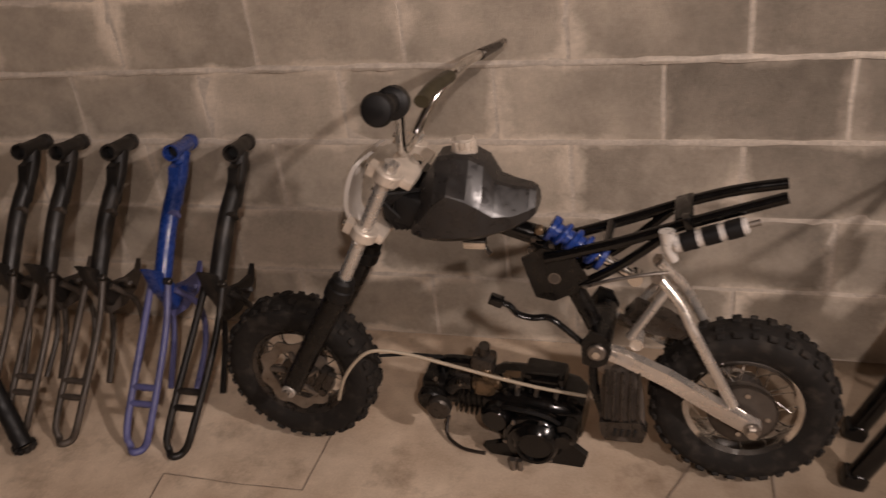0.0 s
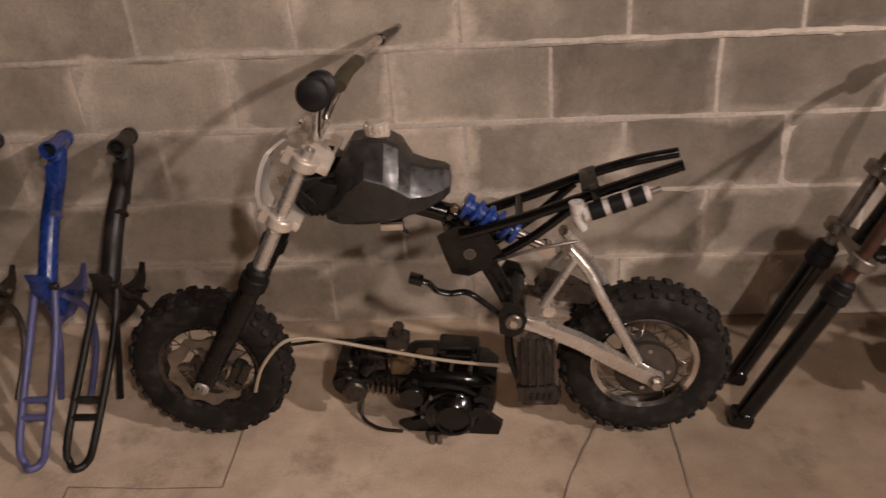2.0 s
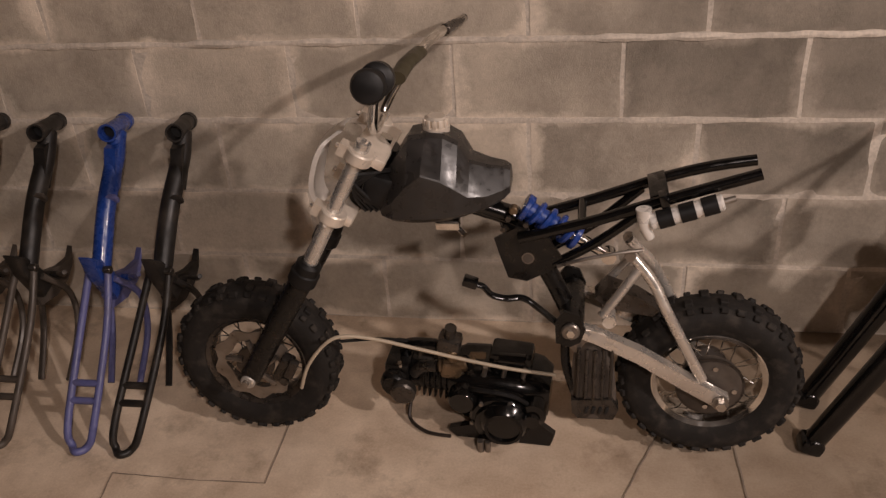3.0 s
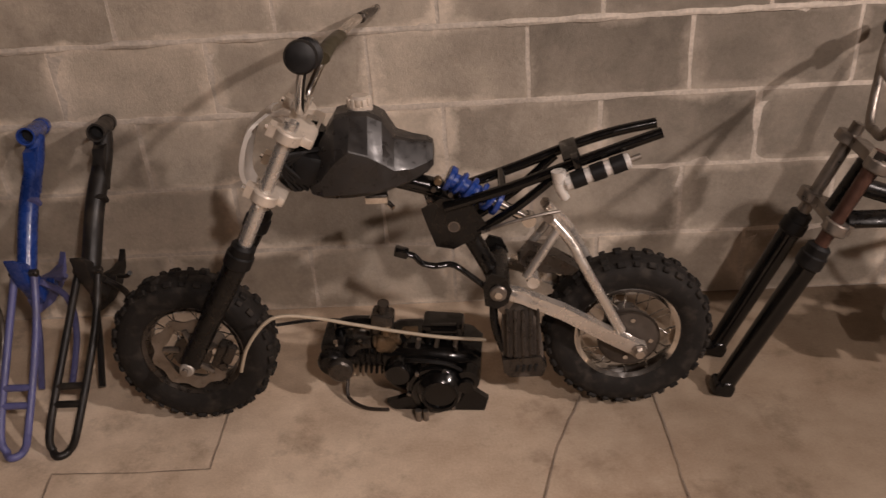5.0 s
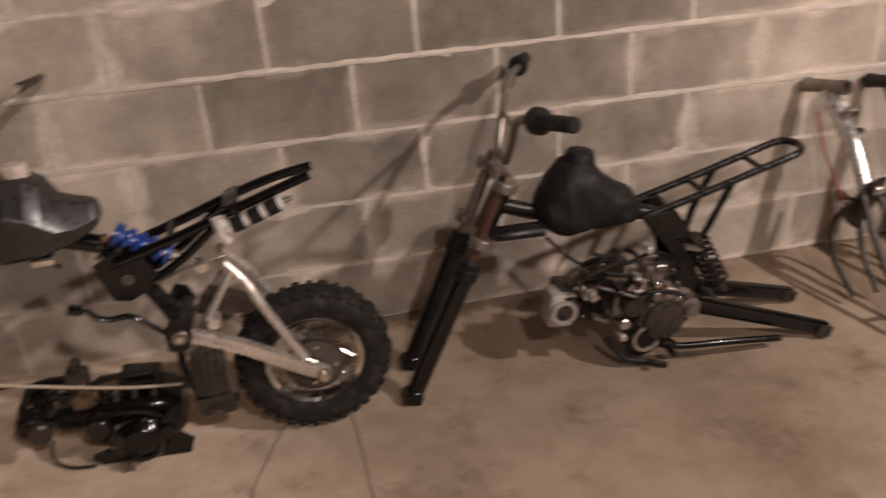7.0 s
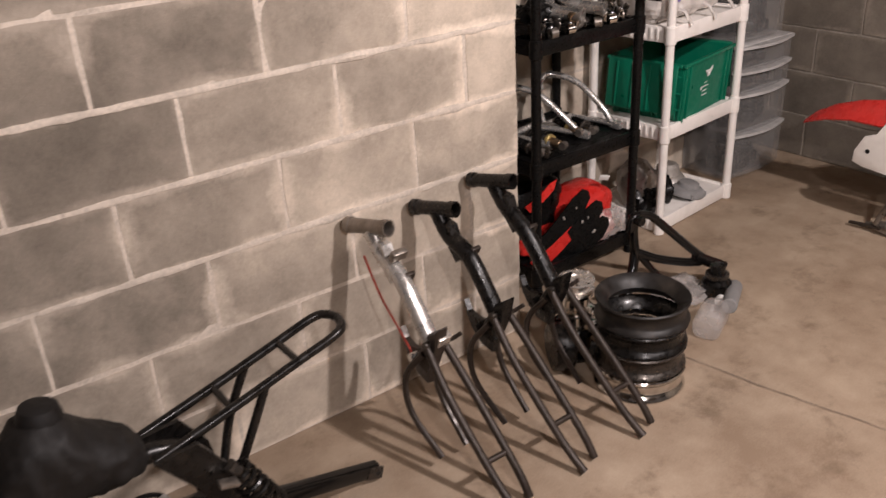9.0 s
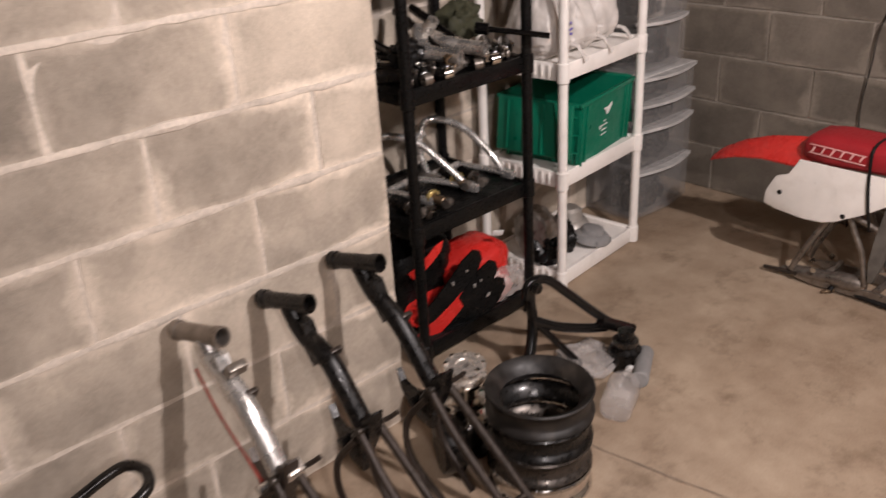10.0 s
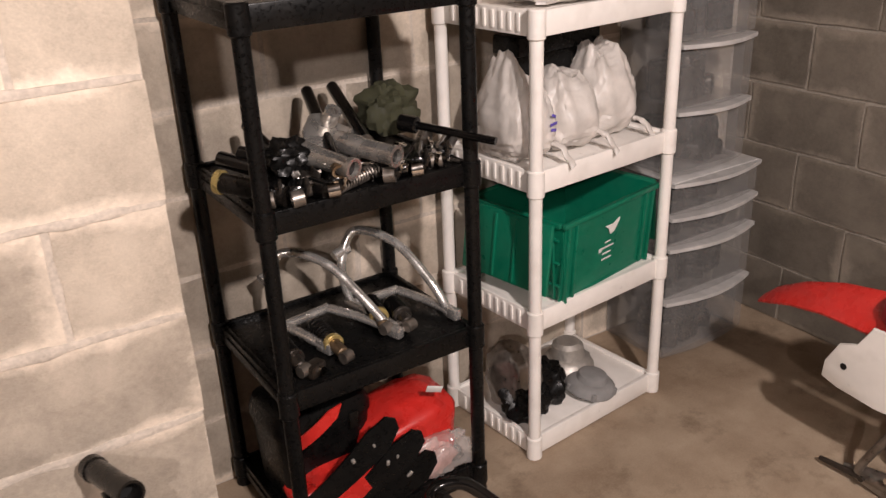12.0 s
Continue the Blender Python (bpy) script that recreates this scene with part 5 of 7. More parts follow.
# ---- bare frames standing on their tails against the wall ----
def bare_frame(at, label, tube_mat, rail_mat, skew, closed, yaw=0.0, group="bare bike frames along the wall", height=0.66):
    """A small bike frame on its tail: head tube at the wall, backbone, gusset, seat rails down to the floor.
    skew: how far the rails' ends lie along the wall from the head."""
    f = thing("bike_chassis", (at, 0, 0), (0, 0, 0), label, "bike frame", group)
    h = height
    bm = bmesh.new()
    a, b = V(0.012, 1.635, h - 0.012), V(-0.02, 1.785, h - 0.04)
    add_lathe(bm, a, b - a, [(0.0165, 0.30), (0.0165, 0.03), (0.018, 0), (0.0225, 0), (0.0225, 0.12), (0.020, 0.14), (0.020, 0.86), (0.0225, 0.88), (0.0225, 1), (0, 1)], 22)
    head = part("head_tube", bm, DULL_STEEL if tube_mat is SILVER_PAINT else tube_mat, f)
    bar(head, "bearing_cup", LENS, a + (b - a) * 0.22, a + (b - a) * 0.28, 0.0166, n=18)
    mid = V(skew * 0.25, 1.47, 0.34)
    tube(f, "backbone", tube_mat, [(0, 1.70, h - 0.035), (0.002, 1.655, h - 0.09), (skew * 0.12, 1.57, 0.48), mid], 0.0235, n=16)
    bm = bmesh.new()
    add_plate(bm, [(-0.036, -0.05), (0.026, -0.070), (0.024, 0.06), (0.0, 0.12), (-0.020, 0.05)], 0.034, Matrix.Translation(mid + V(0, 0.015, -0.02)) @ pose(0, 0, 0, 0, 0, 90) @ pose(0, 0, 0, 0, -32, 0))
    bmesh.ops.bevel(bm, geom=bm.edges[:], offset=0.005, segments=1, profile=0.5, affect="EDGES")
    part("gusset", bm, rail_mat if tube_mat is SILVER_PAINT else tube_mat, f)
    end = V(skew, 1.200 if closed else 1.175, 0.012)
    w = 0.034
    if closed:
        pts = [mid + V(-0.024, 0, 0.02), mid.lerp(end, 0.3) + V(-w, 0, 0), mid.lerp(end, 0.85) + V(-w, 0, 0), end + V(-w * 0.6, 0.015, 0.002), end + V(0, -0.004, 0), end + V(w * 0.6, 0.015, 0.002),
               mid.lerp(end, 0.85) + V(w, 0, 0), mid.lerp(end, 0.3) + V(w, 0, 0), mid + V(0.024, 0, 0.02)]
        tube(f, "seat_rail_loop", rail_mat, pts, 0.0095, n=10, steps=6)
        for k in (0.62, 0.72):
            bar(f, "cross_bar", rail_mat, mid.lerp(end, k) + V(-w, 0, 0), mid.lerp(end, k) + V(w, 0, 0), 0.009, n=10)
    else:
        for s in (-1, 1):
            e = end + V(s * 0.030, s * 0.012, 0)
            tube(f, "seat_rail", rail_mat, [mid + V(s * 0.024, 0, 0.02), mid.lerp(end, 0.3) + V(s * w, 0, 0.004), mid.lerp(end, 0.8) + V(s * w, 0, 0), e], 0.0108, n=10)
        k = 0.70
        bar(f, "cross_bar", rail_mat, mid.lerp(end, k) + V(-w, 0, 0), mid.lerp(end, k) + V(w, 0, 0), 0.008, n=10)
    # engine hanger and peg bracket behind
    for s in (-1, 1):
        tube(f, "hanger_tube", rail_mat, [mid + V(s * 0.02, 0.02, -0.02), mid + V(s * 0.045, 0.07, -0.10), mid + V(s * 0.05, 0.05, -0.20), mid + V(s * 0.04 + 0.01, -0.05, -0.30)], 0.0085, n=8)
    bm = bmesh.new()
    add_plate(bm, [(-0.105, 0.045), (-0.085, 0.02), (-0.045, 0.018), (0.0, 0.03), (0.06, 0.0), (0.05, -0.045), (-0.01, -0.05), (-0.06, -0.03), (-0.09, 0.0)], 0.016, Matrix.Translation(mid + V(0.0, 0.06, -0.06)) @ pose(0, 0, 0, 0, 0, -100))
    part("engine_mount", bm, rail_mat if closed or tube_mat is SILVER_PAINT else tube_mat, f)
    bar(f, "mount_tube", tube_mat, mid + V(-0.030, 0.07, -0.05), mid + V(0.030, 0.07, -0.05), 0.011, n=12)
    tube(f, "peg_hook", rail_mat, [mid + V(0.045, 0.05, -0.03), mid + V(0.075, 0.03, -0.02), mid + V(0.095, 0.01, 0.0)], 0.006, n=8)
    bm = bmesh.new()
    add_plate(bm, [(1.705, h - 0.045), (1.64, h - 0.055), (1.60, h - 0.14), (1.615, h - 0.155), (1.665, h - 0.10)], 0.030, pose(0.004, 0, 0, 0, 0, 90))
    part("neck_gusset", bm, tube_mat, f)
    block_part(f, "coil_bracket", rail_mat, (0.03, 0.012, 0.026), (skew * 0.1 + 0.018, 1.575, 0.50), (30, 0, 0), 0.003)
    bar(f, "shock_bolt", DARK_STEEL, mid + V(-0.034, -0.005, 0.02), mid + V(0.036, -0.005, 0.02), 0.010, n=12, bevel=0.002)
    return f


DARK = "bare black steel bike frame standing upright against the block wall"
for x, sk in ((-0.590, -0.080), (-0.958, -0.045), (-1.122, -0.035), (-1.248, -0.045)):
    bare_frame(x, DARK, DUSTY_BLACK, DUSTY_RAIL if x < -0.7 else DUSTY_BLACK, sk, True)
bare_frame(-0.766, "bright blue steel bike frame with faded lower rails by the wall", BLUE, BLUE_WORN, -0.018, True)
silver_frame = bare_frame(2.29, "bare frame with a bright silver backbone against the block wall", SILVER_PAINT, BROWN_STEEL, 0.045, False, height=0.628)
tube(silver_frame, "wire", RED_WIRE, [(-0.03, 1.70, 0.53), (-0.015, 1.66, 0.42), (0.0, 1.60, 0.33), (0.01, 1.55, 0.26)], 0.003, n=6)
block_part(silver_frame, "shock_mount", ALLOY, (0.04, 0.03, 0.05), (0.02, 1.45, 0.37), (30, 0, 0), 0.004)
block_part(silver_frame, "coil_clip", DULL_STEEL, (0.045, 0.02, 0.03), (0.012, 1.60, 0.555), (30, 0, 0), 0.004)
bare_frame(2.503, "bare black bike frame with thin open seat rails on the floor", WORN_BLACK, BROWN_STEEL, 0.06, False, height=0.615)
bare_frame(2.706, "bare black bike frame beside the stacked wheel rims", WORN_BLACK, BROWN_STEEL, 0.08, False, height=0.638)

leg = thing("loose_fork", label="loose black fork leg standing at a slant on the floor", category="fork leg")
bar(leg, "tube", SOFT_BLACK, (-1.088, 1.162, 0.022), (-1.225, 1.25, 0.26), 0.024, n=18, bevel=0.004)
bm = bmesh.new()
for k in range(10):
    t = 2 * math.pi * k / 10
    add_box(bm, (0.014, 0.014, 0.014), (-1.088 + 0.024 * math.cos(t), 1.162 + 0.024 * math.sin(t), 0.024), (0, 0, math.degrees(t)), 0.002, 1)
part("foot", bm, RUBBER, leg)


# ---- shelving units ----
def shelf_unit(name, at, turn, size, levels, mat, label, lip=0.055, slots=True, posts_r=0.016):
    """A plastic rack: trays with ribbed lips on round posts. levels: heights of the lips' undersides."""
    w, d = size
    u = thing(name, at, turn, label, "shelving unit")
    for z in levels:
        bm = bmesh.new()
        add_box(bm, (w - 0.012, d - 0.012, 0.008), (w / 2, d / 2, z + lip - 0.012), (0, 0, 0), 0.002)
        tray = part("tray", bm, mat, u)
        for sx, sy, x, y in ((w - 0.02, 0.014, w / 2, 0.004), (w - 0.02, 0.014, w / 2, d - 0.004), (0.014, d - 0.02, 0.004, d / 2), (0.014, d - 0.02, w - 0.004, d / 2)):
            block_part(tray, "lip", mat, (sx, sy, lip), (x, y, z + lip / 2))
        if slots:
            for k in range(9):
                y = 0.055 + (d - 0.11) * k / 8
                block_part(tray, "rib", mat, (0.005, 0.011, lip * 0.72), (-0.0045, y, z + lip * 0.52), bevel=0.002)
        else:
            block_part(tray, "moulding", mat, (0.005, d - 0.10, lip * 0.35), (-0.0045, d / 2, z + lip * 0.5), bevel=0.002)
        for x in (0.0, w):
            for y in (0.0, d):
                bar(tray, "socket", mat, (x, y, z - 0.004), (x, y, z + lip + 0.006), posts_r + 0.005, n=18, bevel=0.003)
    zs = sorted(levels)
    for a, b in zip(zs, zs[1:]):
        for x in (0.0, w):
            for y in (0.0, d):
                bar(u, "post", mat, (x, y, a + lip), (x, y, b), posts_r, n=18)
    if zs[0] > 0.01:
        for x in (0.0, w):
            for y in (0.0, d):
                bar(u, "foot", mat, (x, y, 0.0), (x, y, zs[0]), posts_r + 0.004, posts_r, 18, 0.003)
    return u


BS = (3.100, 1.955)
black_shelf = shelf_unit("black_shelf", (*BS, 0), (0, 0, 0.8), (0.488, 0.400), (0.033, 0.437, 0.846, 1.236), BLACK_PLASTIC,
                         "black plastic four-tier rack full of bike parts", 0.05, False, 0.017)
WS = (3.789, 1.985)
white_shelf = shelf_unit("white_shelf", (*WS, 0), (0, 0, 5.5), (0.497, 0.345), (0.004, 0.388, 0.764, 1.137), WHITE_PLASTIC,
                         "white plastic four-tier rack with ribbed tray edges", 0.058, True, 0.0165)

# ---- on the black rack, second tray from the top ----
T2, T3, T4 = 0.890, 0.482, 0.078


def fork_tube(a, b, r, mat, label, end=None):
    f = thing("loose_fork", a, (0, 0, 0), label, "fork tube", "loose fork tubes on the black rack")
    d = V(*b) - V(*a)
    bm = bmesh.new()
    add_lathe(bm, (0, 0, 0), d, [(0, 0.01), (r * 0.72, 0.01), (r * 0.72, 0), (r, 0), (r, 1), (r * 0.72, 1), (r * 0.72, 0.985), (0, 0.985)], 20)
    part("tube", bm, mat, f)
    if end:
        u = d.normalized()
        bm = bmesh.new()
        add_lathe(bm, d - u * 0.02, u * 0.024, [(r * 0.75, 0), (r * 1.12, 0), (r * 1.12, 1), (r * 0.75, 1), (r * 0.75, 0)], 20)
        part("collar", bm, end, f)
    return f


TUBE = "black bare fork tube lying in the pile of fork parts"
for a, b, r, mat, end in (((3.20, 2.27, 0.985), (3.215, 1.99, 0.915), 0.013, BLACK_PAINT, None), ((3.365, 2.30, 1.03), (3.27, 1.96, 0.945), 0.014, BLACK_PAINT, BRONZE),
                          ((3.43, 2.30, 1.03), (3.37, 2.02, 0.965), 0.014, BLACK_PAINT, DULL_STEEL), ((3.13, 2.26, 0.925), (3.24, 1.96, 0.912), 0.018, BLACK_PAINT, None),
                          ((3.16, 2.22, 0.94), (3.33, 1.99, 0.912), 0.018, BLACK_PAINT, None), ((3.25, 2.20, 0.945), (3.44, 1.98, 0.91), 0.017, BLACK_PAINT, CHROME),
                          ((3.36, 2.22, 0.93), (3.52, 1.98, 0.91), 0.017, WORN_BLACK, CHROME)):
    fork_tube(a, b, r, mat, TUBE, end)
gold_tube = fork_tube((3.065, 2.10, 0.93), (3.16, 1.975, 0.912), 0.021, WORN_BLACK, "black fork slider with a yellowed end collar")
ring(gold_tube, "end_collar", GOLD, (0.004, -0.005, 0.0), (0.6, -0.8, -0.1), 0.025, 0.017, 0.012)
rod = thing("metal_rod", (3.49, 2.03, 0.985), (0, 0, 0), "long black axle rod poking out past the rack", "rod")
bar(rod, "shaft", BLACK_PAINT, (0, 0, 0), (0.10, -0.16, -0.02), 0.009, n=12)
bar(rod, "nut", BLACK_PAINT, (-0.02, 0.03, 0.004), (0.004, -0.006, -0.001), 0.019, n=12, bevel=0.003)

lower = thing("fork_bridge", (3.33, 2.06, 0.955), (0, 0, 0), "bare silver fork bridge with two open tube ends", "fork bridge")
bm = bmesh.new()
add_plate(bm, [(-0.075, -0.02), (-0.05, 0.03), (-0.01, 0.065), (0.02, 0.06), (0.03, 0.02), (0.08, -0.01), (0.06, -0.035), (-0.06, -0.035)], 0.028, pose(-0.02, 0.03, 0.02, -52, 0, 10))
bmesh.ops.bevel(bm, geom=bm.edges[:], offset=0.006, segments=2, profile=0.5, affect="EDGES")
part("plate", bm, PILE_STEEL, lower)
ring(lower, "stem_hole", PILE_STEEL, (-0.005, 0.035, 0.065), (0.1, -0.62, 0.78), 0.018, 0.011, 0.036)
for a, b in (((-0.095, 0.035, 0.01), (-0.035, -0.115, -0.008)), ((0.0, 0.02, 0.012), (0.062, -0.12, 0.0))):
    bm = bmesh.new()
    a, b = V(*a), V(*b)
    add_lathe(bm, a, b - a, [(0.013, 0), (0.024, 0), (0.024, 0.4), (0.021, 0.45), (0.021, 0.93), (0.0235, 0.95), (0.0235, 1), (0.016, 1), (0.016, 0.9), (0, 0.9)], 22)
    tb = part("tube_end", bm, PILE_STEEL, lower)
    bar(tb, "bore", LENS, a.lerp(b, 0.905), a.lerp(b, 0.93), 0.0162, n=20)
for k, (x, y, tz) in enumerate(((3.32, 1.985, 14), (3.345, 2.0, 6))):
    sp = thing("coil_spring", (x, y, T2 + 0.018), (0, 0, tz), "small loose steel coil spring among fork parts", "spring", "springs on the black rack")
    bm = bmesh.new()
    add_spring(bm, (-0.06, 0, 0), (0.055, 0.02, 0), 0.014, 0.0022, 13, n=5, per=10)
    part("coil", bm, DULL_STEEL, sp)
rnd = random.Random(21)
for k, (x, y) in enumerate(((3.14, 2.005), (3.185, 1.985), (3.27, 1.985), (3.41, 1.985), (3.47, 1.99), (3.54, 2.01), (3.22, 2.03), (3.52, 2.06), (3.44, 2.06))):
    lug = thing("loose_fork_bottom", (x, y, T2), (0, 0, rnd.uniform(-50, 50)), "oily dark fork bottom with a bright axle lug", "fork part", "fork bottoms on the black rack")
    bm = bmesh.new()
    add_lathe(bm, (0.0, 0.10, 0.03), (0, -0.13, -0.006), [(0, 0), (0.018, 0), (0.020, 0.6), (0.024, 0.75), (0.020, 0.95), (0.010, 1), (0, 1)], 16)
    part("slider", bm, rnd.choice((BLACK_PAINT, DARK_STEEL, BLACK_PAINT)), lug)
    ring(lug, "axle_eye", rnd.choice((CHROME, DULL_STEEL)), (0.0, -0.035, 0.022), (1, 0.2, 0.1), 0.017, 0.009, 0.024, 18)
    block_part(lug, "caliper_ear", rnd.choice((CHROME, DULL_STEEL, DARK_STEEL)), (0.008, 0.034, 0.026), (0.02, -0.015, 0.04), (20, 10, 15), 0.004)
    bolt(lug, (0.024, -0.02, 0.045), (1, 0, 0.2), 0.006, 0.008)

rnd = random.Random(44)
for k in range(22):
    x, y = rnd.uniform(3.13, 3.56), rnd.uniform(1.985, 2.16)
    z = T2 + (0.012 if k % 2 else rnd.uniform(0.03, 0.05))
    hb = thing("axle_bolt", (x, y, z), (rnd.uniform(-15, 15), rnd.uniform(-15, 15), rnd.uniform(0, 360)), "small bright bolt among the piled fork parts", "bolt", "loose bolts on the black rack")
    bar(hb, "shank", rnd.choice((CHROME, DARK_STEEL)), (0, 0, 0), (rnd.uniform(0.03, 0.06), 0, 0), 0.005, n=10)
    bar(hb, "bolt_head", CHROME, (-0.008, 0, 0), (0, 0, 0), 0.0095, n=6, bevel=0.001)


def crumpled(name, at, size, mat, label, category, seed, power=2.4, rough=0.16, kind="", rows=22, cols=36, pull=None, crease=0.0):
    """A slack, creased sack: a rounded body folded by noise, flat on its base."""
    o = thing(name, at, (0, 0, 0), label, category)
    bm = bmesh.new()
    rings = []
    off = V(seed * 3.1, seed * 1.7, seed)
    for i in range(1, rows):
        v = math.pi * i / rows
        ringv = []
        for k in range(cols):
            u = 2 * math.pi * k / cols
            p = V(math.sin(v) * math.cos(u), math.sin(v) * math.sin(u), -math.cos(v))
            q = V(*(math.copysign(abs(c) ** (2 / power), c) for c in p))
            fold = noise.noise(p * 2.2 + off) * rough + abs(noise.noise(p * 6 + off * 2)) * rough * (-0.5 if crease else 0.55) + noise.noise(p * 13 + off) * rough * (0.05 if crease else 0.18)
            if crease:
                fold += crease * (1 - 2 * abs(noise.noise(V(p.x * 3, p.y * 3, p.z * 7) + off))) * 0.5 + crease * (1 - 2 * abs(noise.noise(p * 11 + off))) * 0.25
            q = q * (1 - 0.1 + fold)
            if pull:
                q = pull(q)
            z = max(q.z, -0.93)
            ringv.append(bm.verts.new((q.x * size[0] / 2, q.y * size[1] / 2, (z + 0.93) * size[2] / 1.93)))
        rings.append(ringv)
    for p, q in zip(rings, rings[1:]):
        for k in range(cols):
            bm.faces.new((p[k], p[(k + 1) % cols], q[(k + 1) % cols], q[k]))
    bm.faces.new(rings[0][::-1])
    bm.faces.new(rings[-1])
    part("film", bm, mat, o)
    return o


crumpled("mesh_sack", (3.50, 2.16, 0.935), (0.14, 0.13, 0.12), OLIVE, "olive green cloth bundle over the fork parts", "cloth", 5, rough=0.35)
crumpled("mesh_sack", (3.205, 2.07, 0.925), (0.10, 0.10, 0.07), BLACK_PLASTIC, "dark oily rag draped on fork parts", "cloth", 9, rough=0.4)


def swing_arch(at, turn, mat, label, w=0.15, l=0.26, h=0.17, group="alloy swingarms on the black rack"):
    """A small swingarm: fork-shaped tube bow, cross member, axle lugs, upper bow."""
    s = thing("swingarm", at, turn, label, "swingarm", group)
    tube(s, "bow", mat, [(-w / 2, 0.02, 0.012), (-w / 2, 0.05, 0.10), (-w / 4, 0.06, h * 0.95), (0, 0.03, h), (w / 4, -0.05, h * 0.85), (w * 0.42, -0.14, h * 0.42), (w / 2, -l + 0.03, 0.02)], 0.0115, n=12)
    tube(s, "lower_arm", mat, [(w / 2, -l + 0.02, 0.016), (w * 0.45, -0.12, 0.02), (w * 0.3, -0.02, 0.022)], 0.013, n=12, flat=0.8)
    tube(s, "lower_arm", mat, [(-w / 2, -0.15, 0.016), (-w / 2, -0.06, 0.018), (-w / 2, 0.03, 0.016)], 0.013, n=12, flat=0.8)
    bar(s, "cross_tube", mat, (-w / 2, 0.0, 0.02), (w * 0.32, -0.01, 0.02), 0.012, n=14)
    for x, y in ((w / 2, -l), (-w / 2, -0.16)):
        bm = bmesh.new()
        add_box(bm, (0.022, 0.05, 0.028), (x, y + 0.012, 0.016), (0, 0, 0), 0.005)
        part("axle_lug", bm, mat, s)
        bolt(s, (x + 0.011, y + 0.002, 0.016), (1, 0, 0), 0.010, 0.01, DULL_STEEL)
    bar(s, "pivot_sleeve", mat, (-w / 2 - 0.014, 0.06, h * 0.72), (-w / 2 + 0.03, 0.06, h * 0.78), 0.014, n=14)
    return s


swing_arch((3.285, 2.235, T3), (0, 0, 14), SILVER_PAINT, "silver tubular swingarm standing on the black rack", 0.15, 0.23, 0.175)
swing_arch((3.475, 2.225, T3), (0, 0, 6), SILVER_PAINT, "silver tubular swingarm beside shock absorbers", 0.15, 0.21, 0.185)


def shock_unit(a, b, label, body, spring_mat):
    s = thing("shock_absorber", a, (0, 0, 0), label, "shock absorber", "loose shocks on the black rack")
    d = V(*b) - V(*a)
    u = d.normalized()
    bar(s, "damper", body, d * 0.45, d * 0.88, 0.017, 0.014, 16, 0.003)
    bar(s, "rod", CHROME, (0, 0, 0), d * 0.5, 0.006, n=10)
    bm = bmesh.new()
    add_spring(bm, u * 0.012, d * 0.55, 0.0195, 0.0036, 6.5, n=6)
    part("spring", bm, spring_mat, s)
    bar(s, "spring_seat", GOLD if body is BRONZE else body, d * 0.54, d * 0.62, 0.024, n=18, bevel=0.002)
    for k in (0.0, 0.95):
        c = d * k
        bar(s, "eye", DULL_STEEL, c + V(-0.012, -0.004, 0), c + V(0.012, 0.004, 0), 0.014, n=14)
    return s


shock_unit((3.265, 2.17, T3 + 0.026), (3.262, 1.985, T3 + 0.022), "worn shock absorber with black spring and yellowed collar", BRONZE, WORN_BLACK)
shock_unit((3.165, 2.14, T3 + 0.026), (3.16, 1.99, T3 + 0.022), "oily short shock absorber with dark spring", DARK_STEEL, WORN_BLACK)
shock_unit((3.43, 2.20, T3 + 0.028), (3.392, 2.04, T3 + 0.026), "shock absorber with open black coil spring", BRONZE, BLACK_PAINT)
shock_unit((3.47, 2.16, T3 + 0.026), (3.445, 2.02, T3 + 0.026), "bare black coil-sprung shock absorber", DARK_STEEL, BLACK_PAINT)
oily = thing("brake_caliper", (3.185, 2.0, T3), (0, 0, 25), "small shiny oily brake part on the rack", "brake part")
block_part(oily, "body", DARK_STEEL, (0.05, 0.035, 0.03), (0, 0, 0.016), (0, 0, 0), 0.007)
bar(oily, "piston", CHROME, (0, -0.018, 0.017), (0, -0.026, 0.017), 0.011, n=16)


# ---- lowest tray: plastics ----
def panel(name, at, turn, outline, curve, thick, mat, label, category, tag=""):
    """A moulded body panel: an outline bulged along y by the curve."""
    o = thing(name, at, turn, label, category, tag)
    bm = bmesh.new()
    add_plate(bm, outline, thick)
    bmesh.ops.triangulate(bm, faces=[f for f in bm.faces if len(f.verts) > 4])
    bmesh.ops.subdivide_edges(bm, edges=bm.edges[:], cuts=3, use_grid_fill=True)
    xs = [v.co.x for v in bm.verts]
    c, h = (max(xs) + min(xs)) / 2, (max(xs) - min(xs)) / 2
    for v in bm.verts:
        v.co.y += curve * (1 - ((v.co.x - c) / h) ** 2)
    part("shell", bm, mat, o)
    return o


crumpled("red_fairing", (3.45, 2.12, T4), (0.30, 0.22, 0.215), RED_PLASTIC, "heap of bright red plastic body panels in film", "body panels", 31, power=3.2, rough=0.10, pull=lambda q: V(q.x, q.y - 0.25 * max(0, -q.z), q.z * (0.78 + 0.22 * q.x)))
crumpled("red_fairing", (3.23, 2.08, T4), (0.22, 0.16, 0.10), RED_PLASTIC, "dark red body panel low in the rack", "body panels", 37, power=2.6, rough=0.3)
crumpled("plastic_bag", (3.49, 2.00, T4), (0.20, 0.08, 0.11), CLEAR_FILM, "clear crumpled plastic bag round pale parts", "plastic bag", 41, rough=0.35)
crumpled("pale_packet", (3.47, 2.01, T4), (0.13, 0.07, 0.09), PALE_PINK, "pale pink wrapped parts at the tray edge", "packet", 43, rough=0.4)
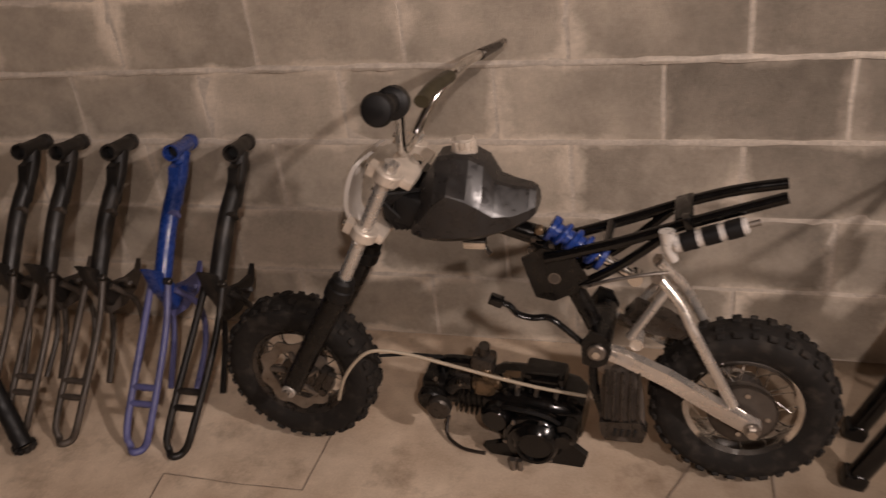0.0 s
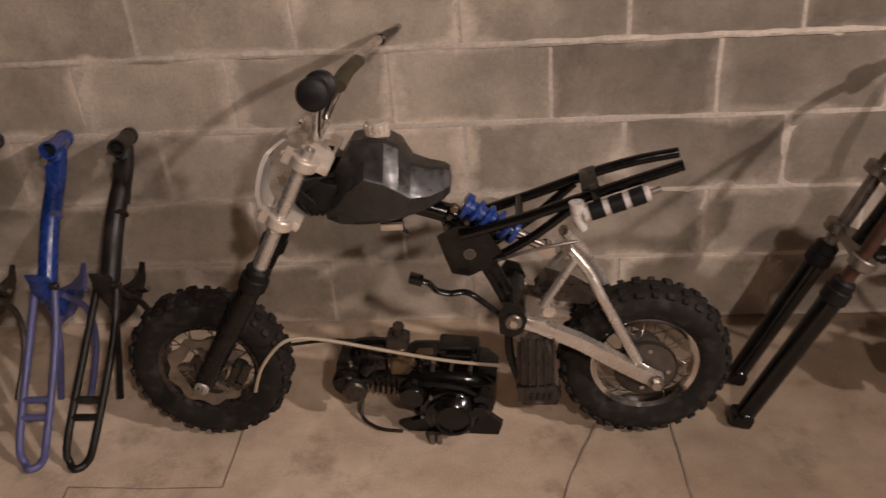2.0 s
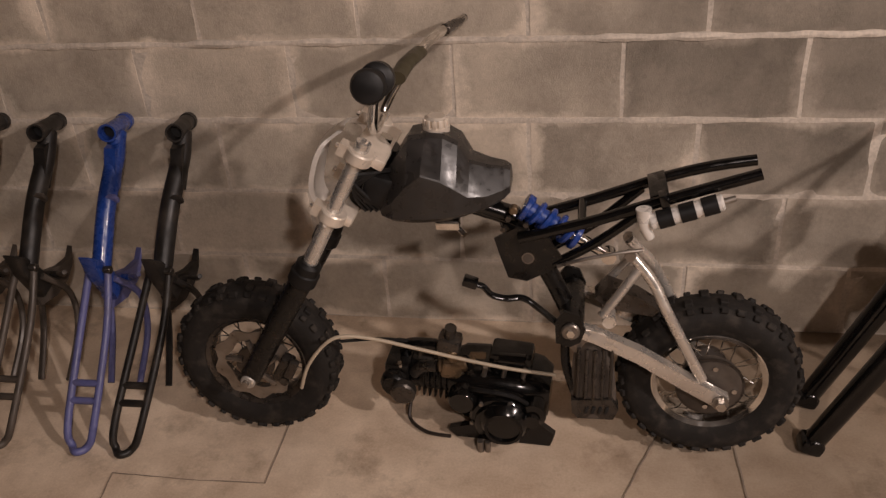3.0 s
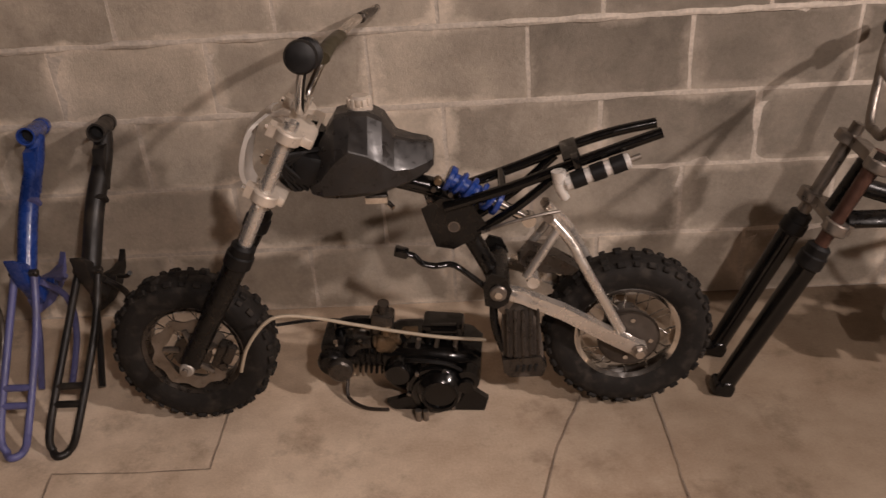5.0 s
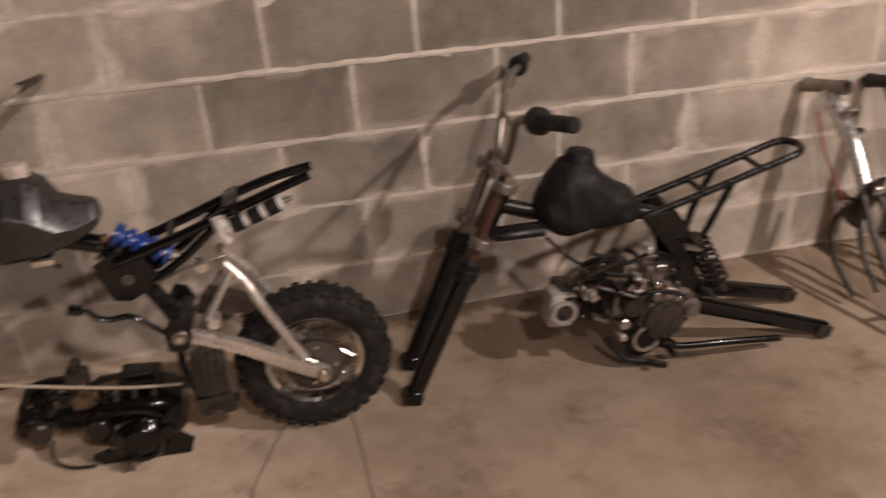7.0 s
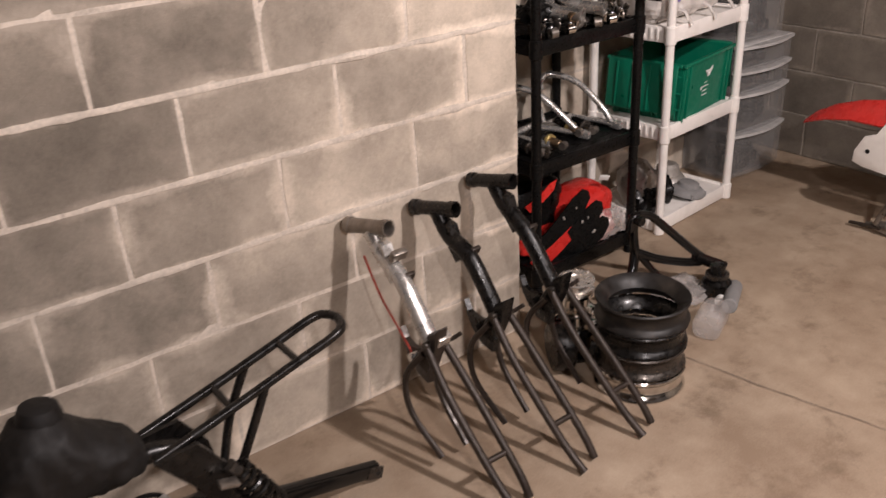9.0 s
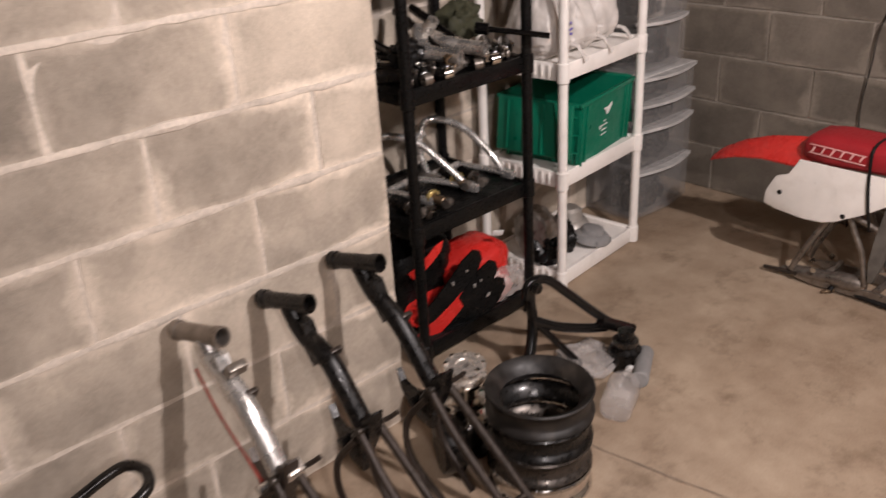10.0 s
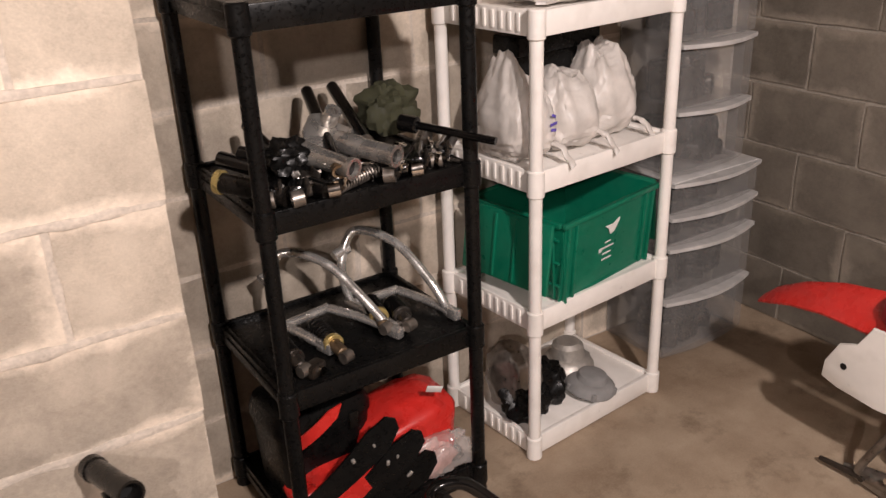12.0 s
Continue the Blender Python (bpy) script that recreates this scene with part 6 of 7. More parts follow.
for k, (x, z, rz, ry, lx) in enumerate(((3.245, 0.225, -12, -40, 0.27), (3.315, 0.175, -14, -38, 0.25), (3.35, 0.115, -14, -34, 0.23))):
    p = panel("fender_blade", (x, 1.985 - 0.004 * k, z), (0, ry, rz), [(-lx / 2, -0.03), (lx * 0.3, -0.042), (lx / 2, -0.025), (lx / 2 + 0.012, 0.0), (lx / 2, 0.025), (lx * 0.3, 0.036), (-lx / 2, 0.02)], -0.012, 0.006, BLACK_PLASTIC,
              "black moulded plastic blade with pale clips", "body panel", "black blades on the lowest tray")
    for dx, dz, w in ((0.012 + 0.02 * k, 0.014, 0.011), (0.070 - 0.012 * k, 0.002 + 0.006 * k, 0.008)):
        block_part(p, "clip", CAST, (w * 0.8, 0.006, w * 1.2), (dx, -0.018, dz), (0, 20 + 25 * k, 0), 0.002)
for x, z, lx, wd in ((3.235, 0.135, 0.24, 0.030), (3.185, 0.335, 0.15, 0.016)):
    panel("red_strip", (x, 1.996 if z < 0.2 else 2.02, z), (0, -36, -10), [(-lx / 2, -wd), (lx * 0.3, -wd * 0.9), (lx / 2, 0.0), (lx * 0.3, wd * 0.9), (-lx / 2, wd)], -0.012, 0.005, RED_PLASTIC,
          "narrow red moulded trim strip between black blades", "body panel", "red strips on the lowest tray")
case = thing("black_case", (3.235, 2.185, T4), (0, 0, 4), "large black plastic case on the lowest tray", "case")
bm = bmesh.new()
add_loft(bm, [oval((0, 0, z), (1, 0, 0), (0, 1, 0), w, d, 32, 5) for z, w, d in ((0.0, 0.108, 0.088), (0.012, 0.118, 0.098), (0.10, 0.122, 0.102), (0.195, 0.126, 0.106))])
part("body", bm, BLACK_PLASTIC, case)
bm = bmesh.new()
add_loft(bm, [oval((0, 0, z), (1, 0, 0), (0, 1, 0), w, d, 32, 5) for z, w, d in ((0.197, 0.131, 0.111), (0.215, 0.131, 0.111), (0.248, 0.120, 0.100), (0.262, 0.096, 0.078))])
part("lid", bm, BLACK_PLASTIC, case)
for x in (-0.06, 0.06):
    block_part(case, "latch", WORN_BLACK, (0.026, 0.010, 0.045), (x, -0.111, 0.195), (0, 0, 0), 0.003)
tube(case, "handle", WORN_BLACK, [(-0.05, 0, 0.262), (-0.04, 0, 0.285), (0.04, 0, 0.285), (0.05, 0, 0.262)], 0.007, n=10)
tag_card = thing("paper_tag", (3.50, 2.02, T4 + 0.235), (0, 0, 0), "white printed card tag on the plastic bag", "tag")
block_part(tag_card, "card", PRINT, (0.04, 0.003, 0.022), (0, 0, 0), (20, 12, -20), 0.001)

# ---- on the white rack ----
W1, W2, W3, W4 = 0.055, 0.440, 0.816, 1.190


def bag_pull(peaks):
    """Drapes a sack: full at the foot, drawn in above, with its loose ears standing up at the peaks."""
    def f(q):
        k = max(0.0, q.z)
        u = math.atan2(q.y, q.x)
        pleat = 0.035 * math.sin(9 * u + 2.5 * q.z) * (0.35 + k)
        ear = sum(h * max(0.0, 1 - abs(q.x - px) / 0.55) for px, h in peaks)
        return V(q.x * (1 - 0.20 * k + pleat), q.y * (1 - 0.38 * k + pleat), q.z + ear * k * k)
    return f


for k, (x, y, sx, sy, sz, seed, peaks) in enumerate(((3.835, 2.13, 0.165, 0.24, 0.215, 61, ((-0.35, 0.75),)), (3.985, 2.14, 0.185, 0.23, 0.195, 67, ((-0.5, 0.45), (0.45, 0.25))), (4.145, 2.17, 0.20, 0.22, 0.215, 71, ((-0.45, 0.5), (0.3, 0.5))))):
    b = crumpled("carrier_bag", (x, y, W3), (sx, sy, sz), BAG_FILM, "knotted white plastic carrier bag full of small parts", "plastic bag", seed, power=2.9, rough=0.085, rows=56, cols=96, pull=bag_pull(peaks), crease=0.055)
    bm = bmesh.new()
    add_tube(bm, [(sx * 0.25, -sy * 0.42, 0.05), (sx * 0.3, -sy * 0.52, 0.045), (sx * 0.36, -sy * 0.58, 0.02), (sx * 0.42, -sy * 0.62, -0.002)], 0.012, 12, flat=0.6, taper=(0.6, 0.9))
    for v in bm.verts:
        v.co += V(1, 1, 1) * noise.noise(v.co * 60) * 0.006
    part("knot", bm, BAG_FILM, b)
    b["group"] = "carrier bags on the white rack"
    if k == 0:
        for j, (dz, w) in enumerate(((0.10, 0.03), (0.085, 0.022), (0.12, 0.018))):
            block_part(b, "print", BLUE_PRINT, (w, 0.002, 0.007), (0.042, -sy * 0.42 - 0.003, dz), (0, 12 * j, 20), 0.0005)
crumpled("plastic_sheet", (3.98, 2.13, W4), (0.36, 0.24, 0.06), BAG_FILM, "crumpled translucent plastic sheet on the top tray", "plastic sheet", 77, rough=0.4)
bm = bmesh.new()
flat_lid = thing("dark_box", (4.03, 2.24, 1.075), (0, 0, 6), "dark storage box behind the carrier bags", "box")
block_part(flat_lid, "body", BLACK_PLASTIC, (0.30, 0.10, 0.05), (0, 0, 0), (0, 0, 0), 0.006)
block_part(flat_lid, "support", BLACK_PLASTIC, (0.28, 0.08, 0.235), (0, 0.0, -0.142), (0, 0, 0), 0.006)

# green crate
crate = thing("storage_crate", (3.88, 1.985, W2), (0, 0, 11), "dark green ribbed plastic crate with pale printed label", "crate")
CW, CD, CH, TW = 0.395, 0.31, 0.228, 0.006


def crate_wall(pts, name):
    bm = bmesh.new()
    add_loft(bm, pts)
    return part(name, bm, GREEN_PLASTIC, crate)


def quad(a, b, z0, z1, out0, out1):
    """A wall from a to b with thickness, leaning out towards its top."""
    a, b = V(*a, 0), V(*b, 0)
    n = V((b - a).y, -(b - a).x, 0).normalized()
    t = n * -TW
    lo = [a + n * out0 + V(0, 0, z0), b + n * out0 + V(0, 0, z0), b + n * out0 + t + V(0, 0, z0), a + n * out0 + t + V(0, 0, z0)]
    hi = [a + n * out1 + V(0, 0, z1), b + n * out1 + V(0, 0, z1), b + n * out1 + t + V(0, 0, z1), a + n * out1 + t + V(0, 0, z1)]
    return [lo, hi]


crate_wall(quad((0, 0), (CW, 0), 0, CH, -0.012, 0.006), "front_wall")
crate_wall(quad((CW, CD), (0, CD), 0, CH, -0.012, 0.006), "back_wall")
crate_wall(quad((0, CD), (0, 0), 0, CH, -0.012, 0.006), "side_wall")
crate_wall(quad((CW, 0), (CW, CD), 0, CH, -0.012, 0.006), "side_wall")
block_part(crate, "base", GREEN_PLASTIC, (CW - 0.02, CD - 0.02, 0.008), (CW / 2, CD / 2, 0.004), (0, 0, 0), 0.002)
for k in range(6):
    block_part(crate, "rib", GREEN_PLASTIC, (0.008, 0.007, CH * 0.86), (-0.003, 0.03 + (CD - 0.06) * k / 5, CH * 0.47), (0, -3, 0), 0.002)
for z in (0.05, 0.115, 0.18, 0.215):
    block_part(crate, "rib", GREEN_PLASTIC, (0.008, CD - 0.02, 0.007), (0.004 - z * 0.06, CD / 2, z), (0, 0, 0), 0.002)
for x in (0.012, 0.045, CW - 0.045, CW - 0.012):
    block_part(crate, "rib", GREEN_PLASTIC, (0.009, 0.010, CH * 0.95), (x, -0.001, CH * 0.5), (4, 0, 0), 0.002)
block_part(crate, "rim", GREEN_PLASTIC, (CW + 0.026, 0.014, 0.014), (CW / 2, -0.010, CH - 0.004), (0, 0, 0), 0.003)
block_part(crate, "rim", GREEN_PLASTIC, (CW + 0.026, 0.014, 0.014), (CW / 2, CD + 0.010, CH - 0.004), (0, 0, 0), 0.003)
block_part(crate, "rim", GREEN_PLASTIC, (0.014, CD, 0.014), (-0.010, CD / 2, CH - 0.004), (0, 0, 0), 0.003)
block_part(crate, "rim", GREEN_PLASTIC, (0.014, CD, 0.014), (CW + 0.010, CD / 2, CH - 0.004), (0, 0, 0), 0.003)
for x, s, lean in ((CW + 0.028, 1, -6), (-0.045, -1, 8)):
    bm = bmesh.new()
    add_box(bm, (0.012, CD * 0.96, 0.19), (x, CD / 2, CH - 0.09), (0, lean, 0), 0.004)
    flap = part("lid_flap", bm, GREEN_PLASTIC, crate, "hinged lid half hanging down")
    for k in range(4):
        block_part(flap, "flap_rib", GREEN_PLASTIC, (0.008, 0.008, 0.17), (x + s * 0.008, 0.05 + (CD - 0.1) * k / 3, CH - 0.09), (0, lean, 0), 0.002)
bm = bmesh.new()
add_plate(bm, [(-0.032, 0.014), (0.004, 0.012), (0.032, 0.024), (0.030, 0.012), (0.010, -0.012), (-0.006, -0.016), (-0.014, 0.002)], 0.0015, pose(CW * 0.50, -0.0055, CH * 0.69, 4, 0, 0))
part("print_mark", bm, PRINT, crate)
for k, (w, dx, z) in enumerate(((0.026, 0.0, 0.118), (0.052, 0.0, 0.103), (0.038, -0.004, 0.086), (0.042, -0.004, 0.070))):
    block_part(crate, "print_bar", PRINT, (w, 0.0015, 0.0045), (CW * 0.49 + dx, -0.0005 - z * 0.02 + 0.006, z), (4, 0, 0), 0.0004)
block_part(crate, "print_blot", PRINT, (0.014, 0.0015, 0.012), (CW * 0.49 - 0.032, 0.0035, 0.100), (4, 0, 0), 0.0004)


# bottom tray: engine covers
def round_cover(at, turn, r, h, mat, label, knobs=5):
    c = thing("engine_cover", at, turn, label, "engine cover", "engine covers on the lowest white tray")
    bm = bmesh.new()
    add_lathe(bm, (0, 0, 0), (0, 0, h), [(0, 0), (r * 0.97, 0), (r, 0.08), (r * 0.95, 0.35), (r * 0.78, 0.55), (r * 0.62, 0.60), (r * 0.55, 0.9), (r * 0.4, 1), (0, 1)], 36)
    part("dome", bm, mat, c)
    for k in range(knobs):
        t = 2 * math.pi * k / knobs
        p = (r * 0.93 * math.cos(t), r * 0.93 * math.sin(t), 0)
        bar(c, "screw_boss", mat, p, (p[0], p[1], h * 0.4), r * 0.11, n=12, bevel=0.002)
    return c


round_cover((4.08, 2.19, W1 + 0.002), (0, 0, 0), 0.085, 0.115, CAST, "round dull alloy engine cover with a raised hub")
round_cover((4.07, 2.075, W1 + 0.014), (8, 4, 20), 0.075, 0.055, GREY_CLOTH, "grey dusty alloy side cover lying flat")
crumpled("black_part", (3.93, 2.12, W1), (0.13, 0.12, 0.13), BLACK_PLASTIC, "black plastic cover behind the alloy parts", "plastic part", 81, rough=0.35)
dome = crumpled("helmet_shell", (3.845, 2.15, W1), (0.15, 0.20, 0.21), DULL_STEEL, "dull grey rounded shell in a film wrap", "shell", 85, power=2.3, rough=0.14)
crumpled("plastic_bag", (3.84, 2.09, W1), (0.14, 0.12, 0.12), BLACK_PLASTIC, "shiny black plastic bag by the shell", "plastic bag", 87, rough=0.4)


# ---- clear drawer towers ----
def drawer_tower(z0, drawers, x0, x1, y0, y1, label):
    t = thing("drawer_tower", (x0, y0, z0), (0, 0, 0), label, "drawers", "stacked clear drawer towers")
    w, d = x1 - x0, y1 - y0
    H = sum(drawers)
    for x in (0.004, w - 0.004):
        block_part(t, "side_panel", DRAWER_FILM, (0.005, d - 0.03, H), (x, d / 2 + 0.015, H / 2), (0, 0, 0), 0.0015)
    block_part(t, "back_panel", DRAWER_FILM, (w, 0.005, H), (w / 2, d - 0.003, H / 2), (0, 0, 0), 0.0015)
    z = 0.0
    for h in drawers:
        bm = bmesh.new()
        secs = []
        n = 14
        for zz in (0.012, h * 0.5, h - 0.016):
            outer = [V(w * k / n, -0.022 * math.sin(math.pi * k / n) + 0.004, z + zz) for k in range(n + 1)]
            inner = [V(p.x, p.y + 0.005, p.z) for p in outer[::-1]]
            secs.append(outer + inner)
        add_loft(bm, secs)
        dr = part("drawer_front", bm, DRAWER_FILM, t)
        bm = bmesh.new()
        secs = []
        for zz in (-0.008, 0.004):
            outer = [V(w * k / n * 1.03 - 0.015 * w, -0.036 * math.sin(math.pi * k / n) - 0.006, z + h + zz) for k in range(n + 1)]
            inner = [V(p.x, 0.03, p.z) for p in outer[::-1]]
            secs.append(outer + inner)
        add_loft(bm, secs)
        part("drawer_rim", bm, RIM_FILM, dr)
        block_part(dr, "drawer_floor", DRAWER_FILM, (w - 0.02, d - 0.03, 0.004), (w / 2, d / 2, z + 0.012), (0, 0, 0), 0.001)
        rnd = random.Random(int(h * 1000) + int(z * 100))
        bm = bmesh.new()
        for k in range(12):
            sx, sy, sz = rnd.uniform(0.04, 0.11), rnd.uniform(0.04, 0.10), rnd.uniform(0.25, 0.75) * h
            add_box(bm, (sx, sy, sz), (rnd.uniform(0.07, w - 0.07), rnd.uniform(0.06, d - 0.07), z + 0.014 + sz / 2), (0, 0, rnd.uniform(0, 90)), 0.012)
        tagged(part("stored_parts", bm, rnd.choice((DARK_STEEL, WORN_BLACK, BROWN_STEEL)), dr), kind="stuff")
        z += h
    block_part(t, "top_panel", RIM_FILM, (w, d, 0.006), (w / 2, d / 2, H + 0.004), (0, 0, 0), 0.002)
    return t


drawer_tower(0.012, (0.208, 0.182, 0.102, 0.108), 4.415, 4.79, 2.115, 2.375, "milky clear plastic drawer tower standing on the floor")
drawer_tower(0.630, (0.195, 0.190, 0.19, 0.17), 4.42, 4.72, 2.125, 2.375, "narrow milky drawer tower stacked on another tower")

# ---- rear half of a red and white bike by the end wall ----
BRACKET = material("dull_grey_alloy", (0.15, 0.14, 0.125), 0.5, metal=0.3, vary=0.35, grain=45, blotch=9, bump=0.15, dirt=(0.06, 0.05, 0.04), dirt_amount=0.5)
red_bike = thing("bike_rear_section", label="red and white dirt bike rear end by the end wall", category="dirt bike")


def tail_section(y, xc, zt, w, drop):
    return [V(xc + s * w, y, zt - drop * abs(s) ** 1.6) for s in (-1, -0.75, -0.5, -0.25, 0, 0.25, 0.5, 0.75, 1)] + \
           [V(xc + s * w * 0.97, y, zt - 0.006 - drop * abs(s) ** 1.6) for s in (1, 0.75, 0.5, 0.25, 0, -0.25, -0.5, -0.75, -1)]


bm = bmesh.new()
add_loft(bm, [tail_section(y, 4.46, z, w, dr) for y, z, w, dr in ((1.80, 0.372, 0.03, 0.012), (1.76, 0.410, 0.052, 0.030), (1.68, 0.455, 0.066, 0.046), (1.58, 0.490, 0.076, 0.062), (1.48, 0.508, 0.082, 0.078), (1.40, 0.515, 0.088, 0.085))])
part("rear_mudguard", bm, RED_PLASTIC, red_bike, "glossy red rear mudguard")
bm = bmesh.new()
secs = []
for y, z0, z1, w in ((1.425, 0.46, 0.535, 0.075), (1.40, 0.45, 0.552, 0.09), (1.33, 0.445, 0.560, 0.097), (1.20, 0.452, 0.556, 0.098), (1.05, 0.462, 0.566, 0.10), (0.90, 0.47, 0.60, 0.10), (0.80, 0.48, 0.64, 0.085)):
    secs.append(oval((4.455, y, (z0 + z1) / 2), (1, 0, 0), (0, 0, 1), w, (z1 - z0) / 2, 24, 3.4))
add_loft(bm, secs)
seat = part("seat", bm, RED_VINYL, red_bike, "dark red vinyl seat with a pale lettered side")
# pale lettered logo as plain strokes
for z in (0.522, 0.493):
    block_part(seat, "logo_stroke", PINK_PRINT, (0.002, 0.185, 0.004), (4.3565, 1.305, z), (2, 0, 0), 0.0005)
for k in range(6):
    block_part(seat, "logo_stroke", PINK_PRINT, (0.002, 0.007, 0.024), (4.3565, 1.385 - 0.032 * k, 0.5075 + 0.0003 * k), (28, 0, 0), 0.0005)
bm = bmesh.new()
add_plate(bm, [(1.395, 0.484), (1.423, 0.422), (1.470, 0.408), (1.502, 0.345), (1.505, 0.300), (1.46, 0.286), (1.36, 0.278), (1.29, 0.280), (1.25, 0.296), (1.16, 0.345), (1.08, 0.400), (1.05, 0.484), (1.20, 0.482)], 0.008, pose(4.352, 0.028, -0.018, 0, 0, 90))
bmesh.ops.bevel(bm, geom=bm.edges[:], offset=0.003, segments=2, profile=0.5, affect="EDGES")
side = part("side_panel", bm, WHITE_PLASTIC, red_bike, "scuffed white side panel with bolt holes")
for y, z in ((1.478, 0.334), (1.253, 0.304)):
    bar(side, "bolt_hole", LENS, (4.3468, y, z), (4.349, y, z), 0.0085, n=16)
bm = bmesh.new()
secs = []
for y, z0, z1, w in ((1.02, 0.44, 0.60, 0.11), (0.88, 0.42, 0.66, 0.13), (0.72, 0.45, 0.70, 0.13), (0.62, 0.52, 0.68, 0.08)):
    secs.append(oval((4.455, y, (z0 + z1) / 2), (1, 0, 0), (0, 0, 1), w, (z1 - z0) / 2, 20, 2.6))
add_loft(bm, secs)
part("fuel_tank", bm, RED_PLASTIC, red_bike)
tube(red_bike, "strap", SOFT_BLACK, [(4.455, 1.195, 0.560), (4.395, 1.195, 0.559), (4.358, 1.194, 0.543), (4.349, 1.193, 0.505), (4.343, 1.185, 0.42), (4.345, 1.172, 0.33), (4.36, 1.165, 0.27)], 0.005, n=8, flat=0.5)
for s in (-0.07, 0.07):
    tube(red_bike, "frame_tube", DULL_STEEL, [(4.455 + s, 1.29, 0.30), (4.455 + s, 1.337, 0.216), (4.455 + s, 1.40, 0.085), (4.455 + s, 1.415, 0.04)], 0.011, n=12)
    tube(red_bike, "frame_tube", DULL_STEEL, [(4.455 + s, 1.245, 0.30), (4.455 + s, 1.215, 0.235), (4.455 + s, 1.185, 0.17), (4.455 + s, 1.16, 0.06)], 0.010, n=12)
    tube(red_bike, "frame_tube", DULL_STEEL, [(4.455 + s, 1.235, 0.30), (4.455 + s, 1.154, 0.273), (4.455 + s, 1.10, 0.25)], 0.009, n=12)
    bm = bmesh.new()
    add_plate(bm, [(1.115, 0.47), (1.052, 0.420), (1.040, 0.300), (1.062, 0.290), (1.100, 0.245), (1.116, 0.150), (1.132, 0.080), (1.152, 0.080), (1.160, 0.150), (1.150, 0.240), (1.135, 0.330)], 0.022, pose(4.455 + s, 0, 0, 0, 0, 90))
    bmesh.ops.bevel(bm, geom=bm.edges[:], offset=0.004, segments=1, profile=0.5, affect="EDGES")
    side_bracket = part("side_bracket", bm, BRACKET, red_bike, "dull alloy frame bracket with bolt holes")
    for y, z in ((1.056, 0.312), (1.098, 0.315)):
        bar(side_bracket, "bolt_hole", LENS, (4.455 + s - 0.0125, y, z), (4.455 + s - 0.008, y, z), 0.007, n=14)
    bm = bmesh.new()
    add_plate(bm, [(1.42, 0.020), (1.38, 0.034), (1.33, 0.044), (1.26, 0.046), (1.10, 0.048), (1.04, 0.040), (1.10, 0.014), (1.34, 0.008)], 0.012, pose(4.455 + s, 0, 0, 0, 0, 90))
    part("swingarm_plate", bm, DULL_STEEL, red_bike)
    bolt(red_bike, (4.455 + s - 0.011, 1.395, 0.035), (-1, 0, 0), 0.008, 0.008, DARK_STEEL)
    bolt(red_bike, (4.455 + s - 0.011, 1.33, 0.07), (-1, 0, 0), 0.010, 0.008)
tube(red_bike, "exhaust_tip", BROWN_STEEL, [(4.385, 1.52, 0.018), (4.385, 1.46, 0.024), (4.39, 1.38, 0.030)], 0.011, n=10, taper=(0.6, 1.0))
bm = bmesh.new()
add_lathe(bm, (4.40, 1.46, 0.026), (0.0, -0.30, 0.030), [(0, 0), (0.008, 0), (0.012, 0.12), (0.021, 0.18), (0.024, 0.32), (0.024, 0.62), (0.030, 0.68), (0.030, 0.92), (0.018, 1), (0, 1)], 22)
part("spindle", bm, DULL_STEEL, red_bike, "dull grey swingarm spindle near the floor")
for s in (1.30, 1.12):
    bar(red_bike, "cross_tube", DULL_STEEL, (4.385, s, 0.05), (4.525, s, 0.05), 0.012)
hose = thing("fuel_hose", label="black rubber hose trailing on the concrete floor", category="hose")
tube(hose, "tube", SOFT_BLACK, [(4.365, 1.265, 0.012), (4.385, 1.262, 0.020), (4.42, 1.248, 0.016), (4.39, 1.19, 0.018), (4.38, 1.10, 0.016), (4.37, 0.98, 0.018), (4.36, 0.85, 0.014)], 0.010, n=10)
tube(hose, "tube", BRONZE, [(4.352, 1.285, 0.008), (4.36, 1.27, 0.012), (4.38, 1.255, 0.014)], 0.007, n=8)
wall_wire = thing("hanging_wire", label="thin dark wire hanging down the block end wall", category="wire")
tube(wall_wire, "wire", SOFT_BLACK, [(4.938, 1.30, 1.30), (4.937, 1.345, 1.08), (4.936, 1.375, 0.985), (4.936, 1.452, 0.808), (4.935, 1.466, 0.66), (4.935, 1.481, 0.50), (4.935, 1.472, 0.36), (4.93, 1.468, 0.20), (4.93, 1.46, 0.004)], 0.0024, n=8)
wall_plate = thing("wall_bracket", (4.925, 1.255, 0.485), label="small dark metal bracket fixed to the end wall", category="bracket")
block_part(wall_plate, "plate", DARK_STEEL, (0.03, 0.055, 0.022), (0.0, 0, 0), (0, 0, 0), 0.004)

# ---- floor clutter in front of the black rack ----
SX, SY = 2.965, 1.365


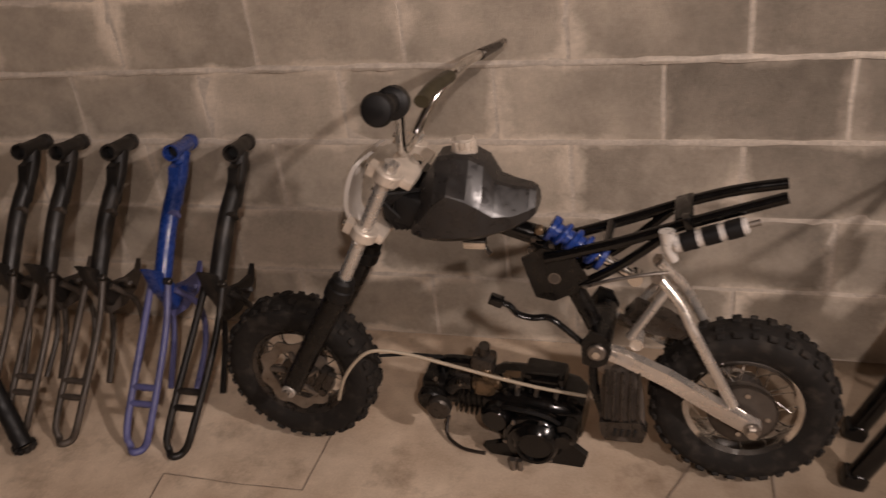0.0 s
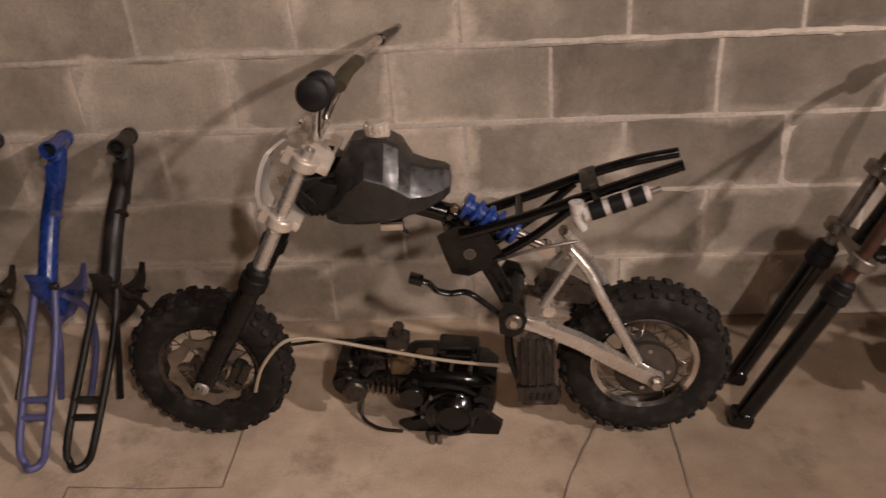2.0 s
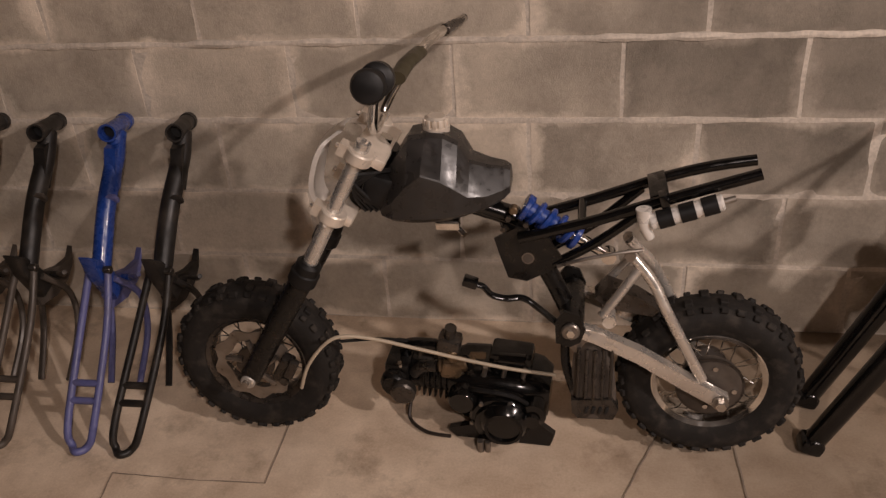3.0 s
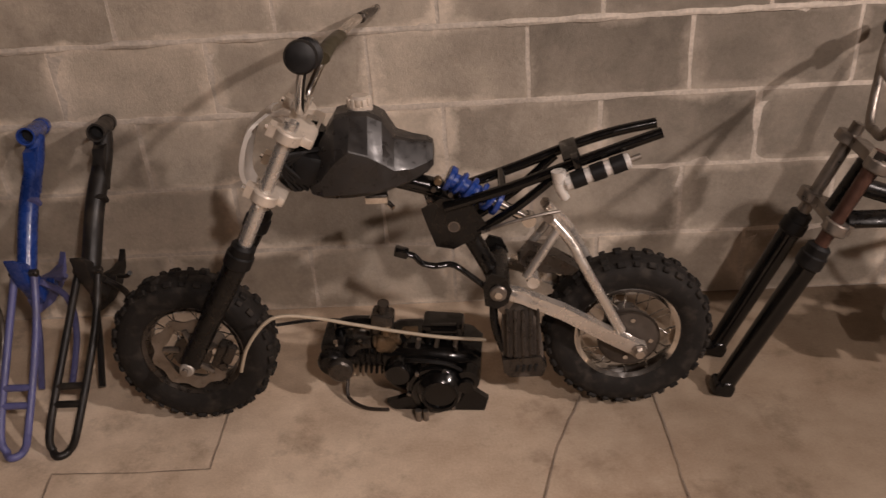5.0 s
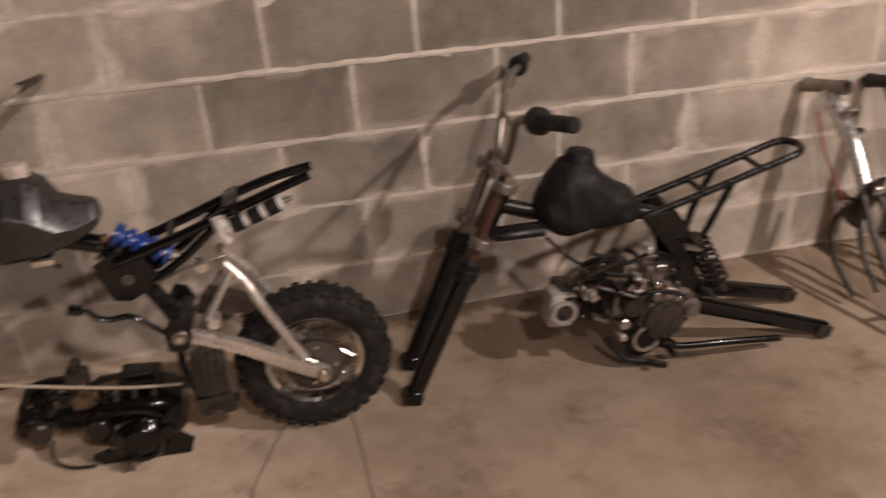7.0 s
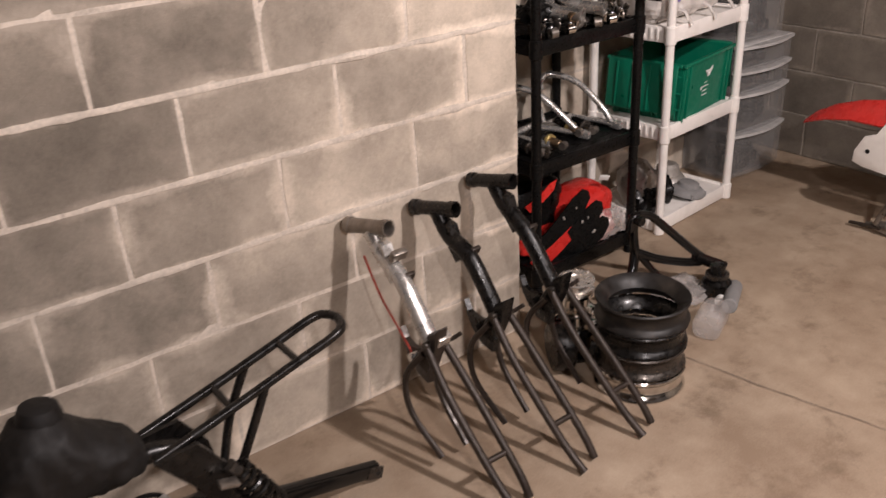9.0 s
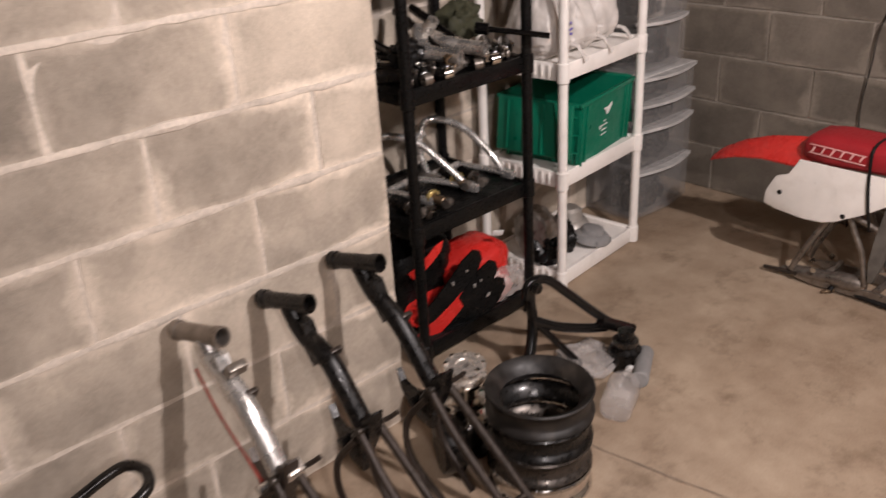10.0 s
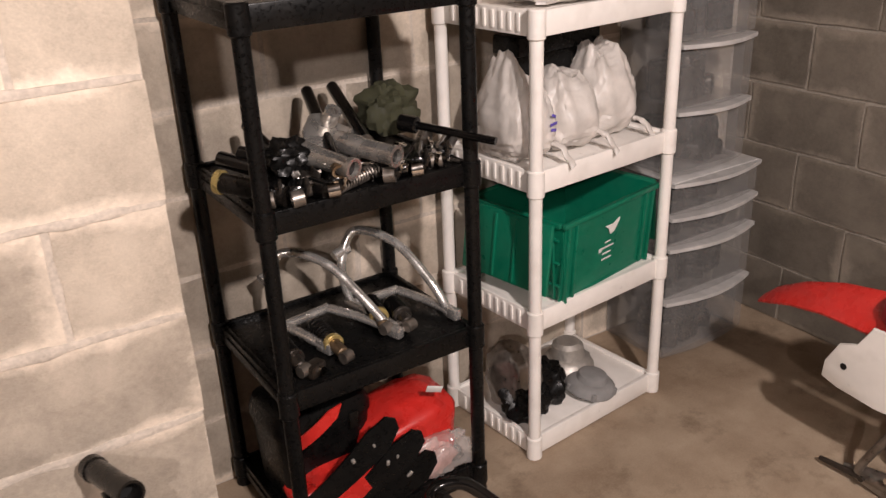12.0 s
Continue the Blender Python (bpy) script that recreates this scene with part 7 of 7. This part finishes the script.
def wheel_rim(z, mat, label, r=0.132, tilt=(0, 0), deep=1.0):
    o = thing("spare_wheel", (SX, SY, z), (tilt[0], tilt[1], 0), label, "wheel rim", "stacked wheel rims")
    bm = bmesh.new()
    prof = [(r, 0.0), (r + 0.003, 0.004), (r, 0.012), (r - 0.006, 0.017), (r - 0.010, 0.024), (r - 0.010, 0.046), (r - 0.006, 0.053), (r, 0.059), (r + 0.003, 0.066), (r, 0.070), (r - 0.007 * deep, 0.066), (r - 0.02 * deep, 0.052), (r - 0.028 * deep, 0.036), (r - 0.02 * deep, 0.018), (r - 0.007 * deep, 0.004)]
    rings = []
    for i in range(48):
        t = 2 * math.pi * i / 48
        rings.append([bm.verts.new((q * math.cos(t), q * math.sin(t), h)) for q, h in prof])
    m = len(prof)
    for i in range(48):
        p, q = rings[i], rings[(i + 1) % 48]
        for k in range(m):
            bm.faces.new((p[k], p[(k + 1) % m], q[(k + 1) % m], q[k]))
    part("rim_band", bm, mat, o)
    for i in range(18):
        t = 2 * math.pi * i / 18
        a = V(math.cos(t), math.sin(t), 0)
        bar(o, "spoke_nipple", CHROME, a * (r - 0.036) + V(0, 0, 0.036), a * (r - 0.026) + V(0, 0, 0.036), 0.003, n=6)
    return o


wheel_rim(0.0, CHROME, "bright chrome wheel rim at the bottom of the stack")
wheel_rim(0.073, DARK_STEEL, "dull dark steel wheel rim in the stack", 0.130)
wheel_rim(0.146, WORN_BLACK, "black wheel rim in the stack", 0.131, deep=1.15)
wheel_rim(0.219, DUSTY_BLACK, "scuffed matt black wheel rim on top of the stack", 0.134, deep=1.3)
hubs = []
for k, (x, y, z, r, h, mat) in enumerate(((2.93, 1.60, 0.0, 0.075, 0.10, BLACK_PAINT), (2.935, 1.60, 0.10, 0.062, 0.055, CHROME), (2.93, 1.60, 0.155, 0.055, 0.06, CHROME), (2.94, 1.605, 0.215, 0.058, 0.04, ALLOY))):
    hb = thing("hub_casting", (x, y, z), (0, 0, 0), ("black" if k == 0 else "shiny chrome") + " flanged wheel hub in a small stack by the rack", "wheel hub", "stacked wheel hubs")
    bm = bmesh.new()
    add_lathe(bm, (0, 0, 0), (0, 0, h), [(0.012, 0), (r, 0), (r, 0.12), (r * 0.72, 0.2), (r * 0.70, 0.5), (r * 0.72, 0.8), (r, 0.88), (r * 0.97, 1), (r * 0.45, 1), (r * 0.4, 0.9), (0.012, 0.9), (0.012, 0)], 30)
    part("shell", bm, mat, hb)
    for i in range(8):
        t = 2 * math.pi * i / 8
        bolt(hb, (r * 0.85 * math.cos(t), r * 0.85 * math.sin(t), h * 0.99), (0, 0, 1), 0.006, 0.006)
big_drum = thing("brake_drum", (2.835, 1.545, 0.0), (0, 0, 0), "dark oily brake drum standing on edge on the floor", "brake drum")
bm = bmesh.new()
add_lathe(bm, (-0.03, 0.03, 0.075), (0.06, -0.03, 0.0), [(0, 0), (0.07, 0), (0.075, 0.3), (0.075, 0.8), (0.06, 1), (0.02, 1), (0, 0.8)], 28)
part("drum", bm, WORN_BLACK, big_drum)
arm = thing("black_swingarm", label="black steel swingarm propped on the foot of the rack", category="swingarm")
tube(arm, "bow", BLACK_PAINT, [(3.285, 1.70, 0.27), (3.30, 1.70, 0.315), (3.36, 1.685, 0.31), (3.42, 1.65, 0.25), (3.50, 1.61, 0.165), (3.56, 1.58, 0.11), (3.62, 1.55, 0.08)], 0.0145, n=12)
tube(arm, "leg", BLACK_PAINT, [(3.30, 1.70, 0.30), (3.305, 1.70, 0.24), (3.315, 1.70, 0.18), (3.28, 1.68, 0.10), (3.21, 1.65, 0.02)], 0.017, n=12)
tube(arm, "cross_member", BLACK_PAINT, [(3.315, 1.70, 0.185), (3.38, 1.66, 0.15), (3.47, 1.62, 0.12), (3.53, 1.59, 0.11)], 0.015, n=12)
tube(arm, "leg", BLACK_PAINT, [(3.32, 1.70, 0.18), (3.37, 1.65, 0.10), (3.42, 1.60, 0.02)], 0.012, n=12)
bar(arm, "axle_lug", BLACK_PAINT, (3.51, 1.60, 0.135), (3.60, 1.555, 0.085), 0.020, n=14, bevel=0.003)
bolt(arm, (3.30, 1.68, 0.31), (0, -1, 0), 0.016, 0.02, WORN_BLACK)
motor = thing("starter_motor", (3.53, 1.515, 0.0), (0, 0, 20), "black starter motor standing upright on the floor", "motor")
bm = bmesh.new()
add_lathe(bm, (0, 0, 0), (0, 0, 0.13), [(0, 0), (0.052, 0), (0.054, 0.1), (0.050, 0.5), (0.034, 0.58), (0.034, 0.72), (0.026, 0.76), (0.026, 0.98), (0.015, 1), (0, 1)], 24)
part("case", bm, WORN_BLACK, motor)
ring(motor, "clamp_ring", DARK_STEEL, (0, 0, 0.09), (0, 0, 1), 0.04, 0.03, 0.012)
jug = thing("clear_jug", (3.36, 1.40, 0.0), (0, 0, 24), "empty clear plastic bottle lying on the floor", "bottle")
bm = bmesh.new()
add_loft(bm, [oval((x, 0, 0.045), (0, 1, 0), (0, 0, 1), r, r * 0.95, 20, 2.8) for x, r in ((-0.09, 0.03), (-0.085, 0.045), (0.03, 0.047), (0.06, 0.036), (0.08, 0.016), (0.10, 0.015))])
part("body", bm, CLEAR_FILM, jug)
bar(jug, "cap", PRINT, (0.098, 0, 0.045), (0.118, 0, 0.045), 0.017, n=16)
tub = thing("grey_tube", (3.50, 1.43, 0.03), (0, 0, 30), "short grey plastic tube resting on the bottle", "tube")
bar(tub, "pipe", GREY_CLOTH, (-0.09, 0, 0.03), (0.11, 0, 0.0), 0.026, n=18, bevel=0.003)
crumpled("plastic_bag", (3.44, 1.60, 0.0), (0.22, 0.18, 0.05), CLEAR_FILM, "thin clear plastic bag under the swingarm", "plastic bag", 95, rough=0.4)
for k, (x, y, r) in enumerate(((3.12, 1.70, 0.05), (3.20, 1.66, 0.04), (3.15, 1.58, 0.045), (3.24, 1.73, 0.035))):
    hr = thing("metal_clamp", (x, y, 0.0), (0, 0, 40 * k), "loose oily metal bracket among the floor parts", "bracket", "loose brackets on the floor")
    bm = bmesh.new()
    add_tube(bm, [(r, 0, 0.012), (0, r, 0.03), (-r, 0, 0.05), (0, -r, 0.03)], 0.009, 8, closed=True)
    part("loop", bm, rnd.choice((BRONZE, DARK_STEEL, BLACK_PAINT)), hr)
    block_part(hr, "tab", DARK_STEEL, (0.03, 0.012, 0.03), (r, 0, 0.016), (0, 0, 30), 0.003)

# ---- cracks and specks of the floor ----


def crack(points, width=0.004):
    bm = bmesh.new()
    rnd = random.Random(int(abs(points[0][0]) * 1000))
    pts = []
    for (x0, y0), (x1, y1) in zip(points, points[1:]):
        n = max(2, int(math.hypot(x1 - x0, y1 - y0) / 0.03))
        pts += [V(x0 + (x1 - x0) * i / n + rnd.uniform(-0.0015, 0.0015), y0 + (y1 - y0) * i / n + rnd.uniform(-0.0015, 0.0015), 0.0035) for i in range(n)]
    pts.append(V(*points[-1], 0.0035))
    rows = []
    for i, p in enumerate(pts):
        d = (pts[min(i + 1, len(pts) - 1)] - pts[max(i - 1, 0)]).normalized()
        s = V(-d.y, d.x, 0) * width * rnd.uniform(0.25, 0.6)
        rows.append((bm.verts.new(p + s), bm.verts.new(p - s)))
    for (a, b), (c, d) in zip(rows, rows[1:]):
        bm.faces.new((a, b, d, c))
    part("crack", bm, CRACK, floor, smooth=False)


crack([(-0.64, 0.85), (-0.655, 1.05), (-0.667, 1.147)], 0.003)
crack([(-0.667, 1.147), (-0.45, 1.143), (-0.294, 1.147)], 0.003)
crack([(-0.294, 1.147), (-0.297, 1.24), (-0.298, 1.45)], 0.004)
crack([(0.44, 0.95), (0.504, 1.182), (0.60, 1.42)], 0.004)
crack([(0.765, 0.9), (0.758, 1.205), (0.752, 1.42)], 0.0035)
crack([(3.13, 1.50), (3.163, 1.296), (3.208, 1.038), (3.262, 0.81), (3.33, 0.4), (3.42, -0.3)], 0.004)

# ---- mortar squeezed out along the bed joints ----


def mortar_bead(wall, x0, x1, y, z, rise, seed):
    """A ragged lip of mortar proud of the wall along one joint."""
    bm = bmesh.new()
    rows, n = [], int((x1 - x0) / 0.012)
    for i in range(n + 1):
        x = x0 + (x1 - x0) * i / n
        p = V(x * 7, seed, 0)
        swell = max(0.0, 0.45 + 0.9 * noise.noise(p) + 0.5 * noise.noise(p * 4)) * min(1, i / 6, (n - i) / 6)
        h = 0.0065 + 0.006 * swell
        d = rise * swell + 0.0006
        lift = 0.003 * noise.noise(p * 2 + V(0, 9, 0))
        rows.append([bm.verts.new((x, y + 0.004, z + lift - h)), bm.verts.new((x, y - d * 0.55, z + lift - h * 0.75)), bm.verts.new((x, y - d, z + lift)), bm.verts.new((x, y - d * 0.5, z + lift + h * 0.8)), bm.verts.new((x, y + 0.004, z + lift + h))])
    for p, q in zip(rows, rows[1:]):
        for k in range(4):
            bm.faces.new((p[k], q[k], q[k + 1], p[k + 1]))
    part("mortar_bead", bm, MORTAR, wall)


mortar_bead(wall_north, -2.0, 1.25, WALL_Y, 4 * BLOCK_H, 0.010, 3)
mortar_bead(wall_north, 1.6, CORNER_X - 0.01, WALL_Y, 4 * BLOCK_H, 0.006, 5)
mortar_bead(wall_north, -1.4, 0.9, WALL_Y, 3 * BLOCK_H, 0.004, 7)
mortar_bead(wall_north, 1.2, CORNER_X - 0.01, WALL_Y, 5 * BLOCK_H, 0.007, 11)
mortar_bead(wall_north, 1.5, CORNER_X - 0.01, WALL_Y, 3 * BLOCK_H, 0.005, 13)
mortar_bead(wall_north, 1.9, CORNER_X - 0.01, WALL_Y, 6 * BLOCK_H, 0.006, 17)

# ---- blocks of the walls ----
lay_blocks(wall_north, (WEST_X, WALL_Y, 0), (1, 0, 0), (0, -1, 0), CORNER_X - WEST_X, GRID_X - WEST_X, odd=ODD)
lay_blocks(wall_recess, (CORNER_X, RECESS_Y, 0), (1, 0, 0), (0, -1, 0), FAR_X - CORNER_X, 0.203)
lay_blocks(wall_east, (FAR_X, RECESS_Y, 0), (0, -1, 0), (-1, 0, 0), RECESS_Y - SOUTH_Y, RECESS_Y - 2.091, SHADED_BLOCK)
